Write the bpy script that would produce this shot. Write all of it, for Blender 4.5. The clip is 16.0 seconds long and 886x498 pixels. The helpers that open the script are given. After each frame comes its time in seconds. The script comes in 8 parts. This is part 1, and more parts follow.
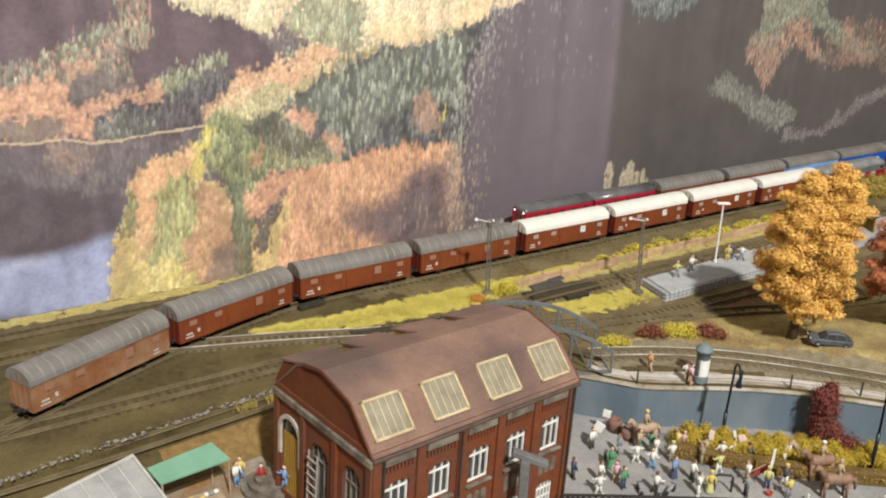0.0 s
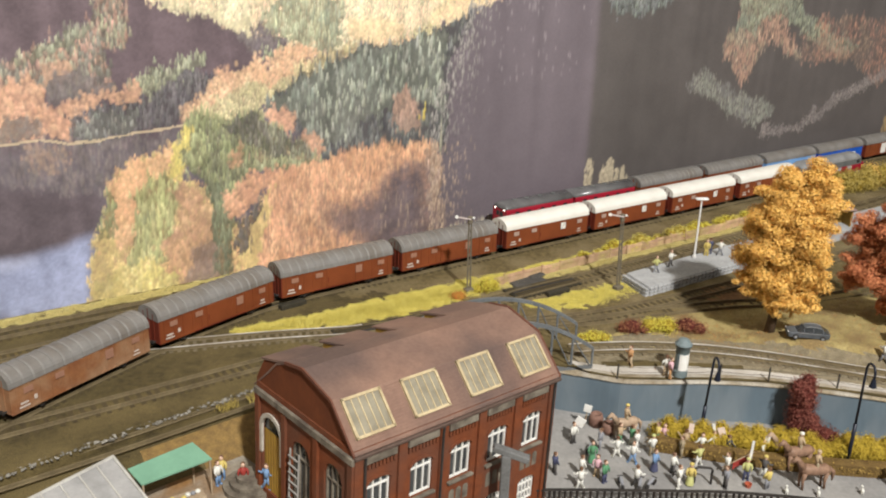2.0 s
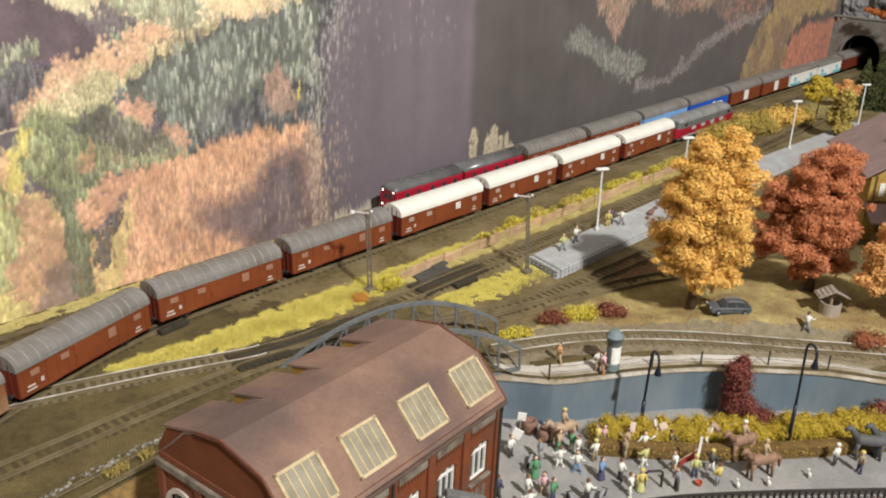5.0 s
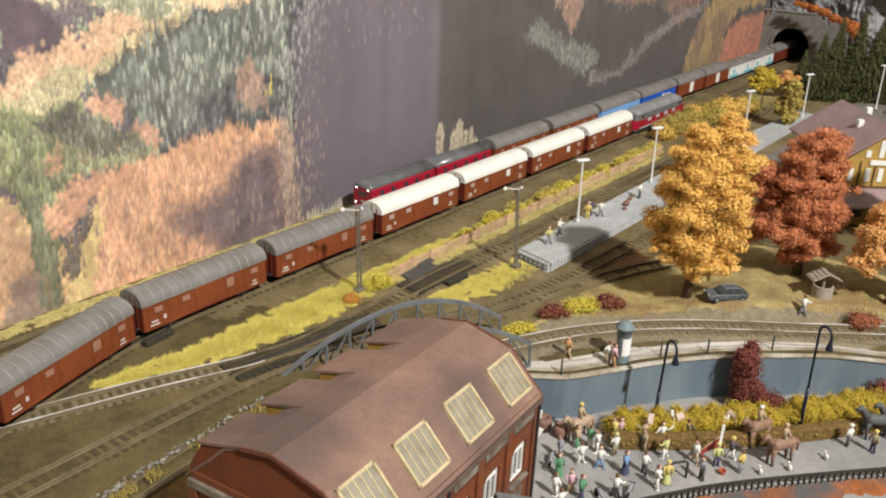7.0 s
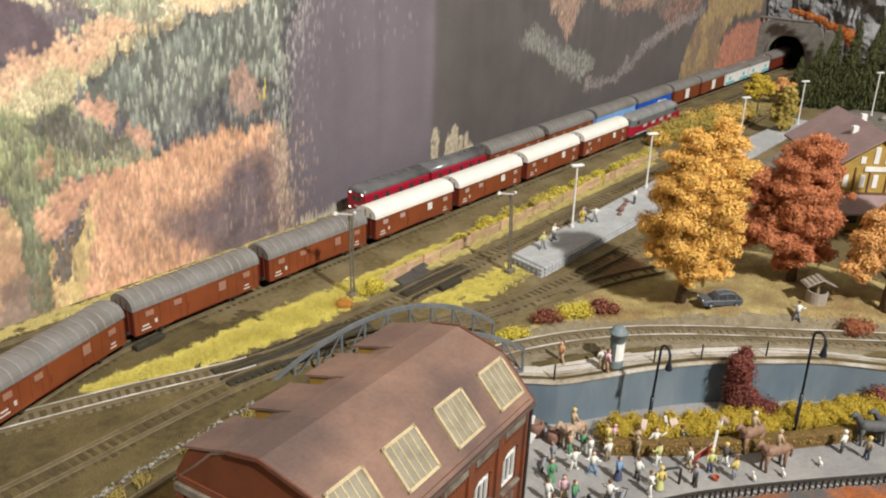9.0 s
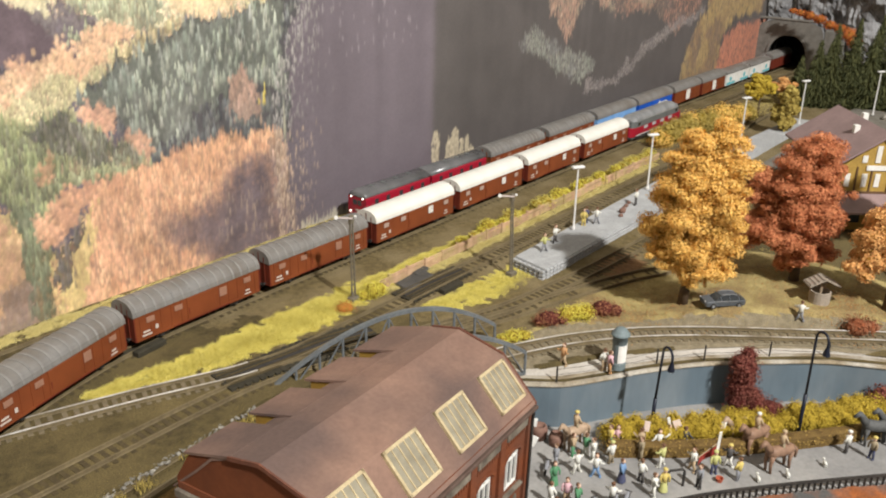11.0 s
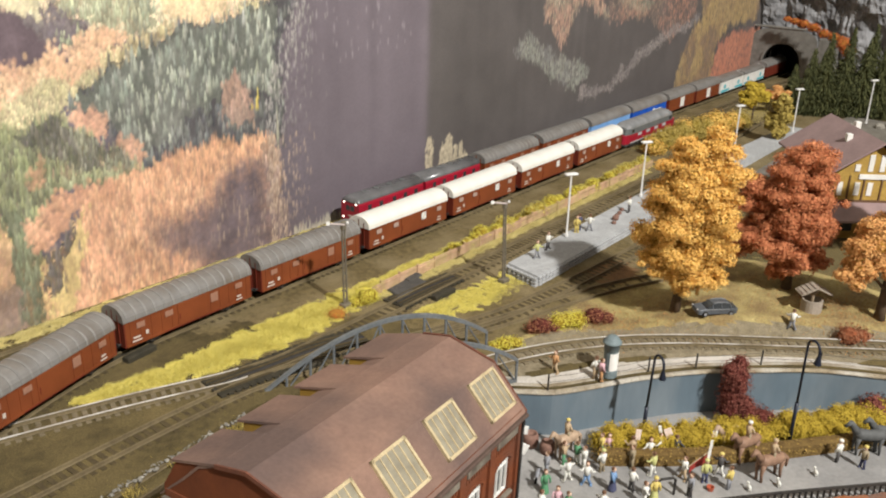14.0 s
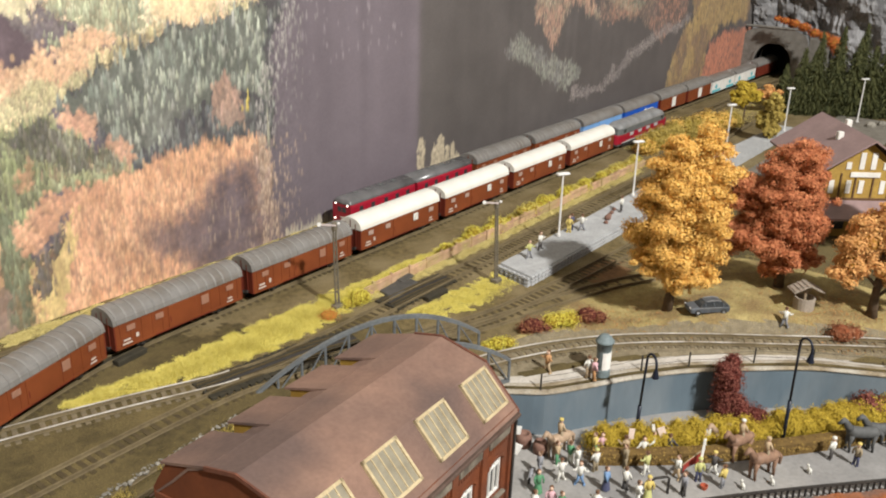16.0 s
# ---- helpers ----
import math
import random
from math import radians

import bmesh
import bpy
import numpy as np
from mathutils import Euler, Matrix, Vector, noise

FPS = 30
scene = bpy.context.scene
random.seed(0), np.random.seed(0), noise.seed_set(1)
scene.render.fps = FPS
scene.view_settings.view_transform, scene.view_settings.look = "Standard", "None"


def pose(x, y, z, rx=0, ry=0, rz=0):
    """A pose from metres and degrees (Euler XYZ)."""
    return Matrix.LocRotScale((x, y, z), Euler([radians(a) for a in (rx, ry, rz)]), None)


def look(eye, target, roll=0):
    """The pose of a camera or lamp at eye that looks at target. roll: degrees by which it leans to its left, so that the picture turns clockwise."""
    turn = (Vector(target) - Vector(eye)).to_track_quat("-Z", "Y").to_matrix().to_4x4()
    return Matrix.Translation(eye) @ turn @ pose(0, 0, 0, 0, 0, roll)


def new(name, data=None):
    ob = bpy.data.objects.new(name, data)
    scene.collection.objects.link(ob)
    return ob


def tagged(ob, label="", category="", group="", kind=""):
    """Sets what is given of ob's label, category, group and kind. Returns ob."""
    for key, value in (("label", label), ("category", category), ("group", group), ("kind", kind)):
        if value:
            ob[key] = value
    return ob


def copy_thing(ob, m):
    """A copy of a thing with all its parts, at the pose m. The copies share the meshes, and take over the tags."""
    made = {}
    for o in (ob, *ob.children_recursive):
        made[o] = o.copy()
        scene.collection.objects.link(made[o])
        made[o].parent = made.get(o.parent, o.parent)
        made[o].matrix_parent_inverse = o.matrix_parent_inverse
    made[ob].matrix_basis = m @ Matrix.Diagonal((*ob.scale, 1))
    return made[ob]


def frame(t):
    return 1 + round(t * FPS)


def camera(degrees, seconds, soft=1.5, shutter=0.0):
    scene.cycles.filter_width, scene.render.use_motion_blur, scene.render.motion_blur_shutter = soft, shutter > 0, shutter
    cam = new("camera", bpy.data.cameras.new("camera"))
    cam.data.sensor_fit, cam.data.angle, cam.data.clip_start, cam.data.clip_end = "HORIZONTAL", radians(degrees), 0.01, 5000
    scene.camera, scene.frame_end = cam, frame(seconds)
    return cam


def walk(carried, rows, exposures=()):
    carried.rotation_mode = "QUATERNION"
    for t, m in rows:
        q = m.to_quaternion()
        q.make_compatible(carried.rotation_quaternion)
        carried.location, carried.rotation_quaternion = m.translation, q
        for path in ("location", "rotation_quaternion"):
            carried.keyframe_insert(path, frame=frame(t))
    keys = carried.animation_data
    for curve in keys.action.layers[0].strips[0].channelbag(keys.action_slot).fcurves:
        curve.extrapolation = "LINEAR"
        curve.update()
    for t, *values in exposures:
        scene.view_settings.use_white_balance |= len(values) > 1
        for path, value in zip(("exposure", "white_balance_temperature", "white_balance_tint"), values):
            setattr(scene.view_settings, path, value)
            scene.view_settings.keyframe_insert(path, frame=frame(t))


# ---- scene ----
cam = camera(54.00, 16.0, soft=2.0)
PATH = [
    (0, (0.04236, 0.03182, 0.21970), (0.30688, 0.42081, 0.05026), 2.01),
    (0.5, (0.04354, 0.02973, 0.21953), (0.30918, 0.41850, 0.05133), 1.85),
    (1, (0.04395, 0.02922, 0.21922), (0.31124, 0.41694, 0.05120), 1.69),
    (1.5, (0.04375, 0.03009, 0.21891), (0.31301, 0.41647, 0.05096), 1.44),
    (2, (0.04285, 0.02979, 0.21952), (0.31526, 0.41315, 0.04973), 1.84),
    (2.5, (0.04456, 0.02912, 0.21959), (0.32041, 0.41013, 0.05007), 1.92),
    (3, (0.04562, 0.02802, 0.21990), (0.32403, 0.40792, 0.05207), 1.82),
    (3.5, (0.04835, 0.02864, 0.22179), (0.33015, 0.40730, 0.05685), 1.43),
    (4, (0.05721, 0.04284, 0.22729), (0.35732, 0.40125, 0.04986), 1.29),
    (4.2, (0.06131, 0.05153, 0.23133), (0.36877, 0.40129, 0.04931), 1.22),
    (6.3, (0.03681, 0.13963, 0.21434), (0.39531, 0.42704, 0.01717), 1.56),
    (6.5, (0.03575, 0.13871, 0.21512), (0.39667, 0.42447, 0.01998), 1.51),
    (7, (0.03600, 0.13664, 0.21565), (0.40059, 0.41957, 0.02323), 1.65),
    (7.5, (0.03714, 0.13602, 0.21534), (0.40320, 0.41798, 0.02430), 1.79),
    (8, (0.03779, 0.13531, 0.21521), (0.40508, 0.41641, 0.02526), 1.95),
    (8.5, (0.03777, 0.13571, 0.21530), (0.40537, 0.41707, 0.02633), 2.09),
    (9, (0.03845, 0.13562, 0.21384), (0.40509, 0.41840, 0.02512), 1.88),
    (11.5, (0.04021, 0.13540, 0.21272), (0.40671, 0.41968, 0.02601), 1.20),
    (12, (0.04081, 0.13603, 0.21207), (0.40778, 0.41956, 0.02516), 1.26),
    (12.5, (0.04123, 0.13568, 0.21195), (0.40798, 0.41912, 0.02445), 1.28),
    (13, (0.04139, 0.13510, 0.21302), (0.40784, 0.41914, 0.02583), 1.30),
    (13.5, (0.04077, 0.13478, 0.21396), (0.40809, 0.41867, 0.02829), 1.53),
    (14, (0.04167, 0.13464, 0.21357), (0.41041, 0.41785, 0.02968), 1.67),
    (14.5, (0.04271, 0.13427, 0.21293), (0.41284, 0.41637, 0.03012), 1.58),
    (15, (0.04276, 0.13403, 0.21301), (0.41342, 0.41547, 0.03024), 1.47),
    (15.5, (0.04317, 0.13371, 0.21281), (0.41432, 0.41469, 0.03032), 1.45),
    (16, (0.04324, 0.13430, 0.21191), (0.41451, 0.41511, 0.02943), 1.42),
]
walk(cam, [(t, look(eye, target, roll)) for t, eye, target, roll in PATH], [(0.0, -0.12), (4.2, -0.12), (6.3, -0.03), (9.2, -0.02), (11.3, 0.0), (16.0, 0.0)])

# ---------------------------------------------------------------- light
# A room lamp in front throws the clear shadows; a ceiling panel fills the room.
scene.view_settings.exposure = 0.0
world = bpy.data.worlds.new("room_air")
world.use_nodes = True
world.node_tree.nodes["Background"].inputs[0].default_value = (1.0, 0.96, 0.92, 1)
world.node_tree.nodes["Background"].inputs[1].default_value = 0.05
scene.world = world


def area_lamp(name, eye, target, size, power, colour):
    data = bpy.data.lights.new(name, "AREA")
    data.shape, data.size, data.energy, data.color = "DISK", size, power, colour
    ob = new(name, data)
    ob.matrix_world = look(eye, target)
    return ob


area_lamp("spot_lamp", (-0.19, -1.41, 1.81), (0.65, 0.4, 0.0), 0.11, 108, (0.98, 0.97, 0.96))
area_lamp("ceiling_lamp", (0.2, -0.5, 1.75), (0.45, 0.4, 0.0), 1.2, 4.5, (0.98, 0.97, 0.97))

# ---------------------------------------------------------------- materials
MM = 0.001
MATS = {}


def mat(name, c1, c2=None, size=4.0, rough=0.8, bump=0.0, metal=0.0, vary=0.0, fine=0.35, spec=0.3, c3=None, size3=30.0, stretch=(1, 1, 1)):
    """A node material: two scales of mottling between c1, c2 and c3; sizes in mm."""
    if name in MATS:
        return MATS[name]
    m = bpy.data.materials.new(name)
    m.use_nodes = True
    nt = m.node_tree
    nd, ln = nt.nodes, nt.links
    p = nd["Principled BSDF"]
    p.inputs["Roughness"].default_value = rough
    p.inputs["Metallic"].default_value = metal
    p.inputs["Specular IOR Level"].default_value = spec
    c2 = c2 or tuple(v * 0.7 for v in c1)
    tc = nd.new("ShaderNodeTexCoord")
    mp = nd.new("ShaderNodeMapping")
    mp.inputs["Scale"].default_value = stretch
    ln.new(tc.outputs["Object"], mp.inputs["Vector"])

    def noise_node(mm, detail):
        n = nd.new("ShaderNodeTexNoise")
        n.inputs["Scale"].default_value = 1000.0 / mm
        n.inputs["Detail"].default_value = detail
        ln.new(mp.outputs[0], n.inputs["Vector"])
        return n

    def ramp(fac, lo, hi):
        r = nd.new("ShaderNodeMapRange")
        r.inputs["From Min"].default_value, r.inputs["From Max"].default_value = lo, hi
        ln.new(fac, r.inputs["Value"])
        return r.outputs[0]

    def mix(fac, a, b):
        x = nd.new("ShaderNodeMix")
        x.data_type = "RGBA"
        ln.new(fac, x.inputs[0])
        for s, v in ((6, a), (7, b)):
            if isinstance(v, tuple):
                x.inputs[s].default_value = (*v, 1)
            else:
                ln.new(v, x.inputs[s])
        return x.outputs[2]

    n1 = noise_node(size, 4)
    col = mix(ramp(n1.outputs[0], 0.32, 0.68), c1, c2)
    if c3:
        n3 = noise_node(size3, 3)
        col = mix(ramp(n3.outputs[0], 0.42, 0.66), col, c3)
    n2 = noise_node(max(size * 0.16, 0.35), 2)
    hsv = nd.new("ShaderNodeHueSaturation")
    ln.new(col, hsv.inputs["Color"])
    mul = nd.new("ShaderNodeMath")
    mul.operation = "MULTIPLY_ADD"
    ln.new(n2.outputs[0], mul.inputs[0])
    mul.inputs[1].default_value, mul.inputs[2].default_value = 2 * fine, 1 - fine
    last = mul.outputs[0]
    if vary:
        oi = nd.new("ShaderNodeObjectInfo")
        m2 = nd.new("ShaderNodeMath")
        m2.operation = "MULTIPLY_ADD"
        ln.new(oi.outputs["Random"], m2.inputs[0])
        m2.inputs[1].default_value, m2.inputs[2].default_value = 2 * vary, 1 - vary
        m3 = nd.new("ShaderNodeMath")
        m3.operation = "MULTIPLY"
        ln.new(last, m3.inputs[0])
        ln.new(m2.outputs[0], m3.inputs[1])
        last = m3.outputs[0]
    ln.new(last, hsv.inputs["Value"])
    ln.new(hsv.outputs[0], p.inputs["Base Color"])
    if bump:
        b = nd.new("ShaderNodeBump")
        b.inputs["Strength"].default_value = 0.8
        b.inputs["Distance"].default_value = bump * MM
        ln.new(n2.outputs[0], b.inputs["Height"])
        ln.new(b.outputs[0], p.inputs["Normal"])
    MATS[name] = m
    return m


def leaf_mat(name, c1, c2, rough=0.85):
    """Foliage: every leaf takes its own shade between two colours."""
    m = bpy.data.materials.new(name)
    m.use_nodes = True
    nd, ln = m.node_tree.nodes, m.node_tree.links
    p = nd["Principled BSDF"]
    p.inputs["Roughness"].default_value = rough
    p.inputs["Specular IOR Level"].default_value = 0.25
    g = nd.new("ShaderNodeNewGeometry")
    x = nd.new("ShaderNodeMix")
    x.data_type = "RGBA"
    ln.new(g.outputs["Random Per Island"], x.inputs[0])
    x.inputs[6].default_value, x.inputs[7].default_value = (*c1, 1), (*c2, 1)
    ln.new(x.outputs[2], p.inputs["Base Color"])
    MATS[name] = m
    return m


BALLAST = mat("brown_scatter", (0.102, 0.076, 0.029), (0.06, 0.044, 0.017), 4, 0.95, 0.8, fine=0.7, c3=(0.145, 0.107, 0.042), size3=45)
SLEEPER = mat("sleeper_brown", (0.085, 0.062, 0.028), (0.06, 0.043, 0.02), 6, 0.9, 0.2)
SLEEPER_PALE = mat("sleeper_weathered", (0.19, 0.15, 0.09), (0.14, 0.11, 0.065), 6, 0.9, 0.2)
RAIL = mat("rusty_rail", (0.18, 0.138, 0.073), (0.125, 0.094, 0.05), 8, 0.7, 0)
RAIL_BRIGHT = mat("bright_rail", (0.8, 0.77, 0.72), (0.55, 0.51, 0.45), 14, 0.4, 0, metal=0.15, c3=(0.3, 0.25, 0.18), size3=20)
DARK = mat("dark_plastic", (0.022, 0.02, 0.018), (0.04, 0.034, 0.028), 4, 0.7)
TURNOUT = mat("dark_turnout", (0.03, 0.026, 0.016), (0.048, 0.04, 0.025), 5, 0.85, 0.3)
ASPHALT = mat("street_grey", (0.26, 0.25, 0.235), (0.205, 0.197, 0.185), 12, 0.9, 0.15, fine=0.2, c3=(0.3, 0.285, 0.26), size3=40)
YARD = mat("yard_grey", (0.27, 0.24, 0.19), (0.2, 0.16, 0.11), 9, 0.9, 0.3, c3=(0.22, 0.11, 0.035), size3=26)
MEADOW = mat("meadow_flock", (0.4, 0.32, 0.13), (0.28, 0.215, 0.085), 7, 0.95, 0.9, fine=0.5, c3=(0.22, 0.15, 0.065), size3=20)
PATH = mat("path_sand", (0.52, 0.48, 0.42), (0.4, 0.36, 0.3), 8, 0.95, 0.25, fine=0.25)
QUAY = mat("quay_paint", (0.13, 0.17, 0.195), (0.105, 0.138, 0.16), 18, 0.55, 0.08, fine=0.08, c3=(0.165, 0.195, 0.21), size3=22, stretch=(1, 1, 0.4))
BRICK = mat("red_brick", (0.182, 0.05, 0.016), (0.13, 0.036, 0.013), 5, 0.75, 0.15, fine=0.25, c3=(0.12, 0.048, 0.027), size3=22)
# darker copy of the brick: the gable's shade is put into its colour
BRICK_SHADED = mat("shaded_gable", (0.145, 0.04, 0.012), (0.112, 0.031, 0.01), 12, 0.8, 0.05, fine=0.15)
ROOF = mat("roof_tiles", (0.25, 0.15, 0.107), (0.2, 0.118, 0.086), 10, 0.85, 0.12, fine=0.2, c3=(0.118, 0.078, 0.064), size3=46)
CREAM = mat("cream_frame", (0.52, 0.42, 0.25), (0.4, 0.31, 0.175), 6, 0.6)
WHITE = mat("white_plastic", (0.78, 0.76, 0.7), (0.68, 0.65, 0.58), 8, 0.5, fine=0.1)
GREY_WHITE = mat("weathered_white", (0.5, 0.48, 0.43), (0.36, 0.34, 0.3), 7, 0.6, fine=0.15)
STONE_TRIM = mat("grey_trim", (0.085, 0.067, 0.05), (0.21, 0.18, 0.135), 6, 0.85, 0.15)
GREYMETAL = mat("bridge_grey", (0.16, 0.17, 0.17), (0.12, 0.127, 0.127), 9, 0.6, 0.05, metal=0.1)
SIGNAL = mat("mast_grey", (0.17, 0.145, 0.1), (0.12, 0.1, 0.07), 8, 0.7)
FENCE = mat("fence_wood", (0.4, 0.24, 0.14), (0.54, 0.36, 0.22), 6, 0.9, 0.15, vary=0.2, c3=(0.42, 0.32, 0.14), size3=10)
PLATFORM = mat("platform_stone", (0.42, 0.42, 0.41), (0.32, 0.32, 0.31), 9, 0.9, 0.2, fine=0.25, c3=(0.34, 0.34, 0.33), size3=25)
ROCK = mat("cliff_rock", (0.24, 0.235, 0.23), (0.1, 0.096, 0.094), 22, 0.7, 1.4, fine=0.4, c3=(0.29, 0.285, 0.28), size3=16, stretch=(1, 1, 0.45))
PORTAL = mat("portal_stone", (0.2, 0.185, 0.16), (0.14, 0.13, 0.11), 8, 0.85, 0.3)
TUNNEL_BLACK = mat("tunnel_soot", (0.012, 0.011, 0.01), (0.018, 0.016, 0.014), 9, 0.95)
STONES = mat("edge_stones", (0.25, 0.23, 0.19), (0.17, 0.155, 0.125), 3, 0.85, 0.2, vary=0.3)
BROWN_CAR = mat("wagon_brown", (0.215, 0.056, 0.018), (0.165, 0.042, 0.014), 16, 0.5, 0, fine=0.06)
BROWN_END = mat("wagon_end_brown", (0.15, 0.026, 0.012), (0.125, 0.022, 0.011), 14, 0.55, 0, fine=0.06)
TAN_CAR = mat("weathered_wagon", (0.27, 0.115, 0.045), (0.2, 0.075, 0.03), 9, 0.75, 0.1, fine=0.2, c3=(0.3, 0.17, 0.09), size3=14)
WHITE_ROOF = mat("white_wagon_roof", (0.74, 0.71, 0.63), (0.66, 0.63, 0.55), 14, 0.55, fine=0.06)
GREY_ROOF = mat("grey_wagon_roof", (0.225, 0.212, 0.193), (0.165, 0.155, 0.14), 13, 0.4, fine=0.12, c3=(0.145, 0.122, 0.098), size3=30)
GREY_RIB = mat("grey_roof_rib", (0.25, 0.236, 0.214), (0.18, 0.17, 0.154), 9, 0.45, fine=0.1)
RED_LOCO = mat("loco_red", (0.33, 0.012, 0.028), (0.28, 0.01, 0.024), 18, 0.35, fine=0.05, spec=0.5)
SILVER = mat("loco_grey", (0.34, 0.34, 0.33), (0.2, 0.2, 0.195), 12, 0.33, metal=0.2, fine=0.08)
LOCO_ROOF = mat("loco_roof", (0.2, 0.195, 0.19), (0.12, 0.117, 0.113), 14, 0.26, metal=0.25, fine=0.1)
LOCO_BAND = mat("loco_dark_band", (0.13, 0.135, 0.125), (0.1, 0.105, 0.1), 10, 0.4, fine=0.08)
LIGHT_BLUE = mat("pale_blue_wagon", (0.2, 0.38, 0.66), (0.16, 0.32, 0.58), 12, 0.45, fine=0.06)
BLUE = mat("blue_wagon", (0.012, 0.095, 0.46), (0.01, 0.075, 0.38), 12, 0.4, fine=0.05)
TEAL = mat("teal_stripe", (0.1, 0.45, 0.48), (0.08, 0.38, 0.42), 9, 0.5)
GLASS = mat("window_dark", (0.03, 0.033, 0.035), (0.05, 0.052, 0.05), 6, 0.12, spec=0.6)
SKYGLASS = mat("skylight_glass", (0.28, 0.25, 0.18), (0.2, 0.176, 0.125), 6, 0.5, fine=0.12, spec=0.25)
GREENHOUSE = mat("greenhouse_glass", (0.36, 0.35, 0.335), (0.26, 0.255, 0.245), 8, 0.2, fine=0.1, spec=0.6)
GREEN_CLOTH = mat("green_awning", (0.17, 0.33, 0.22), (0.145, 0.285, 0.19), 12, 0.8, fine=0.06)
YELLOW_WOOD = mat("mustard_door", (0.33, 0.2, 0.035), (0.27, 0.155, 0.03), 5, 0.6, fine=0.15)
OCHRE = mat("ochre_plaster", (0.42, 0.27, 0.06), (0.34, 0.21, 0.05), 8, 0.8)
STATION_ROOF = mat("station_roof", (0.29, 0.2, 0.185), (0.23, 0.16, 0.148), 12, 0.8, 0.05, fine=0.12)
BARK = mat("bark", (0.13, 0.085, 0.05), (0.08, 0.055, 0.035), 5, 0.9, 0.4)
WOOD = mat("pale_wood", (0.38, 0.29, 0.19), (0.3, 0.22, 0.14), 5, 0.85, 0.1)
NAVY = mat("lamp_navy", (0.014, 0.018, 0.03), (0.009, 0.011, 0.02), 8, 0.35)
TERRACOTTA = mat("clay_barrel", (0.22, 0.125, 0.09), (0.17, 0.09, 0.065), 5, 0.8)
HEDGE_BROWN = mat("hedge_core", (0.16, 0.1, 0.03), (0.11, 0.065, 0.02), 4, 0.95, 0.6)
CAR_PAINT = mat("car_grey", (0.13, 0.14, 0.15), (0.1, 0.108, 0.115), 8, 0.28, spec=0.6, metal=0.3)
ORANGE_EARTH = mat("orange_earth", (0.36, 0.11, 0.03), (0.22, 0.07, 0.022), 6, 0.9, 0.6, fine=0.5, c3=(0.09, 0.085, 0.078), size3=16)
ROOM_WALL = mat("room_wall", (0.36, 0.34, 0.31), (0.33, 0.31, 0.28), 200, 0.9, fine=0.03)
ROOM_FLOOR = mat("room_floor", (0.25, 0.2, 0.15), (0.2, 0.16, 0.12), 150, 0.7, fine=0.1)
LEAF_ORANGE = leaf_mat("leaf_orange", (0.7, 0.37, 0.065), (0.93, 0.61, 0.19))
LEAF_RUST = leaf_mat("leaf_rust", (0.45, 0.14, 0.06), (0.68, 0.28, 0.12))
LEAF_AMBER = leaf_mat("leaf_amber", (0.55, 0.25, 0.08), (0.75, 0.42, 0.15))
LEAF_WINE = leaf_mat("leaf_wine", (0.145, 0.042, 0.03), (0.245, 0.085, 0.058))
LEAF_MUSTARD = leaf_mat("leaf_mustard", (0.38, 0.265, 0.025), (0.56, 0.41, 0.055))
LEAF_OLIVE = leaf_mat("leaf_olive", (0.3, 0.22, 0.05), (0.5, 0.38, 0.1))
LEAF_GOLD = leaf_mat("leaf_gold", (0.6, 0.36, 0.07), (0.84, 0.56, 0.16))
LEAF_HEDGE = leaf_mat("leaf_hedge", (0.26, 0.16, 0.04), (0.38, 0.25, 0.07))
LEAF_FIR = leaf_mat("leaf_fir", (0.04, 0.048, 0.018), (0.115, 0.115, 0.042))
GRASS_YELLOW = leaf_mat("grass_yellow", (0.54, 0.45, 0.08), (0.76, 0.66, 0.19))
GRASS_PALE = leaf_mat("grass_pale", (0.44, 0.34, 0.1), (0.6, 0.5, 0.18))
GRASS_STRAW = leaf_mat("grass_straw", (0.5, 0.41, 0.13), (0.7, 0.6, 0.27))
SHRUB_YELLOW = leaf_mat("shrub_yellow", (0.6, 0.52, 0.05), (0.8, 0.7, 0.13))
BUSH_RUST = leaf_mat("bush_rust", (0.2, 0.075, 0.035), (0.34, 0.15, 0.075))
GARLAND = leaf_mat("garland_orange", (0.4, 0.1, 0.02), (0.58, 0.19, 0.05))
SKIN = mat("figure_skin", (0.62, 0.42, 0.3), (0.56, 0.37, 0.26), 3, 0.6)
HORSE = mat("horse_brown", (0.27, 0.16, 0.1), (0.19, 0.11, 0.07), 3, 0.6)
HORSE_TAN = mat("horse_tan", (0.42, 0.3, 0.2), (0.33, 0.23, 0.15), 3, 0.6)
ANIMAL_GREY = mat("animal_grey", (0.1, 0.1, 0.095), (0.075, 0.075, 0.07), 3, 0.7)
SIGN_PINK = mat("sign_pale", (0.75, 0.6, 0.5), (0.7, 0.55, 0.45), 4, 0.7)
LAMP_WHITE = mat("lamp_white", (0.72, 0.7, 0.66), (0.66, 0.64, 0.6), 6, 0.5)


def plain(name, c, rough=0.6):
    return mat("paint_" + name, c, tuple(v * 0.85 for v in c), 3, rough, fine=0.12)


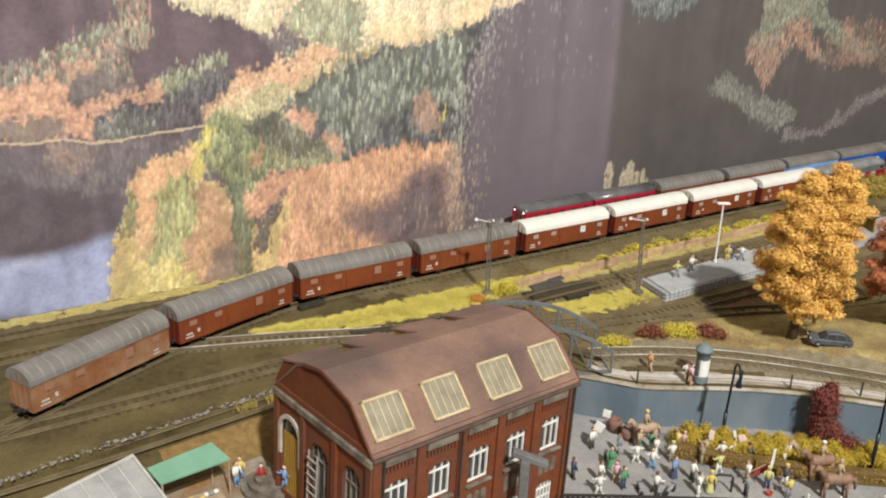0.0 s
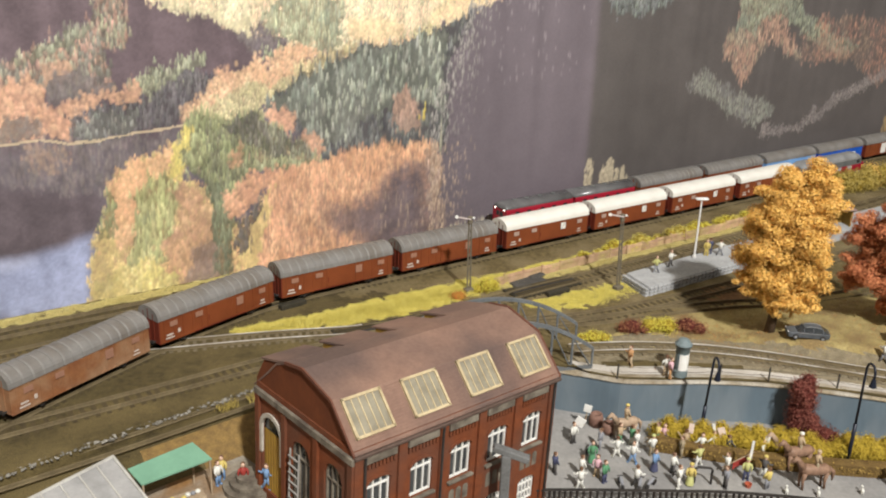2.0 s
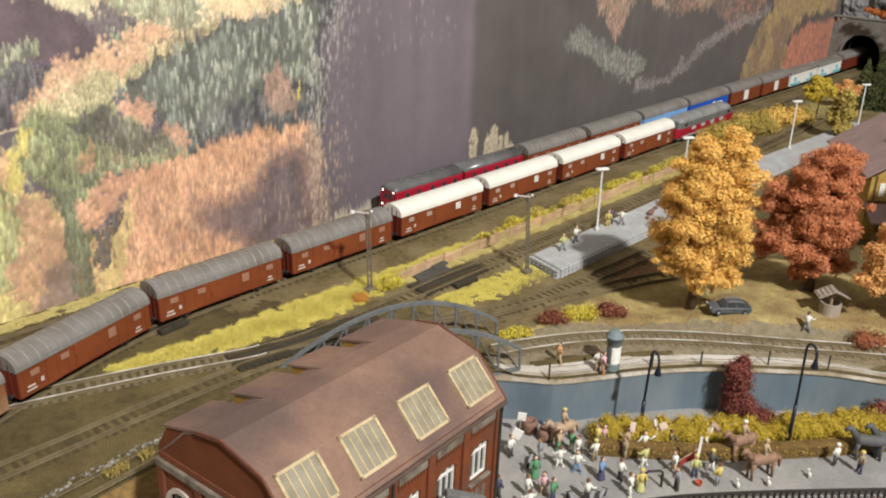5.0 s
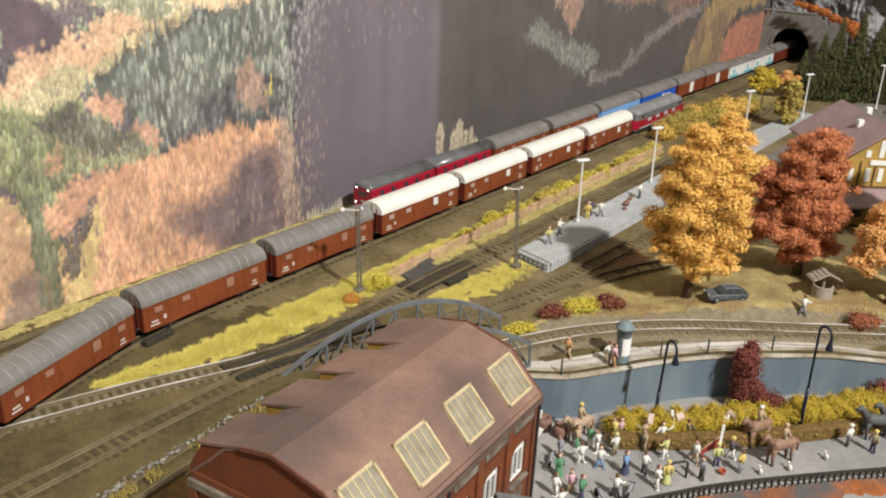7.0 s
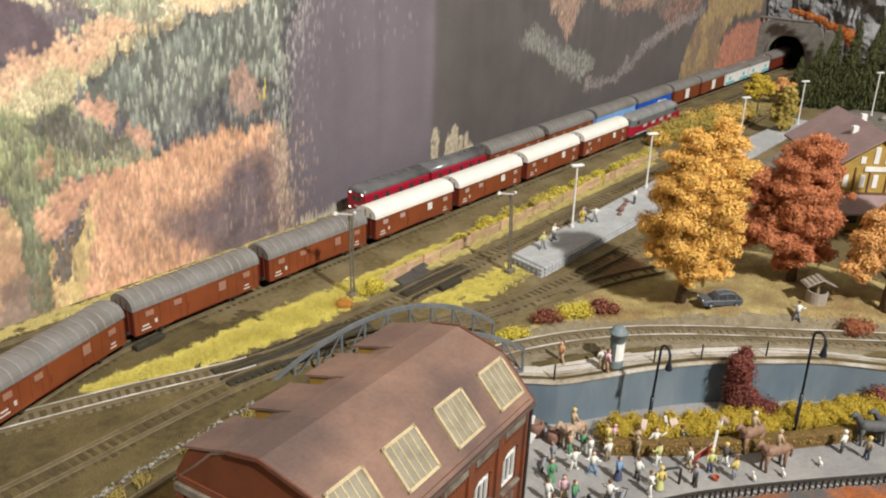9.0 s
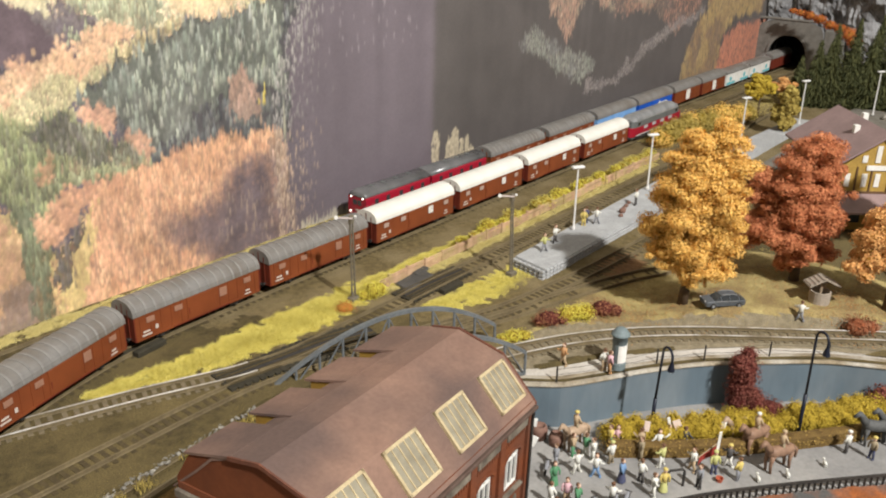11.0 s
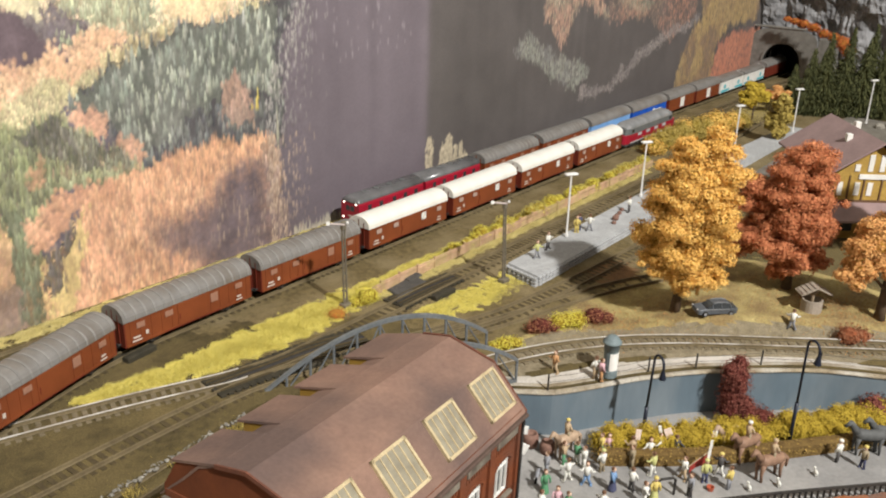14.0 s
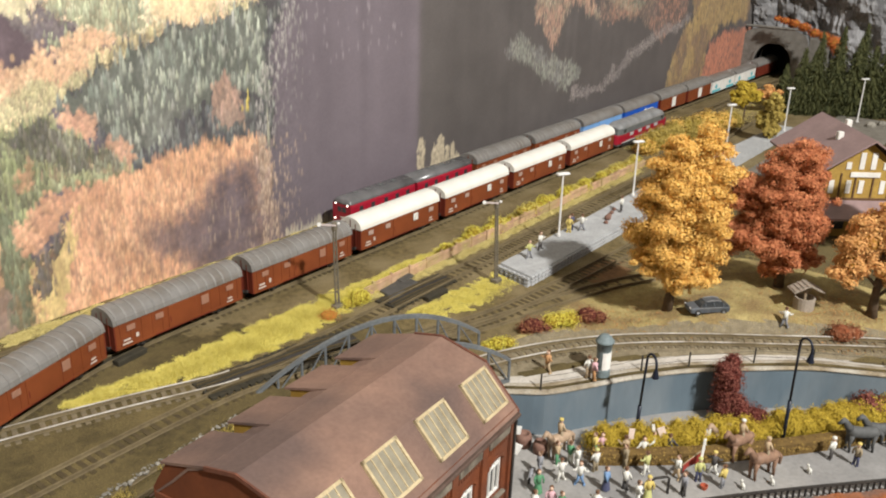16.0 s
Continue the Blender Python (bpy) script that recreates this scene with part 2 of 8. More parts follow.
FIG = {
    "white": plain("white", (0.72, 0.7, 0.62)), "green": plain("green", (0.1, 0.26, 0.13)), "yellow": plain("yellow", (0.6, 0.47, 0.14)),
    "pink": plain("pink", (0.65, 0.4, 0.42)), "blue": plain("blue", (0.18, 0.29, 0.46)), "navy": plain("navy", (0.07, 0.075, 0.13)),
    "tan": plain("tan", (0.45, 0.33, 0.2)), "khaki": plain("khaki", (0.3, 0.24, 0.15)), "dark": plain("dark", (0.08, 0.073, 0.068)),
    "red": plain("red", (0.3, 0.04, 0.03)), "lime": plain("lime", (0.52, 0.51, 0.2)), "orange": plain("orange", (0.5, 0.27, 0.12)),
    "grey": plain("grey", (0.25, 0.25, 0.26)), "brown": plain("brown", (0.14, 0.07, 0.035)),
}


# ---------------------------------------------------------------- mesh helpers (all in mm)
class Shape:
    """Collects faces in millimetres; m is the index of the material in use."""

    def __init__(self):
        self.v, self.f, self.mi, self.m = [], [], [], 0

    def face(self, *ids):
        self.f.append(ids)
        self.mi.append(self.m)

    def add(self, verts, faces):
        o = len(self.v)
        self.v += [tuple(p) for p in verts]
        for q in faces:
            self.face(*(o + i for i in q))
        return self

    def box(self, x0, x1, y0, y1, z0, z1, bev=0.0):
        if bev <= 0:
            self.add([(x, y, z) for z in (z0, z1) for y in (y0, y1) for x in (x0, x1)],
                     [(0, 2, 3, 1), (4, 5, 7, 6), (0, 1, 5, 4), (2, 6, 7, 3), (0, 4, 6, 2), (1, 3, 7, 5)])
            return self
        b = min(bev, (x1 - x0) / 2.1, (y1 - y0) / 2.1, (z1 - z0) / 2.1)
        rings = [(z0, b), (z0 + b, 0), (z1 - b, 0), (z1, b)]
        pts = []
        for z, i in rings:
            xa, xb, ya, yb = x0 + i, x1 - i, y0 + i, y1 - i
            c = b * 0.7
            pts += [(xa + c, ya, z), (xb - c, ya, z), (xb, ya + c, z), (xb, yb - c, z), (xb - c, yb, z), (xa + c, yb, z), (xa, yb - c, z), (xa, ya + c, z)]
        fs = [tuple(range(7, -1, -1)), tuple(range(24, 32))]
        for r in range(3):
            fs += [(8 * r + i, 8 * r + (i + 1) % 8, 8 * r + 8 + (i + 1) % 8, 8 * r + 8 + i) for i in range(8)]
        return self.add(pts, fs)

    def tube(self, pts, r, n=6, caps=True):
        """A round bar along points; r is a number or one radius a point."""
        pts = [Vector(p) for p in pts]
        rs = r if isinstance(r, (list, tuple)) else [r] * len(pts)
        o = len(self.v)
        side = None
        for i, p in enumerate(pts):
            d = (pts[min(i + 1, len(pts) - 1)] - pts[max(i - 1, 0)]).normalized()
            a = side if side and abs(side.dot(d)) < 0.95 else (Vector((1, 0, 0)) if abs(d.x) < 0.8 else Vector((0, 1, 0)))
            a = (a - d * a.dot(d)).normalized()
            side = a
            b = d.cross(a)
            self.v += [tuple(p + (a * math.cos(2 * math.pi * k / n) + b * math.sin(2 * math.pi * k / n)) * rs[i]) for k in range(n)]
        for i in range(len(pts) - 1):
            for k in range(n):
                self.face(o + i * n + k, o + i * n + (k + 1) % n, o + (i + 1) * n + (k + 1) % n, o + (i + 1) * n + k)
        if caps:
            self.face(*(o + k for k in range(n - 1, -1, -1)))
            self.face(*(o + (len(pts) - 1) * n + k for k in range(n)))
        return self

    def ball(self, c, r, nu=8, nv=5):
        rx, ry, rz = r if isinstance(r, (list, tuple)) else (r, r, r)
        o = len(self.v)
        self.v.append((c[0], c[1], c[2] - rz))
        for j in range(1, nv):
            a = -math.pi / 2 + math.pi * j / nv
            self.v += [(c[0] + rx * math.cos(a) * math.cos(2 * math.pi * k / nu), c[1] + ry * math.cos(a) * math.sin(2 * math.pi * k / nu), c[2] + rz * math.sin(a)) for k in range(nu)]
        self.v.append((c[0], c[1], c[2] + rz))
        top = len(self.v) - 1
        for k in range(nu):
            self.face(o, o + 1 + (k + 1) % nu, o + 1 + k)
            self.face(top, top - nu + k, top - nu + (k + 1) % nu)
        for j in range(nv - 2):
            for k in range(nu):
                self.face(o + 1 + j * nu + k, o + 1 + j * nu + (k + 1) % nu, o + 1 + (j + 1) * nu + (k + 1) % nu, o + 1 + (j + 1) * nu + k)
        return self

    def sweep(self, profile, stations, closed=True, caps=True):
        """A profile of (a, b) carried along stations of functions (a, b) -> point."""
        o, n = len(self.v), len(profile)
        for s in stations:
            self.v += [tuple(s(a, b)) for a, b in profile]
        for i in range(len(stations) - 1):
            for k in range(n if closed else n - 1):
                self.face(o + i * n + k, o + i * n + (k + 1) % n, o + (i + 1) * n + (k + 1) % n, o + (i + 1) * n + k)
        if caps and closed:
            self.face(*(o + k for k in range(n - 1, -1, -1)))
            self.face(*(o + (len(stations) - 1) * n + k for k in range(n)))
        return self

    def lathe(self, profile, c=(0, 0, 0), n=14):
        """A profile of (radius, z) turned about the vertical through c."""
        st = [lambda r, z, a=2 * math.pi * k / n: (c[0] + r * math.cos(a), c[1] + r * math.sin(a), c[2] + z) for k in range(n)]
        o, m = len(self.v), len(profile)
        for s in st:
            self.v += [tuple(s(r, z)) for r, z in profile]
        for k in range(n):
            for j in range(m - 1):
                self.face(o + k * m + j, o + ((k + 1) % n) * m + j, o + ((k + 1) % n) * m + j + 1, o + k * m + j + 1)
        return self

    def turned(self, m):
        self.v = [tuple(m @ Vector(p)) for p in self.v]
        return self

    def mesh(self, name, mats, smooth=False):
        me = bpy.data.meshes.new(name)
        me.from_pydata([(x * MM, y * MM, z * MM) for x, y, z in self.v], [], self.f)
        for x in (mats if isinstance(mats, (list, tuple)) else [mats]):
            me.materials.append(x)
        if len(me.materials) > 1:
            me.polygons.foreach_set("material_index", self.mi)
        if smooth:
            me.shade_smooth()
        me.update()
        return me


def thing(name, label, category, at=(0, 0, 0), turn=0.0, group="", kind="", tilt=(0, 0)):
    ob = new(name)
    ob.empty_display_size = 0.004
    ob.matrix_world = pose(at[0] * MM, at[1] * MM, at[2] * MM, tilt[0], tilt[1], turn)
    return tagged(ob, label, category, group, kind)


def part(name, shape, material, parent, label="", smooth=False, kind=""):
    ob = new(name, shape if isinstance(shape, bpy.types.Mesh) else shape.mesh(name, material, smooth))
    if parent:
        ob.parent = parent
    return tagged(ob, label, kind=kind)


def solo(name, shape, material, label, category, group="", kind="", smooth=False):
    return tagged(part(name, shape, material, None, smooth=smooth), label, category, group, kind)


def at_mm(x, y, z, rz=0):
    return pose(x * MM, y * MM, z * MM, 0, 0, rz)


def spline(pts, step):
    """Points about every step mm along a smooth curve through pts."""
    p = [Vector((*q, 0)) for q in pts]
    p = [2 * p[0] - p[1]] + p + [2 * p[-1] - p[-2]]
    out = []
    for i in range(1, len(p) - 2):
        n = max(2, int((p[i + 1] - p[i]).length / 1.0))
        for k in range(n):
            t = k / n
            out.append(0.5 * (2 * p[i] + (p[i + 1] - p[i - 1]) * t + (2 * p[i - 1] - 5 * p[i] + 4 * p[i + 1] - p[i + 2]) * t * t + (3 * p[i] - p[i - 1] - 3 * p[i + 1] + p[i + 2]) * t ** 3))
    out.append(p[-2])
    res, far = [out[0]], 0.0
    for a, b in zip(out, out[1:]):
        far += (b - a).length
        if far >= step:
            res.append(b)
            far = 0.0
    return res


def soft_noise(x, y, seed=0.0):
    return noise.noise(Vector((x, y, seed)))


# ---------------------------------------------------------------- room and backdrop
WALL_Y = 558.0
s = Shape().box(-1500, 2600, WALL_Y + 2, WALL_Y + 80, -900, 2300)
solo("wall_north", s, ROOM_WALL, "plain painted room wall behind the mural", "wall", kind="structure")
solo("wall_south", Shape().box(-1500, 2600, -2580, -2500, -900, 2300), ROOM_WALL, "plain painted room wall", "wall", kind="structure")
solo("wall_west", Shape().box(-1580, -1500, -2500, WALL_Y, -900, 2300), ROOM_WALL, "plain painted room wall", "wall", kind="structure")
solo("wall_east", Shape().box(2600, 2680, -2500, WALL_Y, -900, 2300), ROOM_WALL, "plain painted room wall", "wall", kind="structure")
solo("ceiling", Shape().box(-1500, 2600, -2500, WALL_Y, 2300, 2380), ROOM_WALL, "plain room ceiling", "ceiling", kind="structure")
solo("floor", Shape().box(-1500, 2600, -2500, WALL_Y, -980, -900), ROOM_FLOOR, "brown room floor", "floor", kind="structure")


def inside(poly, x, z):
    """Which of the points lie in the polygon."""
    hit = np.zeros(x.shape, bool)
    for (xa, za), (xb, zb) in zip(poly, poly[1:] + poly[:1]):
        if za != zb:
            hit ^= ((za > z) != (zb > z)) & (x < (xb - xa) * (z - za) / (zb - za) + xa)
    return hit


def fuzz(shape, cells, rng):
    """Smooth random values between -1 and 1, with about that many cells across."""
    h, w = shape
    n = rng.uniform(-1, 1, (max(2, int(cells * h / w)) + 2, cells + 2))
    zi, xi = np.linspace(0, n.shape[0] - 1.001, h), np.linspace(0, n.shape[1] - 1.001, w)
    z0, x0 = zi.astype(int), xi.astype(int)
    fz, fx = (zi - z0)[:, None], (xi - x0)[None]
    fz, fx = fz * fz * (3 - 2 * fz), fx * fx * (3 - 2 * fx)
    a, b, c, d = n[z0][:, x0], n[z0][:, x0 + 1], n[z0 + 1][:, x0], n[z0 + 1][:, x0 + 1]
    return (a * (1 - fx) + b * fx) * (1 - fz) + (c * (1 - fx) + d * fx) * fz


def mural():
    """The printed mountain picture: woods laid stand by stand on a fine grid, the far ones first."""
    rng = np.random.default_rng(7)
    step = 0.75
    xs, zs = np.arange(20, 1330, step), np.arange(-14, 215, step)
    X, Z = np.meshgrid(xs, zs)

    def lin(r, g, b):
        return np.array([(v / 255.0) ** 2.2 for v in (r, g, b)])

    wob = 3.2 * fuzz(X.shape, 90, rng) + 2.2 * fuzz(X.shape, 260, rng) + 1.2 * fuzz(X.shape, 420, rng)
    wob2 = 3.2 * fuzz(X.shape, 80, rng) + 2.2 * fuzz(X.shape, 240, rng) + 1.4 * fuzz(X.shape, 420, rng)
    broad, mid, small = fuzz(X.shape, 46, rng), fuzz(X.shape, 130, rng), fuzz(X.shape, 330, rng)
    tall = fuzz((X.shape[0] // 3 + 1, X.shape[1]), 700, rng).repeat(3, 0)[:X.shape[0]]
    grain = 0.6 * tall + 0.4 * fuzz(X.shape, 600, rng)
    wob += 1.6 * fuzz(X.shape, 800, rng)
    wob2 += 2.4 * tall
    PRINT = {"fir": np.array((1.18, 1.28, 1.42)), "leaf": np.array((1.24, 1.42, 1.46)), "mix": np.array((1.3, 1.42, 1.46)), "streak": np.array((1.22, 1.28, 1.34))}
    img = np.empty((*X.shape, 3))

    def soften(field, widths=(6, 4, 3, 2)):
        for k in widths:
            for axis in (0, 1):
                field = (np.roll(field, k, axis) + np.roll(field, -k, axis) + field) / 3
        return field

    def wash(poly, tone, amount, jitter=1.0, widths=(3, 2)):
        """A soft flat tone inside an outline."""
        m = soften(inside(poly, X + jitter * wob, Z + jitter * wob2).astype(float), widths)[..., None] * amount
        img[:] = img * (1 - m) + lin(*tone) * (1 + 0.05 * broad + 0.05 * mid)[..., None] * m

    def tree(x, z, colour, w, h, kind, strength=0.9):
        """One tree: narrow fir, round broadleaf or a soft upright streak, lit from above and from one side."""
        x0, x1 = max(int((x - 1.2 * w - xs[0]) / step), 0), int((x + 1.2 * w - xs[0]) / step) + 2
        z0, z1 = max(int((z - zs[0]) / step), 0), int((z + h - zs[0]) / step) + 2
        if x0 >= x1 or z0 >= z1 or x0 >= img.shape[1] or z0 >= img.shape[0]:
            return
        sub = img[z0:z1, x0:x1]
        dx, dz = (X[z0:z1, x0:x1] - x) / w, (Z[z0:z1, x0:x1] - z) / h
        if kind == "fir":
            a = np.clip(2.0 * (1.15 - np.abs(dx) / np.clip(1.05 - 0.9 * dz, 0.15, 1)), 0, 1) * np.clip(4 * (1.05 - dz), 0, 1) * np.clip(0.2 + 3 * dz, 0, 1)
            shade = 0.62 + 0.62 * dz - 0.14 * dx
        elif kind == "leaf":
            a = np.clip(1.6 * (1.12 - np.hypot(dx, 2 * dz - 1)), 0, 1)
            shade = 0.78 + 0.4 * dz - 0.1 * dx
        else:
            a = np.clip(1.5 * (1.1 - np.abs(dx)), 0, 1) * np.clip(3 * dz, 0, 1) * np.clip(2.4 * (1 - dz), 0, 1) * 0.8
            shade = 0.94 + 0.12 * dz
        sub += (colour * shade[..., None] - sub) * (a * strength)[..., None]

    def stand(name, poly, tones, kind, w, h, cover, contrast, jitter=1.0):
        """A wood inside an outline: its shade first, then tree upon tree down the slope."""
        m = inside(poly, X + jitter * wob, Z + jitter * wob2)
        if not m.any():
            return
        stops = np.array([lin(*c) for c in tones]) * PRINT[kind]
        flat = stops.mean(0) * {"fir": 0.42, "leaf": 0.7, "mix": 0.72, "streak": 0.9}[kind]
        fill = 0.12 if kind == "streak" else 0.7
        img[m] = img[m] * (1 - fill) + (flat * (1 + 0.2 * grain[m] + 0.15 * mid[m])[:, None]) * fill
        zz, xx = np.nonzero(m)
        if kind != "fir":
            w, h = 0.56 * w, 0.72 * h
        count = int(len(zz) * step * step * cover / (w * h * 0.9))
        pick = rng.integers(0, len(zz), count)
        pick = pick[np.argsort(-zz[pick] - rng.uniform(0, 3, count))]
        drift = np.clip(0.5 + 0.5 * broad + 0.35 * mid + 0.2 * small, 0, 1)
        for i in pick:
            f = np.clip(drift[zz[i], xx[i]] + rng.normal(0, 0.16), 0, 0.999) * len(tones)
            tone = stops[int(f)] * math.exp(rng.normal(0, contrast)) * (1 + rng.uniform(-0.04, 0.04, 3))
            k = rng.uniform(0.7, 1.35)
            form = kind if kind != "mix" else ("fir" if rng.uniform() < 0.45 else "leaf")
            tree(xs[xx[i]] + rng.normal(0, 1.6), zs[zz[i]] - 0.4 * h * k + rng.normal(0, 1.8), tone, w * k, h * k * rng.uniform(0.8, 1.4), form, rng.uniform(0.45, 1.0) if form == "fir" else rng.uniform(0.45, 1.0) if form == "streak" else rng.uniform(0.2, 0.65))

    furrow = fuzz((X.shape[0] // 9 + 1, X.shape[1]), 340, rng).repeat(9, 0)[:X.shape[0]]
    furrow = soften(furrow, (3, 2)) + 0.7 * fuzz(X.shape, 190, rng) + 0.5 * fuzz(X.shape, 70, rng)

    # the shaded mountainside: slate on one sheet, darker on the next beyond the seam, with the paper's sheen at the
    # seam painted into the print
    seam = (0.9 / (1 + np.exp(-(X + 0.2 * wob - 567) / 1.8)))[..., None]
    img[:] = lin(112, 103, 107) * ((1 + 0.05 * broad + 0.04 * mid) * (0.84 + 0.16 * np.clip(Z / 120, 0, 1.1)))[..., None]
    img[:] = img * (1 - seam) + lin(92, 87, 83) * (1 + 0.09 * broad + 0.05 * mid)[..., None] * seam
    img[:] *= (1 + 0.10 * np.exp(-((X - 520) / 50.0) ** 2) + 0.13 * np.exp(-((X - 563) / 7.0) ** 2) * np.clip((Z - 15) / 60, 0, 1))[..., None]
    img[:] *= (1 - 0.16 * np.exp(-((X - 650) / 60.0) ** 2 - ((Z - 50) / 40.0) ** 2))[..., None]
    img[:] *= (1 + 0.10 * fuzz((1, X.shape[1]), 180, rng) * np.clip((Z + 20) / 200, 0.2, 1))[..., None]
    wash([(20, 215), (20, 95), (230, 100), (300, 140), (275, 180), (262, 215)], (107, 93, 96), 0.95)
    wash([(74, 84), (167, 67), (162, 51), (157, 38), (152, -10), (63, 11)], (99, 89, 92), 1, 0.2)
    wash([(67, 37), (112, 35), (124, 35), (140, 37), (157, 43), (156, 34), (151, -10), (62, 8)], (156, 162, 188), 0.95, 0.5)
    wash([(88, 34), (112, 35), (126, 33), (126, 31), (111, 30), (88, 29)], (186, 188, 206), 0.6, 0.4)
    stand("far_slope", [(185, 236), (200, 179), (221, 174), (238, 168), (254, 159), (265, 158), (276, 164), (284, 158), (293, 151), (298, 147), (310, 144), (322, 143), (344, 147), (380, 152), (409, 160), (454, 172), (479, 200), (531, 253)], [(204, 184, 150), (226, 196, 160), (230, 188, 156), (192, 176, 142), (220, 200, 164)], "mix", 1.5, 4.2, 2.2, 0.13)
    stand("far_warm", [(335, 152), (337, 164), (353, 168), (371, 164), (380, 154), (357, 150)], [(230, 192, 150), (222, 184, 144)], "leaf", 1.8, 3.6, 1.6, 0.08)
    stand("far_warm", [(397, 158), (401, 168), (423, 176), (443, 180), (454, 172), (429, 164)], [(226, 190, 148), (216, 176, 140)], "leaf", 1.8, 3.6, 1.6, 0.08)
    stand("far_firs", [(271, 164), (283, 176), (311, 181), (331, 174), (331, 155), (322, 144), (301, 146), (294, 153)], [(168, 164, 130), (186, 178, 140), (150, 148, 122)], "fir", 1.1, 5.5, 1.3, 0.16)
    stand("far_rim", [(212, 179), (237, 172), (256, 165), (265, 163), (265, 158), (254, 158), (238, 167), (221, 173), (205, 176)], [(226, 204, 166), (200, 176, 142)], "leaf", 1.4, 3.2, 1.2, 0.1)
    stand("dark_knoll", [(255, 156), (265, 158), (276, 163), (281, 158), (293, 151), (282, 147), (274, 147), (263, 149)], [(112, 98, 98), (124, 108, 104)], "leaf", 1.5, 3.4, 1.4, 0.1)
    stand("knoll_green", [(272, 148), (282, 149), (290, 147), (281, 143), (274, 142)], [(172, 168, 132), (150, 148, 120)], "fir", 1.1, 4, 1.2, 0.16)
    stand("left_crest", [(94, 146), (126, 149), (141, 154), (153, 158), (160, 164), (166, 168), (172, 179), (176, 197), (191, 198), (188, 176), (186, 160), (182, 153), (176, 148), (176, 139), (178, 132), (162, 127), (147, 129), (142, 133), (136, 134), (124, 133), (92, 133)], [(138, 130, 108), (158, 148, 120), (168, 132, 112), (128, 120, 104)], "fir", 1.2, 4.4, 1.7, 0.2)
    stand("left_warm", [(141, 140), (148, 146), (156, 145), (154, 140), (146, 134), (142, 134)], [(186, 142, 118), (172, 132, 110)], "leaf", 1.8, 4, 1.6, 0.12)
    stand("crest_ridge", [(132, 147), (141, 153), (155, 158), (161, 164), (168, 167), (169, 160), (160, 155), (149, 149), (137, 144)], [(158, 154, 124), (146, 140, 116)], "fir", 1.1, 4, 1.0, 0.14)
    stand("low_warm", [(92, 133), (125, 135), (136, 136), (141, 131), (141, 121), (152, 120), (155, 115), (151, 101), (138, 102), (88, 106)], [(190, 138, 112), (178, 130, 106), (200, 150, 122)], "leaf", 2.0, 4.4, 2, 0.12)
    stand("dark_gap", [(143, 134), (148, 140), (158, 140), (169, 136), (178, 133), (186, 134), (171, 127), (156, 124), (144, 122)], [(112, 98, 96), (124, 108, 102)], "leaf", 1.6, 4, 1.2, 0.12)
    stand("low_shade", [(89, 116), (122, 115), (135, 112), (137, 106), (136, 103), (88, 105)], [(110, 98, 92), (128, 110, 100)], "leaf", 1.6, 4, 1.3, 0.12)
    stand("second_dark", [(153, 112), (167, 117), (180, 122), (192, 123), (199, 128), (211, 131), (218, 136), (229, 132), (235, 128), (225, 117), (217, 111), (213, 106), (192, 104), (166, 101), (152, 100)], [(106, 98, 94), (118, 110, 102), (98, 90, 90)], "fir", 1.1, 4.6, 1.8, 0.16)
    stand("second_tips", [(153, 109), (167, 116), (188, 118), (189, 106), (166, 101), (153, 101)], [(132, 126, 114), (146, 138, 122)], "fir", 1.0, 4.6, 0.5, 0.14)
    stand("second_green", [(189, 134), (198, 137), (212, 139), (223, 145), (236, 142), (232, 136), (216, 136), (208, 130), (197, 128)], [(150, 146, 118), (164, 158, 126)], "fir", 1.1, 3.8, 1.4, 0.14)
    stand("second_warm", [(150, 118), (158, 123), (168, 126), (181, 130), (191, 134), (197, 133), (197, 128), (189, 123), (177, 123), (167, 120), (160, 115), (153, 113)], [(200, 150, 122), (190, 142, 116)], "leaf", 1.9, 3.6, 1.8, 0.08)
    stand("ridge_warm", [(216, 109), (228, 118), (235, 126), (241, 131), (254, 134), (262, 133), (265, 142), (269, 141), (269, 136), (275, 138), (285, 143), (298, 148), (312, 145), (305, 137), (293, 131), (277, 126), (261, 123), (246, 121), (235, 113), (222, 105)], [(212, 162, 128), (222, 176, 140), (204, 152, 122)], "leaf", 2.0, 4, 2, 0.09)
    stand("slope_green", [(218, 104), (235, 114), (246, 121), (261, 124), (277, 127), (293, 131), (309, 139), (335, 147), (362, 149), (390, 153), (411, 159), (402, 147), (376, 147), (353, 148), (331, 140), (309, 133), (293, 127), (276, 118), (270, 109), (268, 103), (253, 105), (234, 105), (223, 101)], [(182, 164, 126), (198, 178, 138), (166, 152, 120), (206, 166, 132)], "mix", 1.5, 4, 2, 0.13)
    stand("slope_yellow", [(293, 127), (301, 135), (314, 142), (331, 148), (335, 144), (318, 137), (303, 129)], [(216, 190, 140), (202, 178, 134)], "fir", 1.2, 4.4, 1.2, 0.1)
    stand("conifer", [(270, 115), (281, 121), (293, 128), (311, 134), (331, 140), (353, 148), (376, 147), (399, 152), (413, 158), (429, 164), (448, 169), (435, 156), (422, 140), (417, 120), (417, 95), (417, 72), (406, 70), (391, 70), (372, 74), (353, 74), (330, 71), (317, 72), (304, 79), (295, 87), (290, 100), (288, 107), (276, 109)], [(96, 93, 87), (114, 111, 100), (84, 81, 79), (126, 123, 110)], "fir", 1.6, 6.6, 1.1, 0.26)
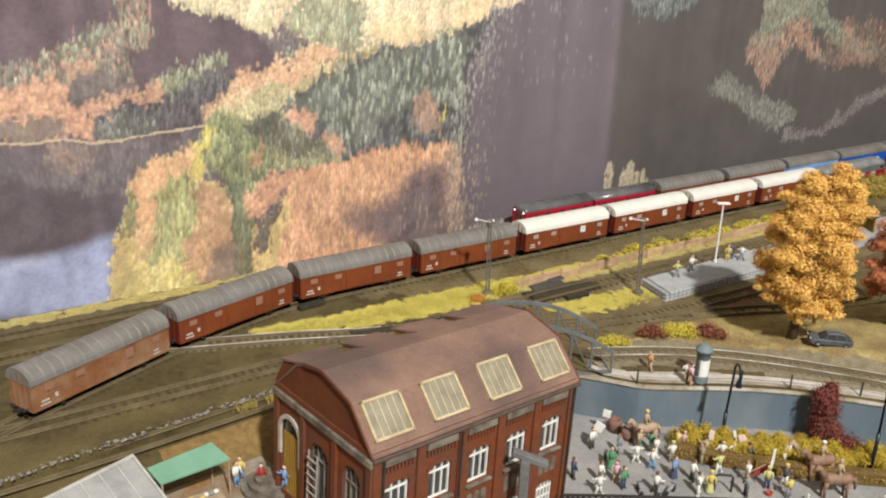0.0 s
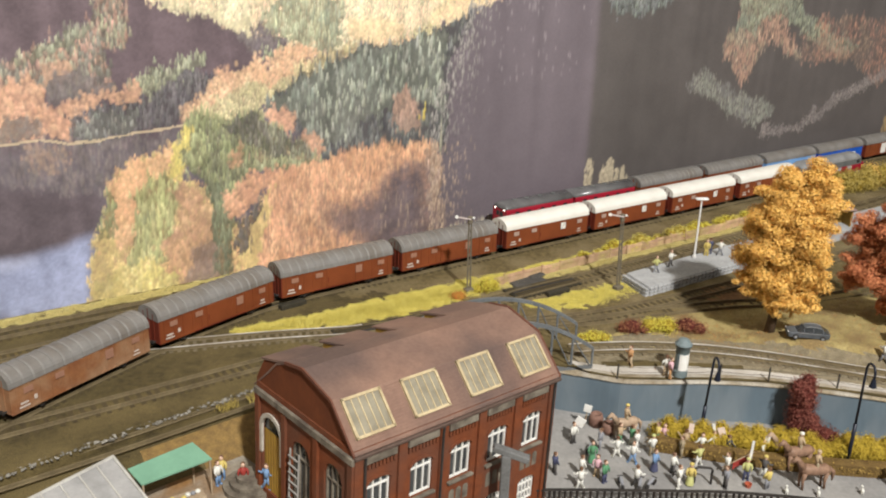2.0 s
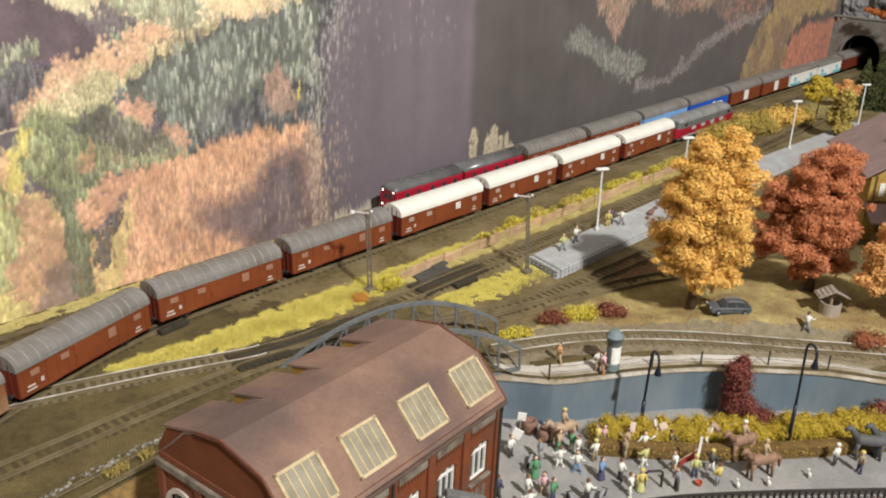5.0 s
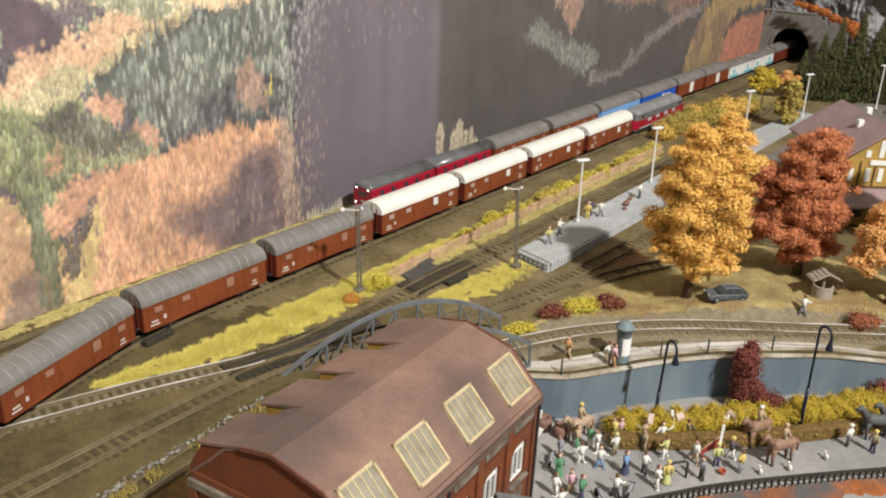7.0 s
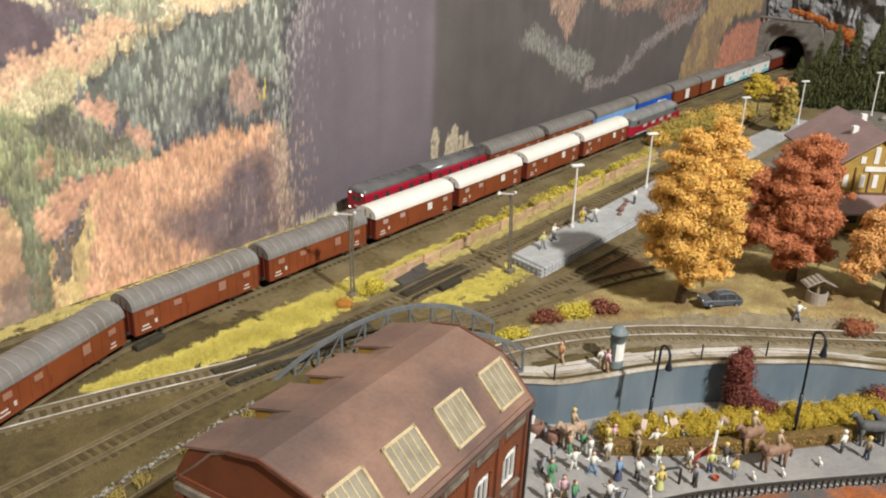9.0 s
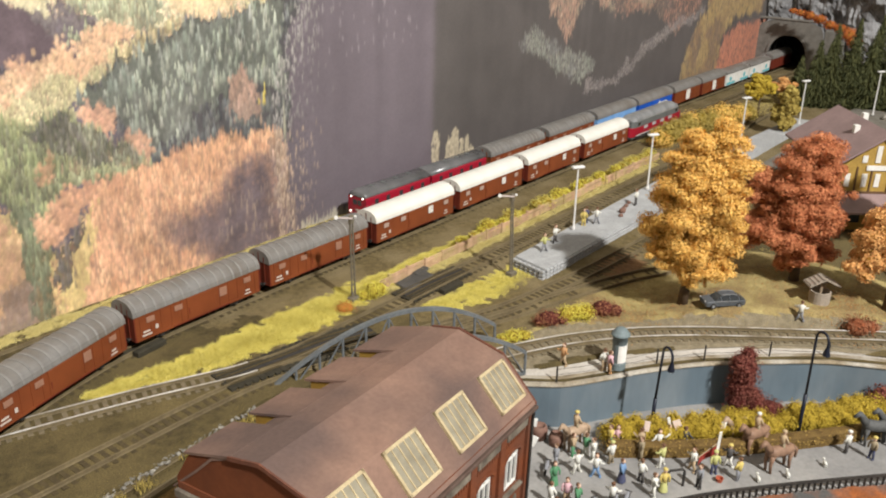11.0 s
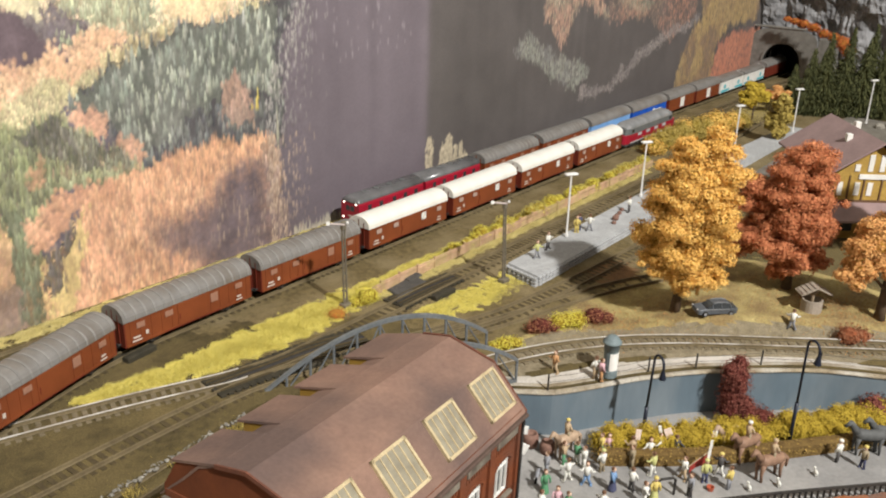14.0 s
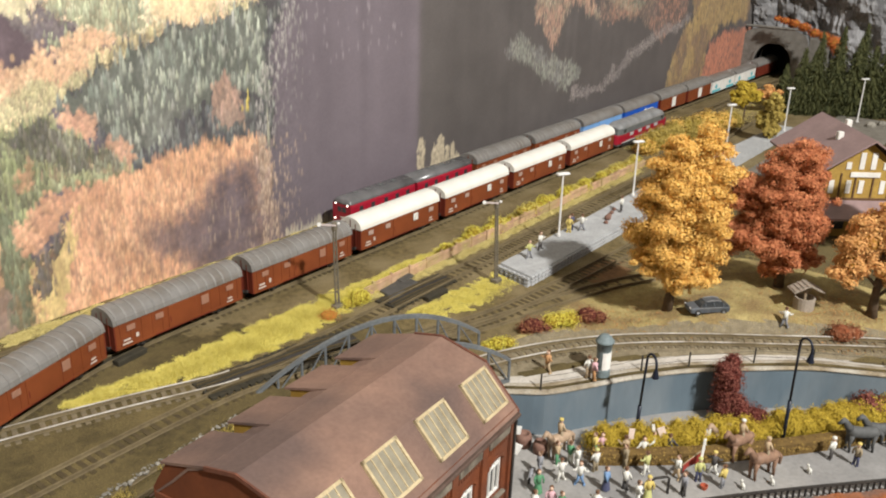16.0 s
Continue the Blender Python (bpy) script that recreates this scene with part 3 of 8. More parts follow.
    stand("conifer_lit", [(272, 115), (293, 126), (311, 132), (331, 139), (353, 146), (376, 146), (399, 151), (414, 156), (414, 132), (413, 99), (381, 110), (357, 100), (334, 90), (317, 79), (300, 89), (292, 103), (284, 110)], [(156, 154, 132), (170, 166, 142), (146, 144, 126)], "fir", 1.35, 6.2, 0.46, 0.12)
    stand("conifer_warm", [(371, 107), (380, 116), (389, 105), (394, 86), (376, 86), (369, 93)], [(168, 130, 112), (156, 124, 108)], "leaf", 1.7, 5.5, 1.3, 0.1)
    stand("warm_patch", [(272, 107), (282, 110), (290, 106), (290, 93), (282, 91), (274, 97)], [(206, 152, 124), (196, 144, 118)], "leaf", 2.0, 4, 1.8, 0.08)
    stand("warm_patch", [(294, 89), (306, 87), (317, 78), (310, 72), (297, 79)], [(200, 148, 120), (190, 140, 114)], "leaf", 2.0, 4, 1.8, 0.08)
    stand("reflection", [(87, 104), (150, 98), (185, 100), (214, 99), (204, 90), (190, 86), (180, 80), (172, 72), (167, 66), (146, 70), (117, 78), (84, 83)], [(112, 102, 98), (122, 110, 104), (104, 95, 94)], "streak", 1.4, 6, 1.0, 0.1, 0.5)
    stand("reflection_warm", [(124, 99), (146, 97), (150, 88), (136, 82), (124, 88)], [(150, 124, 108), (140, 118, 104)], "streak", 1.6, 5, 1.0, 0.1)
    stand("headland", [(177, 80), (190, 86), (201, 90), (212, 93), (215, 87), (214, 69), (233, 60), (240, 25), (259, 39), (256, 16), (245, -23), (151, -10), (155, 20), (157, 38), (162, 51), (167, 65), (172, 73)], [(194, 150, 112), (184, 160, 108), (174, 138, 106), (200, 170, 118)], "mix", 1.9, 4.8, 2, 0.13)
    stand("headland_warm", [(179, 80), (194, 86), (210, 92), (213, 82), (203, 74), (192, 70), (185, 62), (185, 46), (184, 35), (175, 30), (169, 35), (166, 51), (167, 65), (173, 72)], [(204, 152, 116), (194, 142, 108), (212, 164, 126)], "leaf", 2.1, 4.6, 1.7, 0.1)
    stand("headland_rim", [(167, 67), (171, 61), (170, 46), (168, 38), (160, 37), (159, 41), (162, 51)], [(152, 146, 102), (138, 134, 96)], "fir", 1.2, 6, 1.4, 0.14)
    stand("headland_foot", [(156, 38), (164, 40), (167, 29), (163, 9), (155, 10)], [(196, 148, 112), (186, 156, 106)], "leaf", 1.9, 4.6, 1.5, 0.1)
    stand("headland_green", [(192, 68), (203, 73), (211, 69), (213, 60), (208, 51), (205, 36), (199, 22), (188, 19), (179, 13), (175, 22), (183, 33), (185, 46), (185, 61)], [(166, 158, 108), (180, 170, 118), (148, 142, 102)], "fir", 1.4, 7, 1.8, 0.12)
    stand("headland_mid", [(213, 67), (227, 56), (234, 44), (235, 24), (234, 7), (220, 5), (204, 0), (200, 14), (201, 30), (207, 40), (212, 51), (210, 60)], [(190, 142, 110), (176, 132, 106), (198, 154, 118)], "leaf", 2.0, 5, 1.7, 0.12)
    stand("headland_shade", [(219, 23), (227, 27), (235, 23), (236, -13), (208, -7), (212, 7), (218, 9)], [(142, 114, 98), (128, 106, 94)], "leaf", 1.6, 5.5, 1.3, 0.14)
    stand("headland_low", [(156, 12), (177, 18), (191, 19), (206, 6), (204, -22), (151, -10)], [(200, 174, 112), (214, 188, 132), (184, 156, 104)], "leaf", 1.8, 4.4, 1.6, 0.12)
    stand("cap", [(218, 101), (227, 107), (238, 108), (260, 106), (272, 100), (283, 89), (300, 81), (317, 72), (299, 65), (278, 68), (262, 68), (252, 62), (249, 48), (245, 24), (236, 25), (233, 58), (228, 70), (218, 79), (210, 80), (215, 94)], [(142, 140, 100), (126, 122, 94), (156, 150, 108), (150, 128, 100)], "fir", 1.2, 5.4, 2.2, 0.17)
    stand("cap_lit", [(218, 98), (224, 104), (230, 100), (229, 78), (220, 77), (214, 80)], [(170, 166, 120), (160, 156, 112)], "fir", 1.2, 5.2, 0.9, 0.12)
    stand("cap_dark", [(242, 104), (260, 105), (272, 97), (291, 87), (310, 75), (293, 76), (275, 79), (263, 87), (252, 95)], [(102, 96, 84), (116, 108, 92), (134, 128, 104)], "fir", 1.2, 5.2, 1.4, 0.24)
    stand("cap_pale", [(259, 72), (279, 76), (299, 72), (315, 70), (299, 66), (278, 66), (262, 67), (252, 60)], [(168, 164, 122), (156, 150, 114)], "fir", 1.2, 4.4, 1.2, 0.12)
    stand("cap_warm", [(246, 84), (253, 86), (256, 75), (248, 72)], [(190, 142, 112), (180, 134, 106)], "leaf", 1.8, 4, 1.2, 0.1)
    stand("yellow_rim", [(208, 80), (214, 94), (219, 102), (222, 100), (217, 90), (214, 81), (215, 69), (210, 71)], [(216, 188, 108), (204, 176, 106)], "leaf", 1.5, 4.6, 1.5, 0.1)
    stand("dark_firs", [(234, 64), (245, 61), (240, 27), (247, 21), (240, -14), (234, 6), (231, 36)], [(112, 110, 86), (128, 126, 96)], "fir", 1.2, 6.5, 1.7, 0.14)
    stand("warm_shoulder", [(244, 58), (262, 64), (291, 67), (317, 70), (290, 60), (278, 53), (265, 50), (264, 44), (250, 40), (243, 37), (240, 49)], [(200, 146, 116), (190, 136, 108)], "leaf", 2.0, 4.2, 1.8, 0.1)
    stand("orange_hill", [(244, -23), (251, 5), (256, 20), (261, 35), (267, 46), (278, 54), (291, 63), (308, 67), (317, 71), (334, 74), (353, 75), (362, 74), (368, 78), (376, 74), (389, 75), (402, 72), (410, 65), (412, 43), (412, 6), (406, -16), (333, -52)], [(202, 146, 112), (188, 132, 102), (212, 160, 124), (196, 140, 110)], "leaf", 1.4, 7, 1.6, 0.1)
    stand("hill_yellow", [(248, -3), (256, 20), (262, 36), (268, 47), (274, 49), (272, 29), (264, 10), (258, -5)], [(208, 176, 120), (196, 162, 112)], "leaf", 1.7, 6, 1.3, 0.1)
    stand("cleft", [(250, 33), (258, 37), (264, 44), (268, 48), (260, 31), (256, 15), (251, 12), (249, 20)], [(104, 94, 84), (116, 104, 92)], "fir", 1.2, 6, 1.3, 0.12)
    stand("hill_fringe", [(399, 71), (410, 65), (415, 38), (418, 10), (408, 2), (403, 31), (400, 53)], [(188, 156, 126), (172, 142, 118), (160, 134, 114)], "fir", 1.3, 6.5, 0.8, 0.14)
    stand("crown_green", [(565, 192), (572, 172), (588, 164), (608, 161), (639, 165), (656, 171), (659, 192)], [(134, 134, 120), (118, 116, 108)], "fir", 1.3, 5, 1.2, 0.18)
    stand("right_warm", [(732, 124), (734, 141), (749, 146), (749, 167), (753, 217), (811, 218), (829, 165), (825, 139), (850, 126), (850, 113), (832, 116), (806, 134), (790, 124), (780, 101), (765, 91), (747, 111)], [(168, 134, 112), (158, 124, 106), (150, 134, 112)], "streak", 1.5, 8, 1.2, 0.22)
    stand("right_crown", [(749, 151), (751, 217), (829, 218), (846, 162), (889, 142), (935, 128), (963, 115), (929, 113), (884, 126), (851, 139), (823, 155), (791, 156), (769, 140)], [(146, 142, 116), (132, 130, 110)], "fir", 1.4, 5.5, 1.2, 0.16)
    stand("right_strip", [(851, 138), (893, 128), (951, 112), (942, 105), (888, 111), (854, 109)], [(140, 120, 100), (150, 116, 98)], "streak", 1.5, 6, 0.35, 0.2)
    stand("far_right_warm", [(885, 107), (875, 152), (1069, 144), (1085, 96), (1046, 90), (1012, 71), (975, 95), (944, 106)], [(168, 122, 100), (150, 112, 96), (140, 118, 98)], "streak", 1.6, 7, 0.45, 0.2)
    stand("band_right", [(685, 95), (710, 108), (738, 95), (760, 86), (784, 77), (818, 66), (823, 59), (803, 51), (781, 49), (771, 58), (750, 66), (728, 79)], [(124, 122, 110), (138, 134, 120), (112, 108, 102)], "streak", 1.2, 6, 1.2, 0.18)
    stand("river", [(808, 35), (812, 49), (829, 45), (859, 42), (894, 55), (937, 72), (991, 85), (1091, 96), (1093, 89), (1001, 76), (954, 62), (909, 49), (867, 36), (819, 34)], [(140, 128, 120), (128, 118, 112)], "streak", 1.2, 3, 1.0, 0.1)
    stand("yellow_hill", [(1043, 10), (1045, 37), (1055, 57), (1075, 77), (1101, 92), (1092, 145), (1301, 136), (1295, 76), (1200, 77), (1159, 57), (1150, 24), (1157, -6)], [(152, 126, 86), (160, 134, 94), (138, 112, 80), (124, 102, 82)], "streak", 1.8, 9, 2, 0.14)
    stand("orange_mound", [(1146, 2), (1155, 30), (1166, 52), (1209, 64), (1280, 64), (1441, 50), (1491, -45)], [(176, 116, 92), (164, 108, 86)], "streak", 1.8, 8, 1.8, 0.12)
    for cx, cz, wx, wz, amount in [(383, 38, 21, 22, 0.98), (377, 8, 35, 26, 0.97), (334, 23, 18, 13, 0.8), (357, 29, 14, 14, 0.7), (320, 36, 8, 6, 0.2), (294, 26, 6, 17, 0.12), (226, 6, 12, 12, 0.25), (212, 58, 3, 7, 0.15), (160, 19, 3, 15, 0.2), (317, 91, 27, 16, 0.14), (376, 92, 25, 10, 0.08), (151, 134, 7, 6, 0.18), (344, 105, 14, 12, 0.12), (199, 112, 14, 5, 0.18), (130, 108, 13, 6, 0.2), (260, 93, 16, 7, 0.12), (406, -11, 22, 29, 0.6), (266, 137, 0, 0, 0)]:
        a = amount * (np.exp(-((X + 1.5 * wob - cx) / wx) ** 4 - ((Z + 1.5 * wob2 - cz) / wz) ** 4) * np.clip(1.05 + 0.3 * grain, 0, 1))[..., None]
        img[:] = img * (1 - a) + lin(104, 93, 95) * (1 + 0.1 * small)[..., None] * a
    img[:] *= (1 + 0.2 * np.clip(furrow, -1, 1) * (X < 410))[..., None]
    line = [(77.2, 105.1), (120.3, 102.0), (135.0, 102.4), (149.7, 99.1), (168.6, 99.8), (185.0, 101.6), (201.9, 102.3), (217.4, 103.6)]
    for (xa, za), (xb, zb) in zip(line, line[1:]):
        on = (X >= xa) & (X < xb) & (np.abs(Z - za - (zb - za) * (X - xa) / (xb - xa) + 0.12 * wob2) < 0.75 + 0.3 * small)
        img[on] = img[on] * 0.3 + lin(212, 190, 156) * 0.7
    # pale lone trees that straggle into the shade
    for i in range(520):
        z = rng.uniform(-6, 190)
        off = abs(rng.normal(0, 16))
        x = 404 + off + 0.42 * max(0, z - 95)
        tone = (176, 170, 162) if z > 70 else (192, 168, 146)
        tree(x, z, lin(*tone) * rng.uniform(0.75, 1.2), rng.uniform(0.7, 1.5), rng.uniform(3.5, 7), "fir", rng.uniform(0.45, 1.0) * math.exp(-off / 34))
    for i in range(110):
        tree(rng.uniform(425, 560), rng.uniform(110, 200), lin(158, 148, 150), rng.uniform(0.6, 1.3), rng.uniform(4, 10), "streak", rng.uniform(0.3, 0.8))
    for i in range(60):
        tree(rng.normal(385, 22), rng.uniform(-5, 35), lin(172, 150, 132) * rng.uniform(0.8, 1.1), rng.uniform(0.8, 1.5), rng.uniform(5, 9), "fir", rng.uniform(0.2, 0.7))
    for x, z, c, w, h in ((397, 90, (222, 198, 104), 1.7, 10), (398, 96, (226, 204, 112), 1.0, 9), (393, 91, (208, 184, 108), 1.2, 5), (413, 62, (176, 172, 148), 1.5, 28)):
        tree(x, z, lin(*c), w, h, "fir", 0.9)
    # two pale trees at the seam: a blunt column and a broad ragged group
    for x0, x1, top, n in ((566.5, 576, 44, 130), (584, 592, 35, 90), (591, 601, 43, 130), (600, 609, 32, 90), (611, 616, 34, 60), (615, 624, 22, 60)):
        for i in range(n):
            x = rng.uniform(x0, x1)
            z = rng.uniform(0, 1) ** 0.8 * (top - 5 - 5 * abs(2 * (x - x0) / (x1 - x0) - 1))
            tree(x, z, lin(192, 178, 150) * rng.uniform(0.68, 1.15), rng.uniform(0.8, 1.7), rng.uniform(3, 6.5), "leaf", rng.uniform(0.3, 0.75))
    for i in range(70):
        tree(424 + i * 0.75, -5, lin(196, 188, 164), 0.7, rng.uniform(6, 17), "fir", 0.6)
    img[:] *= (1 + 0.05 * rng.uniform(-1, 1, X.shape) + 0.09 * fuzz(X.shape, 800, rng) * (X < 440) + 0.03 * fuzz(X.shape, 800, rng))[..., None]
    h, w = X.shape
    co = np.stack([X, np.full_like(X, WALL_Y), Z], -1).reshape(-1, 3) * MM
    idx = np.arange(h * w).reshape(h, w)
    quads = np.stack([idx[:-1, :-1], idx[:-1, 1:], idx[1:, 1:], idx[1:, :-1]], -1).reshape(-1, 4)
    me = bpy.data.meshes.new("backdrop")
    me.vertices.add(h * w)
    me.vertices.foreach_set("co", co.ravel())
    me.loops.add(quads.size)
    me.loops.foreach_set("vertex_index", quads.ravel())
    me.polygons.add(len(quads))
    me.polygons.foreach_set("loop_start", np.arange(0, quads.size, 4))
    me.polygons.foreach_set("loop_total", np.full(len(quads), 4))
    me.update()
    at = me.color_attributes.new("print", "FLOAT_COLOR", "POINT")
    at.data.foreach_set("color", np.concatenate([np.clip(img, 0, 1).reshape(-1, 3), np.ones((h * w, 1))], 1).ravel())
    m = bpy.data.materials.new("mural_print")
    m.use_nodes = True
    nd, ln = m.node_tree.nodes, m.node_tree.links
    a = nd.new("ShaderNodeVertexColor")
    a.layer_name = "print"
    p = nd["Principled BSDF"]
    ln.new(a.outputs[0], p.inputs["Base Color"])
    p.inputs["Roughness"].default_value = 0.5
    p.inputs["Specular IOR Level"].default_value = 0.35
    me.materials.append(m)
    ob = new("backdrop", me)
    tagged(ob, "printed photo mural of autumn mountains and a lake", "mural", kind="structure")
    # the wallpaper goes on above and beyond the picture's printed part in view
    up = mat("mural_upper", (0.33, 0.3, 0.22), (0.24, 0.2, 0.17), 40, 0.6, fine=0.1)
    solo("backdrop_upper", Shape().box(20, 1330, WALL_Y - 0.5, WALL_Y + 0.5, 214.5, 520), up, "upper part of the printed mountain mural", "mural", kind="structure")
    solo("backdrop_side", Shape().box(-600, 19.5, WALL_Y - 0.5, WALL_Y + 0.5, -14, 520), up, "side part of the printed mountain mural", "mural", kind="structure")


mural()

# ---------------------------------------------------------------- ground
EDGE = [(-200, 366), (40, 384), (88, 392), (139, 398), (213, 405), (262, 409), (300, 396), (330, 362), (348, 338), (357, 327), (367, 314), (384, 302.5), (406, 289), (431, 270), (456, 244), (476, 220.5), (491, 193), (515, 145), (560, 40), (640, -160)]
WALL_LINE = EDGE[7:]


CURVE = [(362, 350), (377, 343.5), (402, 329.4), (427.5, 309.7), (449, 287.5), (468, 263.6), (486, 239.4), (516, 199), (545, 150)]
CURVE_DENSE = [(p.x, p.y) for p in spline(CURVE, 6)]


def edge_y(x):
    for (xa, ya), (xb, yb) in zip(EDGE, EDGE[1:]):
        if x <= xb:
            return ya + (yb - ya) * (x - xa) / (xb - xa)
    return EDGE[-1][1]


def ground_z(x, y):
    """The height of the upper ground."""
    z = -0.8 + 0.45 * soft_noise(x / 9, y / 9) + 0.35 * soft_noise(x / 3.5, y / 3.5, 3)
    z += 3.4 * math.exp(-((x - 424) / 30) ** 2 - ((y - 342) / 12) ** 2)
    d = max(0.0, 1 - math.hypot((x - 520) / 110, (y - 255) / 75))
    z += 7.5 * min(1.0, 1.8 * d) * (1 if y < 345 else max(0, 1 - (y - 345) / 12))
    if x > 352 and y < 352:
        near = min(math.hypot(x - q[0], y - q[1]) for q in CURVE_DENSE)
        k = min(1.0, max(0.0, (near - 11) / 8))
        z = z * k + (-1.15 + 0.3 * soft_noise(x / 4, y / 4, 2)) * (1 - k)
        if (y - edge_y(x)) < 17:
            z = min(z, -3.2)
    return z


s = Shape()
cols = [-200 + 4 * i for i in range(int(1560 / 4))]
rows = 130
for x in cols:
    e = edge_y(x)
    for j in range(rows + 1):
        t = j / rows
        y = e + (WALL_Y - e) * t
        s.v.append((x, y, ground_z(x, y)))
for i in range(len(cols) - 1):
    for j in range(rows):
        a = i * (rows + 1) + j
        x, y, _ = s.v[a]
        s.m = 0
        if x > 380 and y < 352 - max(0, (x - 470)) * 0.12 and y - edge_y(x) > 20 and not (x > 585):
            s.m = 1
        if 488 < x < 536 and 343 < y < 378 and soft_noise(x / 10, y / 10, 6) > -0.3 and math.hypot((x - 511) / 22, (y - 360) / 15) < 1:
            s.m = 2
        # paler copy of the brown scatter: brighter light further back put into the colour
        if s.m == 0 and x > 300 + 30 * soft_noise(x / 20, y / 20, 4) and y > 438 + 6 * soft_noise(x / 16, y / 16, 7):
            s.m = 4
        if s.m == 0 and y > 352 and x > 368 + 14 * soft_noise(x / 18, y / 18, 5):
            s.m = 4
        if 352 < x < 600 and y < 352 and min(math.hypot(x - q[0], y - q[1]) for q in CURVE_DENSE) < 15.5 + 2 * soft_noise(x / 5, y / 5, 1):
            s.m = 3
        s.face(a, a + rows + 1, a + rows + 2, a + 1)
CURVE_BED = mat("pale_ballast", (0.25, 0.205, 0.13), (0.17, 0.138, 0.085), 4, 0.95, 0.7, fine=0.55)
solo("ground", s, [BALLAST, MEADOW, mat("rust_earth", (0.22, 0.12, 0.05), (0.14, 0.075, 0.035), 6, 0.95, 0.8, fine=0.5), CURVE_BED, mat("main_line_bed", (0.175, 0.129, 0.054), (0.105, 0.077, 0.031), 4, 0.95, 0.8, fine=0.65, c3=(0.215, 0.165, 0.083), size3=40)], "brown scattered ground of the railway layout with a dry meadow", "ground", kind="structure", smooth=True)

# front face of the upper ground, left of the quay
s = Shape()
pts = [p for p in EDGE if p[0] <= 348]
for (xa, ya), (xb, yb) in zip(pts, pts[1:]):
    s.add([(xa, ya, -40), (xb, yb, -40), (xb, yb, -0.8), (xa, ya, -0.8)], [(0, 1, 2, 3)])
solo("embankment", s, BALLAST, "brown earth bank below the raised tracks", "bank", kind="structure")


def low_z(x, y):
    k = min(1, max(0, (x - 172) / 12))
    return -14 - 14 * k * k * (3 - 2 * k)


s = Shape()
cols2 = [-200 + 6 * i for i in range(160)]
rows2 = 60
for x in cols2:
    e = edge_y(x) + 1
    for j in range(rows2 + 1):
        y = e - (e + 260) * (j / rows2) if j else e
        z = low_z(x, y) + 0.15 * soft_noise(x / 12, y / 12)
        if x < 270 and e - y < 28:
            z = max(z, -7 - max(0, (e - y - 16)) * 0.6)
        s.v.append((x, y, z))
for i in range(len(cols2) - 1):
    for j in range(rows2):
        a = i * (rows2 + 1) + j
        x, y, _ = s.v[a]
        s.m = 0 if x > 176 else 1
        if x < 270 and edge_y(x) - y < 26:
            s.m = 2
        if x < 200 and 3 < edge_y(x) - y < (9 if x < 120 else 9 + (x - 120) * 0.35) + 3 * soft_noise(x / 12, 2, 4):
            s.m = 3
        s.face(a, a + 1, a + rows2 + 2, a + rows2 + 1)
solo("street", s, [ASPHALT, YARD, BALLAST, mat("ochre_scatter", (0.27, 0.17, 0.055), (0.17, 0.105, 0.04), 4, 0.95, 0.8, fine=0.5)], "grey street and yard in front of the tracks", "street", kind="structure", smooth=True)

# quay wall with its lip
s = Shape()


def offset(pts, d):
    out = []
    for i, p in enumerate(pts):
        a, b = Vector(pts[max(i - 1, 0)]), Vector(pts[min(i + 1, len(pts) - 1)])
        t = (b - a).normalized()
        out.append((p[0] - t.y * d, p[1] + t.x * d))
    return out


line = [(p.x, p.y) for p in spline(WALL_LINE, 5)]
o_line = offset(line, -1.2)
st = [lambda a, b, p=p, q=q: (p[0] + (q[0] - p[0]) * a, p[1] + (q[1] - p[1]) * a, b) for p, q in zip(line, o_line)]
s.sweep([(1, -30), (1, -5.0), (-2.5, -5.0), (-2.5, -30)], st)
solo("quay_wall", s, QUAY, "smooth blue-grey painted retaining wall above the street", "wall", kind="structure")
s = Shape()
s.sweep([(1.7, -5.0), (1.7, -4.4), (1.2, -3.8), (-1.5, -3.3), (-4.5, -2.9), (-5.0, -5.0)], st)
solo("quay_coping", s, mat("coping_sand", (0.33, 0.27, 0.18), (0.21, 0.165, 0.105), 5, 0.95, 0.7, fine=0.5, c3=(0.43, 0.39, 0.32), size3=18), "rough sandy coping along the retaining wall", "coping", kind="structure")
s = Shape()
i_line = offset(line, 5.0)
w_line = offset(line, 17.5)
for k, (p, q) in enumerate(zip(i_line, w_line)):
    for j in range(6):
        t = j / 5
        s.v.append((p[0] + (q[0] - p[0]) * t, p[1] + (q[1] - p[1]) * t, -2.7 + 0.3 * t + 0.3 * soft_noise(p[0] / 6 + j, p[1] / 6)))
for k in range(len(line) - 1):
    for j in range(5):
        a = k * 6 + j
        s.face(a, a + 1, a + 7, a + 6)
solo("footpath", s, PATH, "pale sandy footpath beside the curved track", "path", kind="structure", smooth=True)

# ---------------------------------------------------------------- tracks


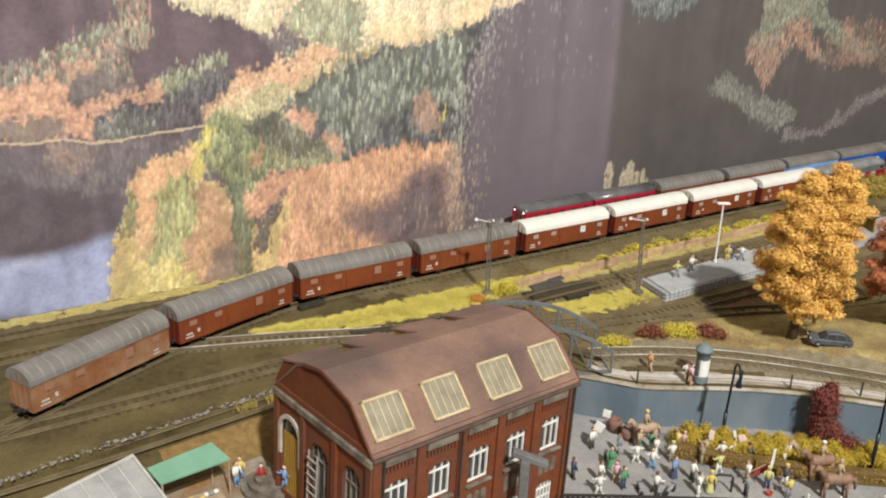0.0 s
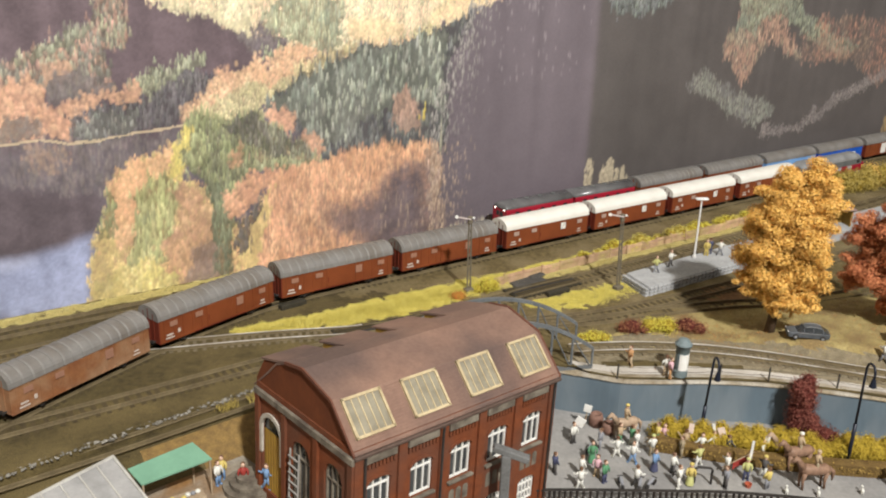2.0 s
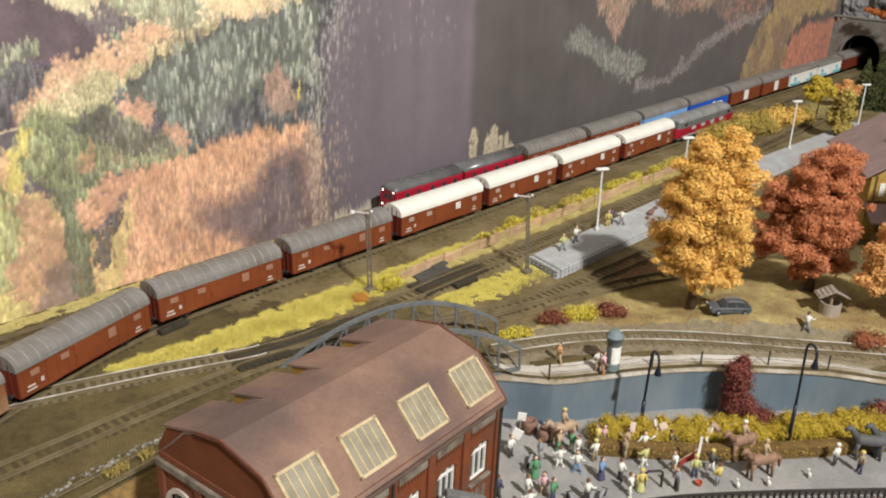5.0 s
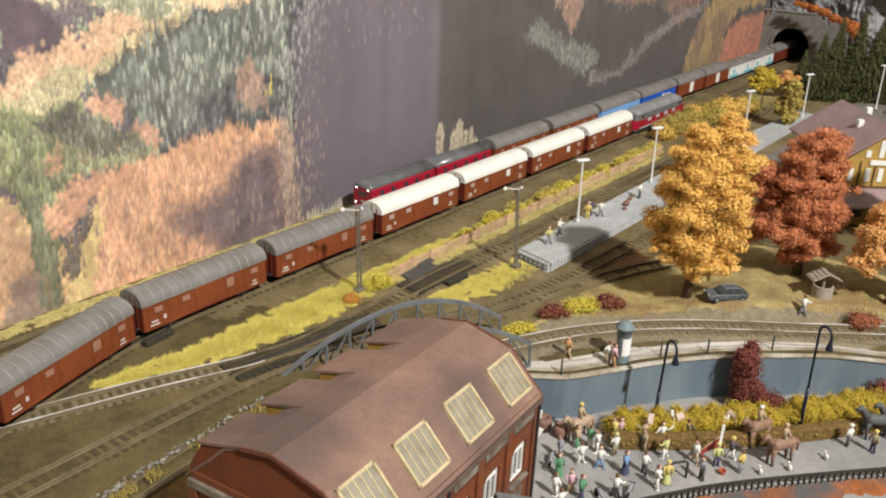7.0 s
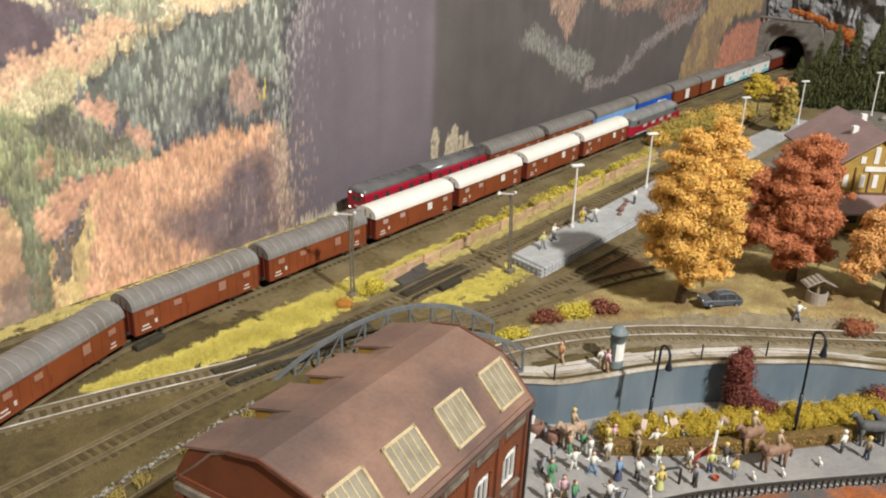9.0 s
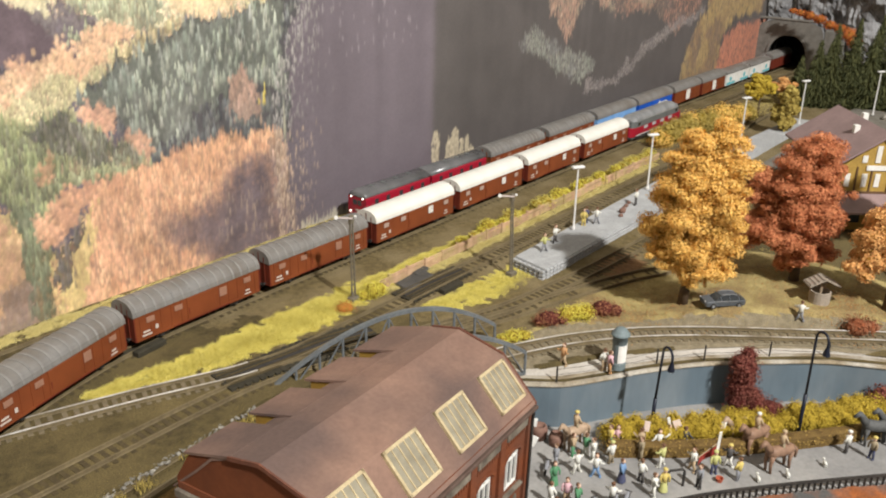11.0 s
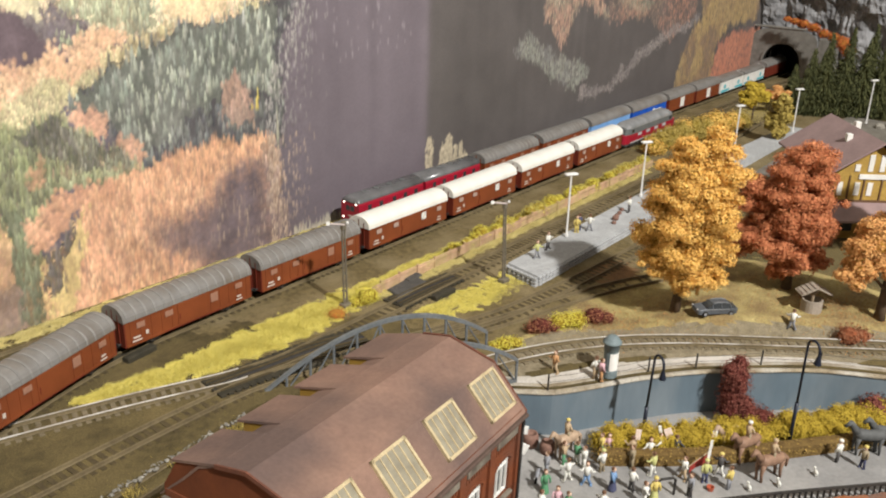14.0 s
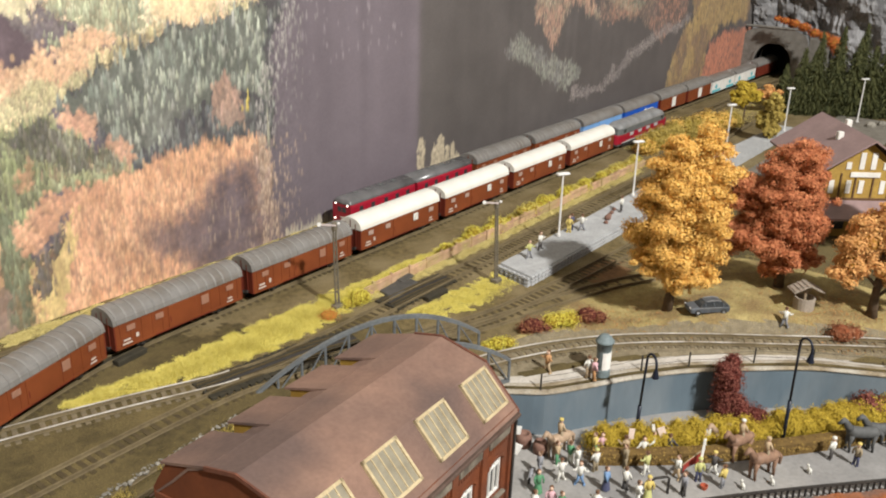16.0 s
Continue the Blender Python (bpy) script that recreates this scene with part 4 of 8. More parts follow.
def track(name, pts, z, bright=False, sleepers=True, label=""):
    root = thing(name, label or "model railway track with brown sleepers", "track", kind="structure")
    line = spline(pts, 2.0)
    dirs = []
    for i in range(len(line)):
        d = (line[min(i + 1, len(line) - 1)] - line[max(i - 1, 0)]).normalized()
        dirs.append(Vector((-d.y, d.x, 0)))
    prof = [(-0.5, 0.0), (-0.5, 0.25), (-0.2, 0.4), (-0.2, 1.3), (-0.38, 1.5), (-0.38, 2.0), (0.38, 2.0), (0.38, 1.5), (0.2, 1.3), (0.2, 0.4), (0.5, 0.25), (0.5, 0.0)]
    for side in (-4.9, 4.9):
        sh = Shape()
        sh.sweep(prof, [lambda a, b, p=p, n=n: (p.x + n.x * (side + a), p.y + n.y * (side + a), z + b) for p, n in zip(line, dirs)])
        rail_ob = part("rail", sh, RAIL, root)
        if bright:
            sh = Shape()
            sh.sweep([(-0.4, 1.86), (-0.4, 2.1), (0.4, 2.1), (0.4, 1.86)], [lambda a, b, p=p, n=n: (p.x + n.x * (side + a), p.y + n.y * (side + a), z + b) for p, n in zip(line, dirs)])
            part("railhead", sh, RAIL_BRIGHT, rail_ob, "bright worn railhead")
    if sleepers:
        sh = Shape()
        for p, n in list(zip(line, dirs))[1::2]:
            t = Vector((n.y, -n.x, 0))
            for sx in (1,):
                c = [p + n * a + t * b for a, b in ((-7.5, -1.1), (7.5, -1.1), (7.5, 1.1), (-7.5, 1.1))]
                sh.add([(q.x, q.y, z - 1.6) for q in c] + [(q.x, q.y, z - 0.1) for q in c], [(4, 5, 6, 7), (0, 1, 5, 4), (1, 2, 6, 5), (2, 3, 7, 6), (3, 0, 4, 7)])
        part("sleepers", sh, SLEEPER_PALE if bright else SLEEPER, root, kind="stuff")
    return root


Y1, Y2 = 533.0, 498.0
track("rear_track", [(-150, Y1), (100, Y1), (400, Y1), (800, Y1), (1200, Y1 - 4), (1400, Y1 - 10)], -0.5)
TRAIN_LINE = [(-150, 293), (-105, 326), (-60, 355), (-10, 385), (40, 413), (85, 435), (128, 455), (172, 474), (215, 488), (255, 496), (300, Y2), (500, Y2), (800, Y2), (1200, Y2), (1400, Y2)]
track("front_track", TRAIN_LINE, -0.5)
track("crossover_track", [(60, 502), (130, 504), (200, 502), (260, 499.5), (300, Y2 + 0.5)], -0.6)
track("siding_track", [(120, 487), (150, 478), (187, 466), (225, 452.5), (264, 436.5), (276, 433)], -0.4, True, label="track with bright silver rails joining the station line")
track("station_track", [(276, 433), (300, 428.5), (340, 428), (420, 428.5), (600, 429), (800, 431), (1000, 440)], -0.5)
track("through_track", [(-100, 424), (60, 424), (150, 424.5), (250, 424.5), (290, 418), (340, 401), (400, 380), (450, 372), (520, 366), (640, 362), (760, 362)], -0.5)
track("park_track", [(340, 399), (400, 374), (450, 360), (496, 345), (540, 325), (600, 312), (700, 310)], -0.7)
track("low_track", [(-60, 380), (40, 386), (110, 390), (190, 397.5), (240, 402), (268, 400), (318, 374), (362, 350)], -4.2, sleepers=False, label="lower track running from the yard onto the bridge")
track("curve_track", CURVE, -0.6, True, label="curved track with bright silver rails above the quay")


def turnout(name, pts, width, label):
    root = thing(name, label, "turnout")
    line = spline(pts, 3.6)
    for i, p in enumerate(line):
        d = (line[min(i + 1, len(line) - 1)] - line[max(i - 1, 0)]).normalized()
        n = Vector((-d.y, d.x, 0))
        w = width[0] + (width[1] - width[0]) * i / len(line)
        c = [p + n * a + d * b for a, b in ((-w, -1.3), (w, -1.3), (w, 1.3), (-w, 1.3))]
        part("sleeper", Shape().add([(q.x, q.y, -1.6) for q in c] + [(q.x, q.y, 0.35) for q in c], [(4, 5, 6, 7), (0, 1, 5, 4), (1, 2, 6, 5), (2, 3, 7, 6), (3, 0, 4, 7)]), TURNOUT, root)
    sh = Shape()
    for i, p in enumerate(line):
        d = (line[min(i + 1, len(line) - 1)] - line[max(i - 1, 0)]).normalized()
        w = (width[0] + (width[1] - width[0]) * i / len(line)) * 0.93
        sh.v += [(p.x + d.y * w, p.y - d.x * w, 0.16), (p.x - d.y * w, p.y + d.x * w, 0.16)]
        if i:
            sh.face(2 * i - 2, 2 * i, 2 * i + 1, 2 * i - 1)
    part("bed", sh, TURNOUT, root, "dark bed between the sleepers")
    for off in (-0.55, -0.2, 0.25, 0.6):
        sh = Shape()
        sh.sweep([(-0.22, 0.2), (-0.22, 1.2), (0.22, 1.2), (0.22, 0.2)], [lambda a, b, p=p, k=k: (p.x, p.y + a + off * (width[0] + (width[1] - width[0]) * k / len(line)), b) for k, p in enumerate(line)])
        part("rail", sh, SLEEPER, root)
    sh = Shape()
    sh.sweep([(-1.1, 0.3), (-0.6, 1.3), (0.6, 1.3), (1.1, 0.3)], [lambda a, b, p=p: (p.x, p.y + a, b) for p in line])
    part("frog", sh, DARK, root)
    q = line[len(line) // 2]
    d = (line[-1] - line[0]).normalized()
    sh = Shape().box(-9, 9, -2.3, 2.3, -1.2, 2.2, 0.5).turned(at_mm(0, 0, 0, math.degrees(math.atan2(d.y, d.x))))
    sh.v = [(x + q.x + d.y * 13, y + q.y - d.x * 13, z) for x, y, z in sh.v]
    part("point_motor", sh, TURNOUT, root, "dark box of the point motor")
    return root


turnout("turnout", [(205, 492), (240, 499), (275, 503), (300, 503)], (11, 8), "dark turnout with black sleepers and frog")
turnout("turnout", [(258, 434), (285, 430), (315, 425), (342, 416)], (9.5, 12), "dark turnout beside the arched bridge")
turnout("turnout", [(385, 431), (410, 431), (440, 429)], (9, 8), "dark turnout at the head of the station")
turnout("turnout", [(345, 528), (365, 531), (385, 533)], (8, 8), "dark turnout on the rear track")

# loose concrete slab beside the station turnout
s = Shape().box(-14, 13, -6, 6, 0, 1.8, 0.5).box(-16, -2, -7.5, -3, 0.2, 1.5, 0.4).box(4, 17, 1, 6.5, 0.3, 2.4, 0.5)
s.turned(Matrix.Rotation(radians(6), 4, "Z"))
s.v = [(x + 408 + 0.25 * y + 0.8 * soft_noise(x / 3, y / 3), y + 442 + 0.8 * soft_noise(y / 3, x / 3), z - 0.9) for x, y, z in s.v]
solo("slab", s, mat("slab_grey", (0.085, 0.078, 0.068), (0.06, 0.055, 0.048), 6, 0.9, 0.2), "rough dark grey slab lying beside the station track", "slab")


# ---------------------------------------------------------------- grass and bushes
def blades(sh, x, y, z, h, n, spread):
    for _ in range(n):
        a = random.uniform(0, 6.283)
        px, py = x + random.gauss(0, spread), y + random.gauss(0, spread)
        hh = h * random.uniform(0.35, 1.0)
        lx, ly = random.gauss(0, 0.5) * hh, random.gauss(0, 0.5) * hh
        w = 0.12
        o = len(sh.v)
        sh.v += [(px - w * math.cos(a), py - w * math.sin(a), z), (px + w * math.cos(a), py + w * math.sin(a), z), (px + lx, py + ly, z + hh)]
        sh.face(o, o + 1, o + 2)


def grass_strip(name, far, near, h, density, material, label):
    """A felt of scattered fibres with standing blades, between two polylines of equal count."""
    sh = Shape()
    for i in range(len(far) - 1):
        area = math.hypot(far[i + 1][0] - far[i][0], far[i + 1][1] - far[i][1]) * (abs(far[i][1] - near[i][1]) + abs(far[i + 1][1] - near[i + 1][1])) / 2
        for k in range(int(area * density * 4.5)):
            t, u = random.random(), random.uniform(-0.12, 1.12)
            fx, fy = far[i][0] + (far[i + 1][0] - far[i][0]) * t, far[i][1] + (far[i + 1][1] - far[i][1]) * t
            nx, ny = near[i][0] + (near[i + 1][0] - near[i][0]) * t, near[i][1] + (near[i + 1][1] - near[i][1]) * t
            x, y = fx + (nx - fx) * u, fy + (ny - fy) * u
            rim = min(u, 1 - u) + 0.3 * soft_noise(x / 6, y / 6, 8)
            if rim < 0.02 or soft_noise(x / 7, y / 7, 8) < -0.5:
                continue
            g, a = random.uniform(0.2, 0.5), random.uniform(0, 6.283)
            z = -0.7 + 0.12 * h * (soft_noise(x / 5, y / 5, 2) + 0.5) * min(1, 4 * rim)
            ca, sa = g * math.cos(a), g * math.sin(a)
            o = len(sh.v)
            sh.v += [(x + ca, y + sa, z), (x - sa, y + ca, z + random.uniform(0, 0.5)), (x - ca, y - sa, z), (x + sa, y - ca, z + random.uniform(0, 0.5))]
            sh.face(o, o + 1, o + 2, o + 3)
            if k % 3:
                blades(sh, x, y, z - 0.4, h * min(1, 0.35 + 1.6 * rim) * (0.45 + 0.5 * (soft_noise(x / 11, y / 11, 5) + 0.5)), 6, 1.0)
    return solo(name, sh, material, label, "grass", kind="stuff")


grass_strip("grass", [(206, 474), (255, 471), (292, 470), (331, 470), (373, 468), (400, 466)], [(216, 464), (256, 450), (290, 443), (320, 441), (354, 442), (396, 449)], 5.0, 1.1, GRASS_YELLOW, "tall bright yellow dry grass between the tracks")
grass_strip("grass", [(400, 466), (480, 464), (560, 463), (660, 462), (760, 461)], [(396, 451), (480, 452), (560, 451), (660, 450), (760, 449)], 4.2, 0.9, GRASS_YELLOW, "yellow dry grass behind the lineside fence")
grass_strip("grass", [(380, 447.5), (480, 448), (560, 447.5), (660, 447.5), (740, 447.5)], [(392, 442), (480, 441), (560, 442), (660, 442), (740, 442)], 3.2, 1.2, GRASS_STRAW, "pale dry grass in front of the lineside fence")
grass_strip("grass", [(270, 516), (360, 516), (450, 517), (540, 517), (640, 516)], [(274, 511), (360, 510), (450, 510), (540, 511), (640, 512)], 1.5, 0.7, GRASS_YELLOW, "thin strip of yellow grass between the two tracks")
grass_strip("grass", [(60, 556), (200, 556), (300, 556), (460, 556), (640, 556)], [(60, 544), (200, 545), (300, 545), (460, 546), (640, 548)], 3.6, 0.8, GRASS_STRAW, "pale straw yellow grass along the foot of the mural")
grass_strip("grass", [(384, 417), (417, 416), (459, 413), (474, 411)], [(382, 410), (394, 397), (420, 389), (466, 389)], 2.6, 0.9, GRASS_YELLOW, "yellow grass patch around the signal foot")
grass_strip("grass", [(800, 505), (1000, 480), (1180, 482)], [(800, 462), (1000, 440), (1180, 440)], 2.6, 0.12, GRASS_PALE, "sparse dry grass beyond the station")
sh = Shape()
for _ in range(900):
    x = random.uniform(170, 260)
    y = edge_y(x) + random.uniform(-7, 5)
    if soft_noise(x / 14, 3, 9) > 0.05:
        blades(sh, x, y, -4, 4.5, 3, 1.0)
solo("grass", sh, LEAF_OLIVE, "olive dry grass tufts along the stone edge", "grass", kind="stuff")
sh = Shape()
for _ in range(15000):
    x, y = random.uniform(385, 600), random.uniform(190, 350)
    if y - edge_y(x) > 27 and y < 350 - max(0, x - 470) * 0.1:
        blades(sh, x, y, ground_z(x, y) - 0.3, 1.0 + 1.4 * max(0, soft_noise(x / 8, y / 8, 4)), 2, 1.0)
solo("grass", sh, leaf_mat("meadow_blades", (0.3, 0.23, 0.07), (0.52, 0.42, 0.16)), "short dry meadow grass under the autumn trees", "grass", kind="stuff")
sh = Shape()
for _ in range(2600):
    cx, cy, spread = random.choice(((478, 302, 16), (544, 262, 18), (530, 225, 14), (505, 222, 10), (545, 212, 12), (450, 322, 12)))
    x, y = random.gauss(cx, spread), random.gauss(cy, spread)
    if y - edge_y(x) > 24 and y < 350:
        z = ground_z(x, y) + random.uniform(0.1, 0.6)
        t, q = random.uniform(0, 6.28), random.uniform(0.3, 0.65)
        o = len(sh.v)
        sh.v += [(x + q * math.cos(t), y + q * math.sin(t), z), (x - q * math.sin(t) * 0.6, y + q * math.cos(t) * 0.6, z + 0.3), (x - q * math.cos(t), y - q * math.sin(t), z)]
        sh.face(o, o + 1, o + 2)
solo("fallen_leaves", sh, leaf_mat("leaf_litter", (0.28, 0.12, 0.04), (0.5, 0.26, 0.09)), "rust and ochre fallen leaves scattered on the meadow", "fallen leaves", kind="stuff")


def leaves(sh, c, r, n, size, flat=1.0):
    """n small leaf faces over a lumpy ball."""
    for _ in range(n):
        d = Vector((random.gauss(0, 1), random.gauss(0, 1), random.gauss(0, 1))).normalized()
        k = random.uniform(0.78, 1.22) * (1 + 0.2 * noise.noise(d * 2.7 + Vector(c) * 0.2) + 0.1 * noise.noise(d * 7 + Vector(c)))
        p = Vector((c[0] + d.x * r[0] * k, c[1] + d.y * r[1] * k, c[2] + d.z * r[2] * k))
        up = (d + 0.5 * Vector((random.gauss(0, 1), random.gauss(0, 1), random.gauss(0, 1))).normalized()).normalized()
        a = up.orthogonal().normalized()
        b = up.cross(a)
        t = random.uniform(0, 6.283)
        a, b = a * math.cos(t) + b * math.sin(t), b * math.cos(t) - a * math.sin(t)
        z = size * random.uniform(0.6, 1.3)
        o = len(sh.v)
        sh.v += [tuple(p + a * z), tuple(p + b * z * 0.6), tuple(p - a * z), tuple(p - b * z * 0.6 + d * z * 0.3)]
        sh.face(o, o + 1, o + 2, o + 3)


def lumps(sh, c, r, n=10):
    sh.ball(c, r, n, 6)


def tree(name, at, height, blobs, leaf, core, label, leaf_n=900, leaf_size=0.85, trunk_r=2.2, strands=0):
    root = thing(name, label, "tree", at=at)
    sh = Shape()
    top = height * 0.72
    sway = [(0, 0, -1), (random.uniform(-1, 1), random.uniform(-1, 1), top * 0.3), (random.uniform(-2, 2), random.uniform(-2, 2), top * 0.65), (0, 0, top)]
    sh.tube(sway, [trunk_r * 1.5, trunk_r, trunk_r * 0.7, trunk_r * 0.3], 8)
    for (x, y, z, r, h) in blobs:
        sh.tube([(0, 0, max(2, z - r * 1.2)), (x * 0.5, y * 0.5, z - r * 0.5), (x, y, z)], [trunk_r * 0.5, trunk_r * 0.35, 0.3], 5)
    part("trunk", sh, BARK, root, smooth=True)
    sh = Shape()
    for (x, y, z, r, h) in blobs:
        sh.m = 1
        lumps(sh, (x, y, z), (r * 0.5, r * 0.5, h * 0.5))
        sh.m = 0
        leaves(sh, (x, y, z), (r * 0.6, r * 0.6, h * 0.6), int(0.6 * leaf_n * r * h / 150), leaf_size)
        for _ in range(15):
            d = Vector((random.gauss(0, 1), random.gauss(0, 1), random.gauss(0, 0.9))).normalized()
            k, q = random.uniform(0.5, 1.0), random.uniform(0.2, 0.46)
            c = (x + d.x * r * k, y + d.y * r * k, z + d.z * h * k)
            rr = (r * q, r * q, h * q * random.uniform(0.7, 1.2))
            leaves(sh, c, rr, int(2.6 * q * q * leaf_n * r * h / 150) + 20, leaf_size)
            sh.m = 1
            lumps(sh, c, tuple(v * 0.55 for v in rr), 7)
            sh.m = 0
    low = sorted(blobs, key=lambda b: b[2])[:6]
    for _ in range(strands):
        x, y, z, r, h = random.choice(low)
        a = random.uniform(0, 6.283)
        c = Vector((x + math.cos(a) * r * 0.8, y + math.sin(a) * r * 0.8, z - h * 0.4))
        for k in range(random.randint(3, 7)):
            leaves(sh, tuple(c), (0.7, 0.7, 0.9), 9, leaf_size * 0.9)
            c += Vector((random.uniform(-0.4, 0.4), random.uniform(-0.4, 0.4), -random.uniform(0.6, 1.1)))
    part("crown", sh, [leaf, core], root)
    return root


def clumps(right, rows):
    """Clumps of a crown from (across, deep, height, radius, half height), across along a level direction."""
    rx, ry = right
    return [(a * rx - d * ry, a * ry + d * rx, z, r, h) for a, d, z, r, h in rows]


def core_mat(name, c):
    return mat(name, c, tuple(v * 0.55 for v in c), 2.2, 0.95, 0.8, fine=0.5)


# foliage hearts, mostly darker than their leaves: inner shade put into colour
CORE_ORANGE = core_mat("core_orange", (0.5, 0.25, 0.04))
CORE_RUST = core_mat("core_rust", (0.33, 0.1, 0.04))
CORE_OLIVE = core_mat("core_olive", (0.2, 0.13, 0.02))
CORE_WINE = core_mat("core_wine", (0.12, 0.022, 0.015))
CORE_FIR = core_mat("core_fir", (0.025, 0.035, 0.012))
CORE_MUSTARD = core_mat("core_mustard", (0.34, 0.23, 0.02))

tree("tree", (477.5, 302.5, ground_z(477.5, 302.5) - 0.5), 104, clumps((0.45, -0.89), [(10, 0, 97, 13, 9), (1, 2, 91, 13, 9), (-10, -2, 84, 12, 7), (16, 2, 81, 12, 9), (6, -3, 79, 15, 12), (-6, -4, 71, 14, 10), (-14, 2, 62, 12, 9), (18, 4, 69, 12, 9), (6, -6, 64, 17, 11), (-2, -8, 54, 15, 10), (-13, 4, 42, 13, 11), (9, -6, 49, 17, 12), (15, 3, 52, 13, 11), (15, 3, 40, 13, 11), (1, -6, 36, 16, 11), (2, -5, 28, 15, 9), (13, -2, 28, 12, 8), (4, -3, 20, 9, 6), (-14, -3, 32, 11, 8), (4, 9, 70, 17, 14), (3, 9, 46, 17, 14), (8, 8, 84, 13, 11)]), LEAF_ORANGE, CORE_ORANGE, "tall autumn tree with golden orange leaves on the meadow", 1500, 0.56, strands=26)
tree("tree", (544, 262, ground_z(544, 262) - 0.5), 96, clumps((0.33, -0.94), [(0, 0, 80, 14, 10), (-7, 2, 72, 14, 11), (7, -2, 69, 12, 11), (-16, -2, 59, 14, 10), (-24, 3, 49, 13, 10), (-3, -5, 57, 16, 12), (11, 3, 54, 13, 10), (-9, -6, 43, 16, 12), (8, -5, 44, 14, 11), (-22, -2, 34, 14, 10), (-27, 3, 23, 10, 7), (-7, -6, 30, 15, 10), (8, -4, 32, 14, 11), (0, -6, 21, 13, 8), (11, 2, 20, 10, 7), (-7, -2, 12, 6, 6), (-5, 9, 63, 15, 13), (-7, 10, 40, 16, 13)]), LEAF_RUST, CORE_RUST, "autumn tree with rust red leaves beside the well", 1500, 0.56, strands=14)
tree("tree", (542, 209, ground_z(542, 209) - 0.5), 66, [(0, 0, 54, 12, 12), (-9, 8, 46, 13, 11), (8, -8, 44, 13, 12), (-12, 12, 32, 12, 10), (4, -4, 30, 15, 11), (14, -14, 26, 12, 10)], LEAF_AMBER, CORE_ORANGE, "small autumn tree with amber leaves on the meadow", 900)
tree("tree", (640, 205, 2), 96, [(0, 0, 84, 13, 13), (-8, 6, 70, 13, 12), (6, -6, 56, 14, 12)], LEAF_ORANGE, CORE_ORANGE, "autumn tree with golden leaves beside the station", 800)


def bush(name, at, blobs, leaf, core, label, leaf_n=900, size=0.75, group=""):
    root = thing(name, label, "bush", at=at, group=group)
    sh = Shape()
    for (x, y, z, r, h) in blobs:
        leaves(sh, (x, y, z), (r, r, h), max(60, int(leaf_n * r * h / 60)), size)
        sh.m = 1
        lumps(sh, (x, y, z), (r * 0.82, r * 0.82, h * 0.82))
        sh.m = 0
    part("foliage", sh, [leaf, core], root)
    return root


bush("bush", (409.5, 349, ground_z(409.5, 349) - 0.5), [(0, 0, 3, 7, 4.5), (5, -4, 2, 5, 3.5), (-4, 3, 2, 4, 3)], BUSH_RUST, CORE_WINE, "low rust brown bush beside the track", 1100, 0.5)
bush("bush", (422.5, 340, ground_z(422.5, 340) - 0.5), [(-4, 3, 2.5, 6, 4.5), (4, -3, 2.5, 6, 5), (0, 0, 3, 5, 4)], SHRUB_YELLOW, CORE_MUSTARD, "low bright yellow bush beside the track", 1600, 0.4)
bush("bush", (440, 333, ground_z(440, 333) - 0.5), [(0, 0, 3.5, 7, 5), (5, -5, 2, 5, 4), (-4, 3, 2, 4, 3)], BUSH_RUST, CORE_WINE, "low rust brown bush at the meadow edge", 1100, 0.5)
bush("bush", (383, 355, -1), [(0, 0, 2, 5, 4), (6, -3, 1.5, 5, 3), (-5, 3, 1, 4, 3)], SHRUB_YELLOW, CORE_MUSTARD, "low bright yellow bush at the end of the bridge", 1500, 0.4)
bush("bush", (512, 217, ground_z(512, 217) - 0.5), [(0, 0, 4, 7, 6), (6, -5, 3, 6, 5)], BUSH_RUST, CORE_RUST, "loose rust brown bush at the meadow edge", 900, 0.6)
bush("bush", (374, 446, -1), [(0, 0, 4, 5, 6), (6, 0, 3, 5, 5), (-5, 2, 2, 4, 4)], SHRUB_YELLOW, CORE_MUSTARD, "bright yellow bush at the foot of the signal", 1600, 0.42)
bush("bush", (352, 446, -1), [(0, 0, 1.5, 6, 3)], GARLAND, CORE_ORANGE, "small orange bush by the signal foot", 1200, 0.4)
for i in range(26):
    x = 470 + i * 11.5 + random.uniform(-4, 4)
    k = random.uniform(0.85, 1.5)
    bush("bush", (x, 455 + random.uniform(-2, 3), -1), [(0, 0, 4 * k, 4.5 * k, 3.4 * k), (4, 1, 3 * k, 4 * k, 3 * k)], random.choice((GRASS_YELLOW, GRASS_YELLOW, SHRUB_YELLOW)), CORE_MUSTARD, "low yellow bush behind the lineside fence", 1000, 0.5, group="bushes along the fence")
for i in range(16):
    x, y = 800 + i * 11 + random.uniform(-4, 4), 475 - i * 1.6 + random.uniform(-9, 9)
    k = random.uniform(0.8, 1.3)
    bush("bush", (x, y, -1), [(0, 0, 9 * k, 9, 9 * k), (5, -4, 6 * k, 8, 7 * k)], random.choice((LEAF_GOLD, LEAF_GOLD, LEAF_OLIVE)), CORE_MUSTARD, "golden yellow bush at the end of the station", 560, 1.0, "bushes beyond the station")
tree("tree", (985, 442, -1), 46, [(0, 0, 38, 11, 9), (-7, 4, 30, 9, 8), (7, -4, 31, 9, 8)], LEAF_MUSTARD, CORE_MUSTARD, "small mustard yellow tree by the tracks", 700, 1.7, 1.0)
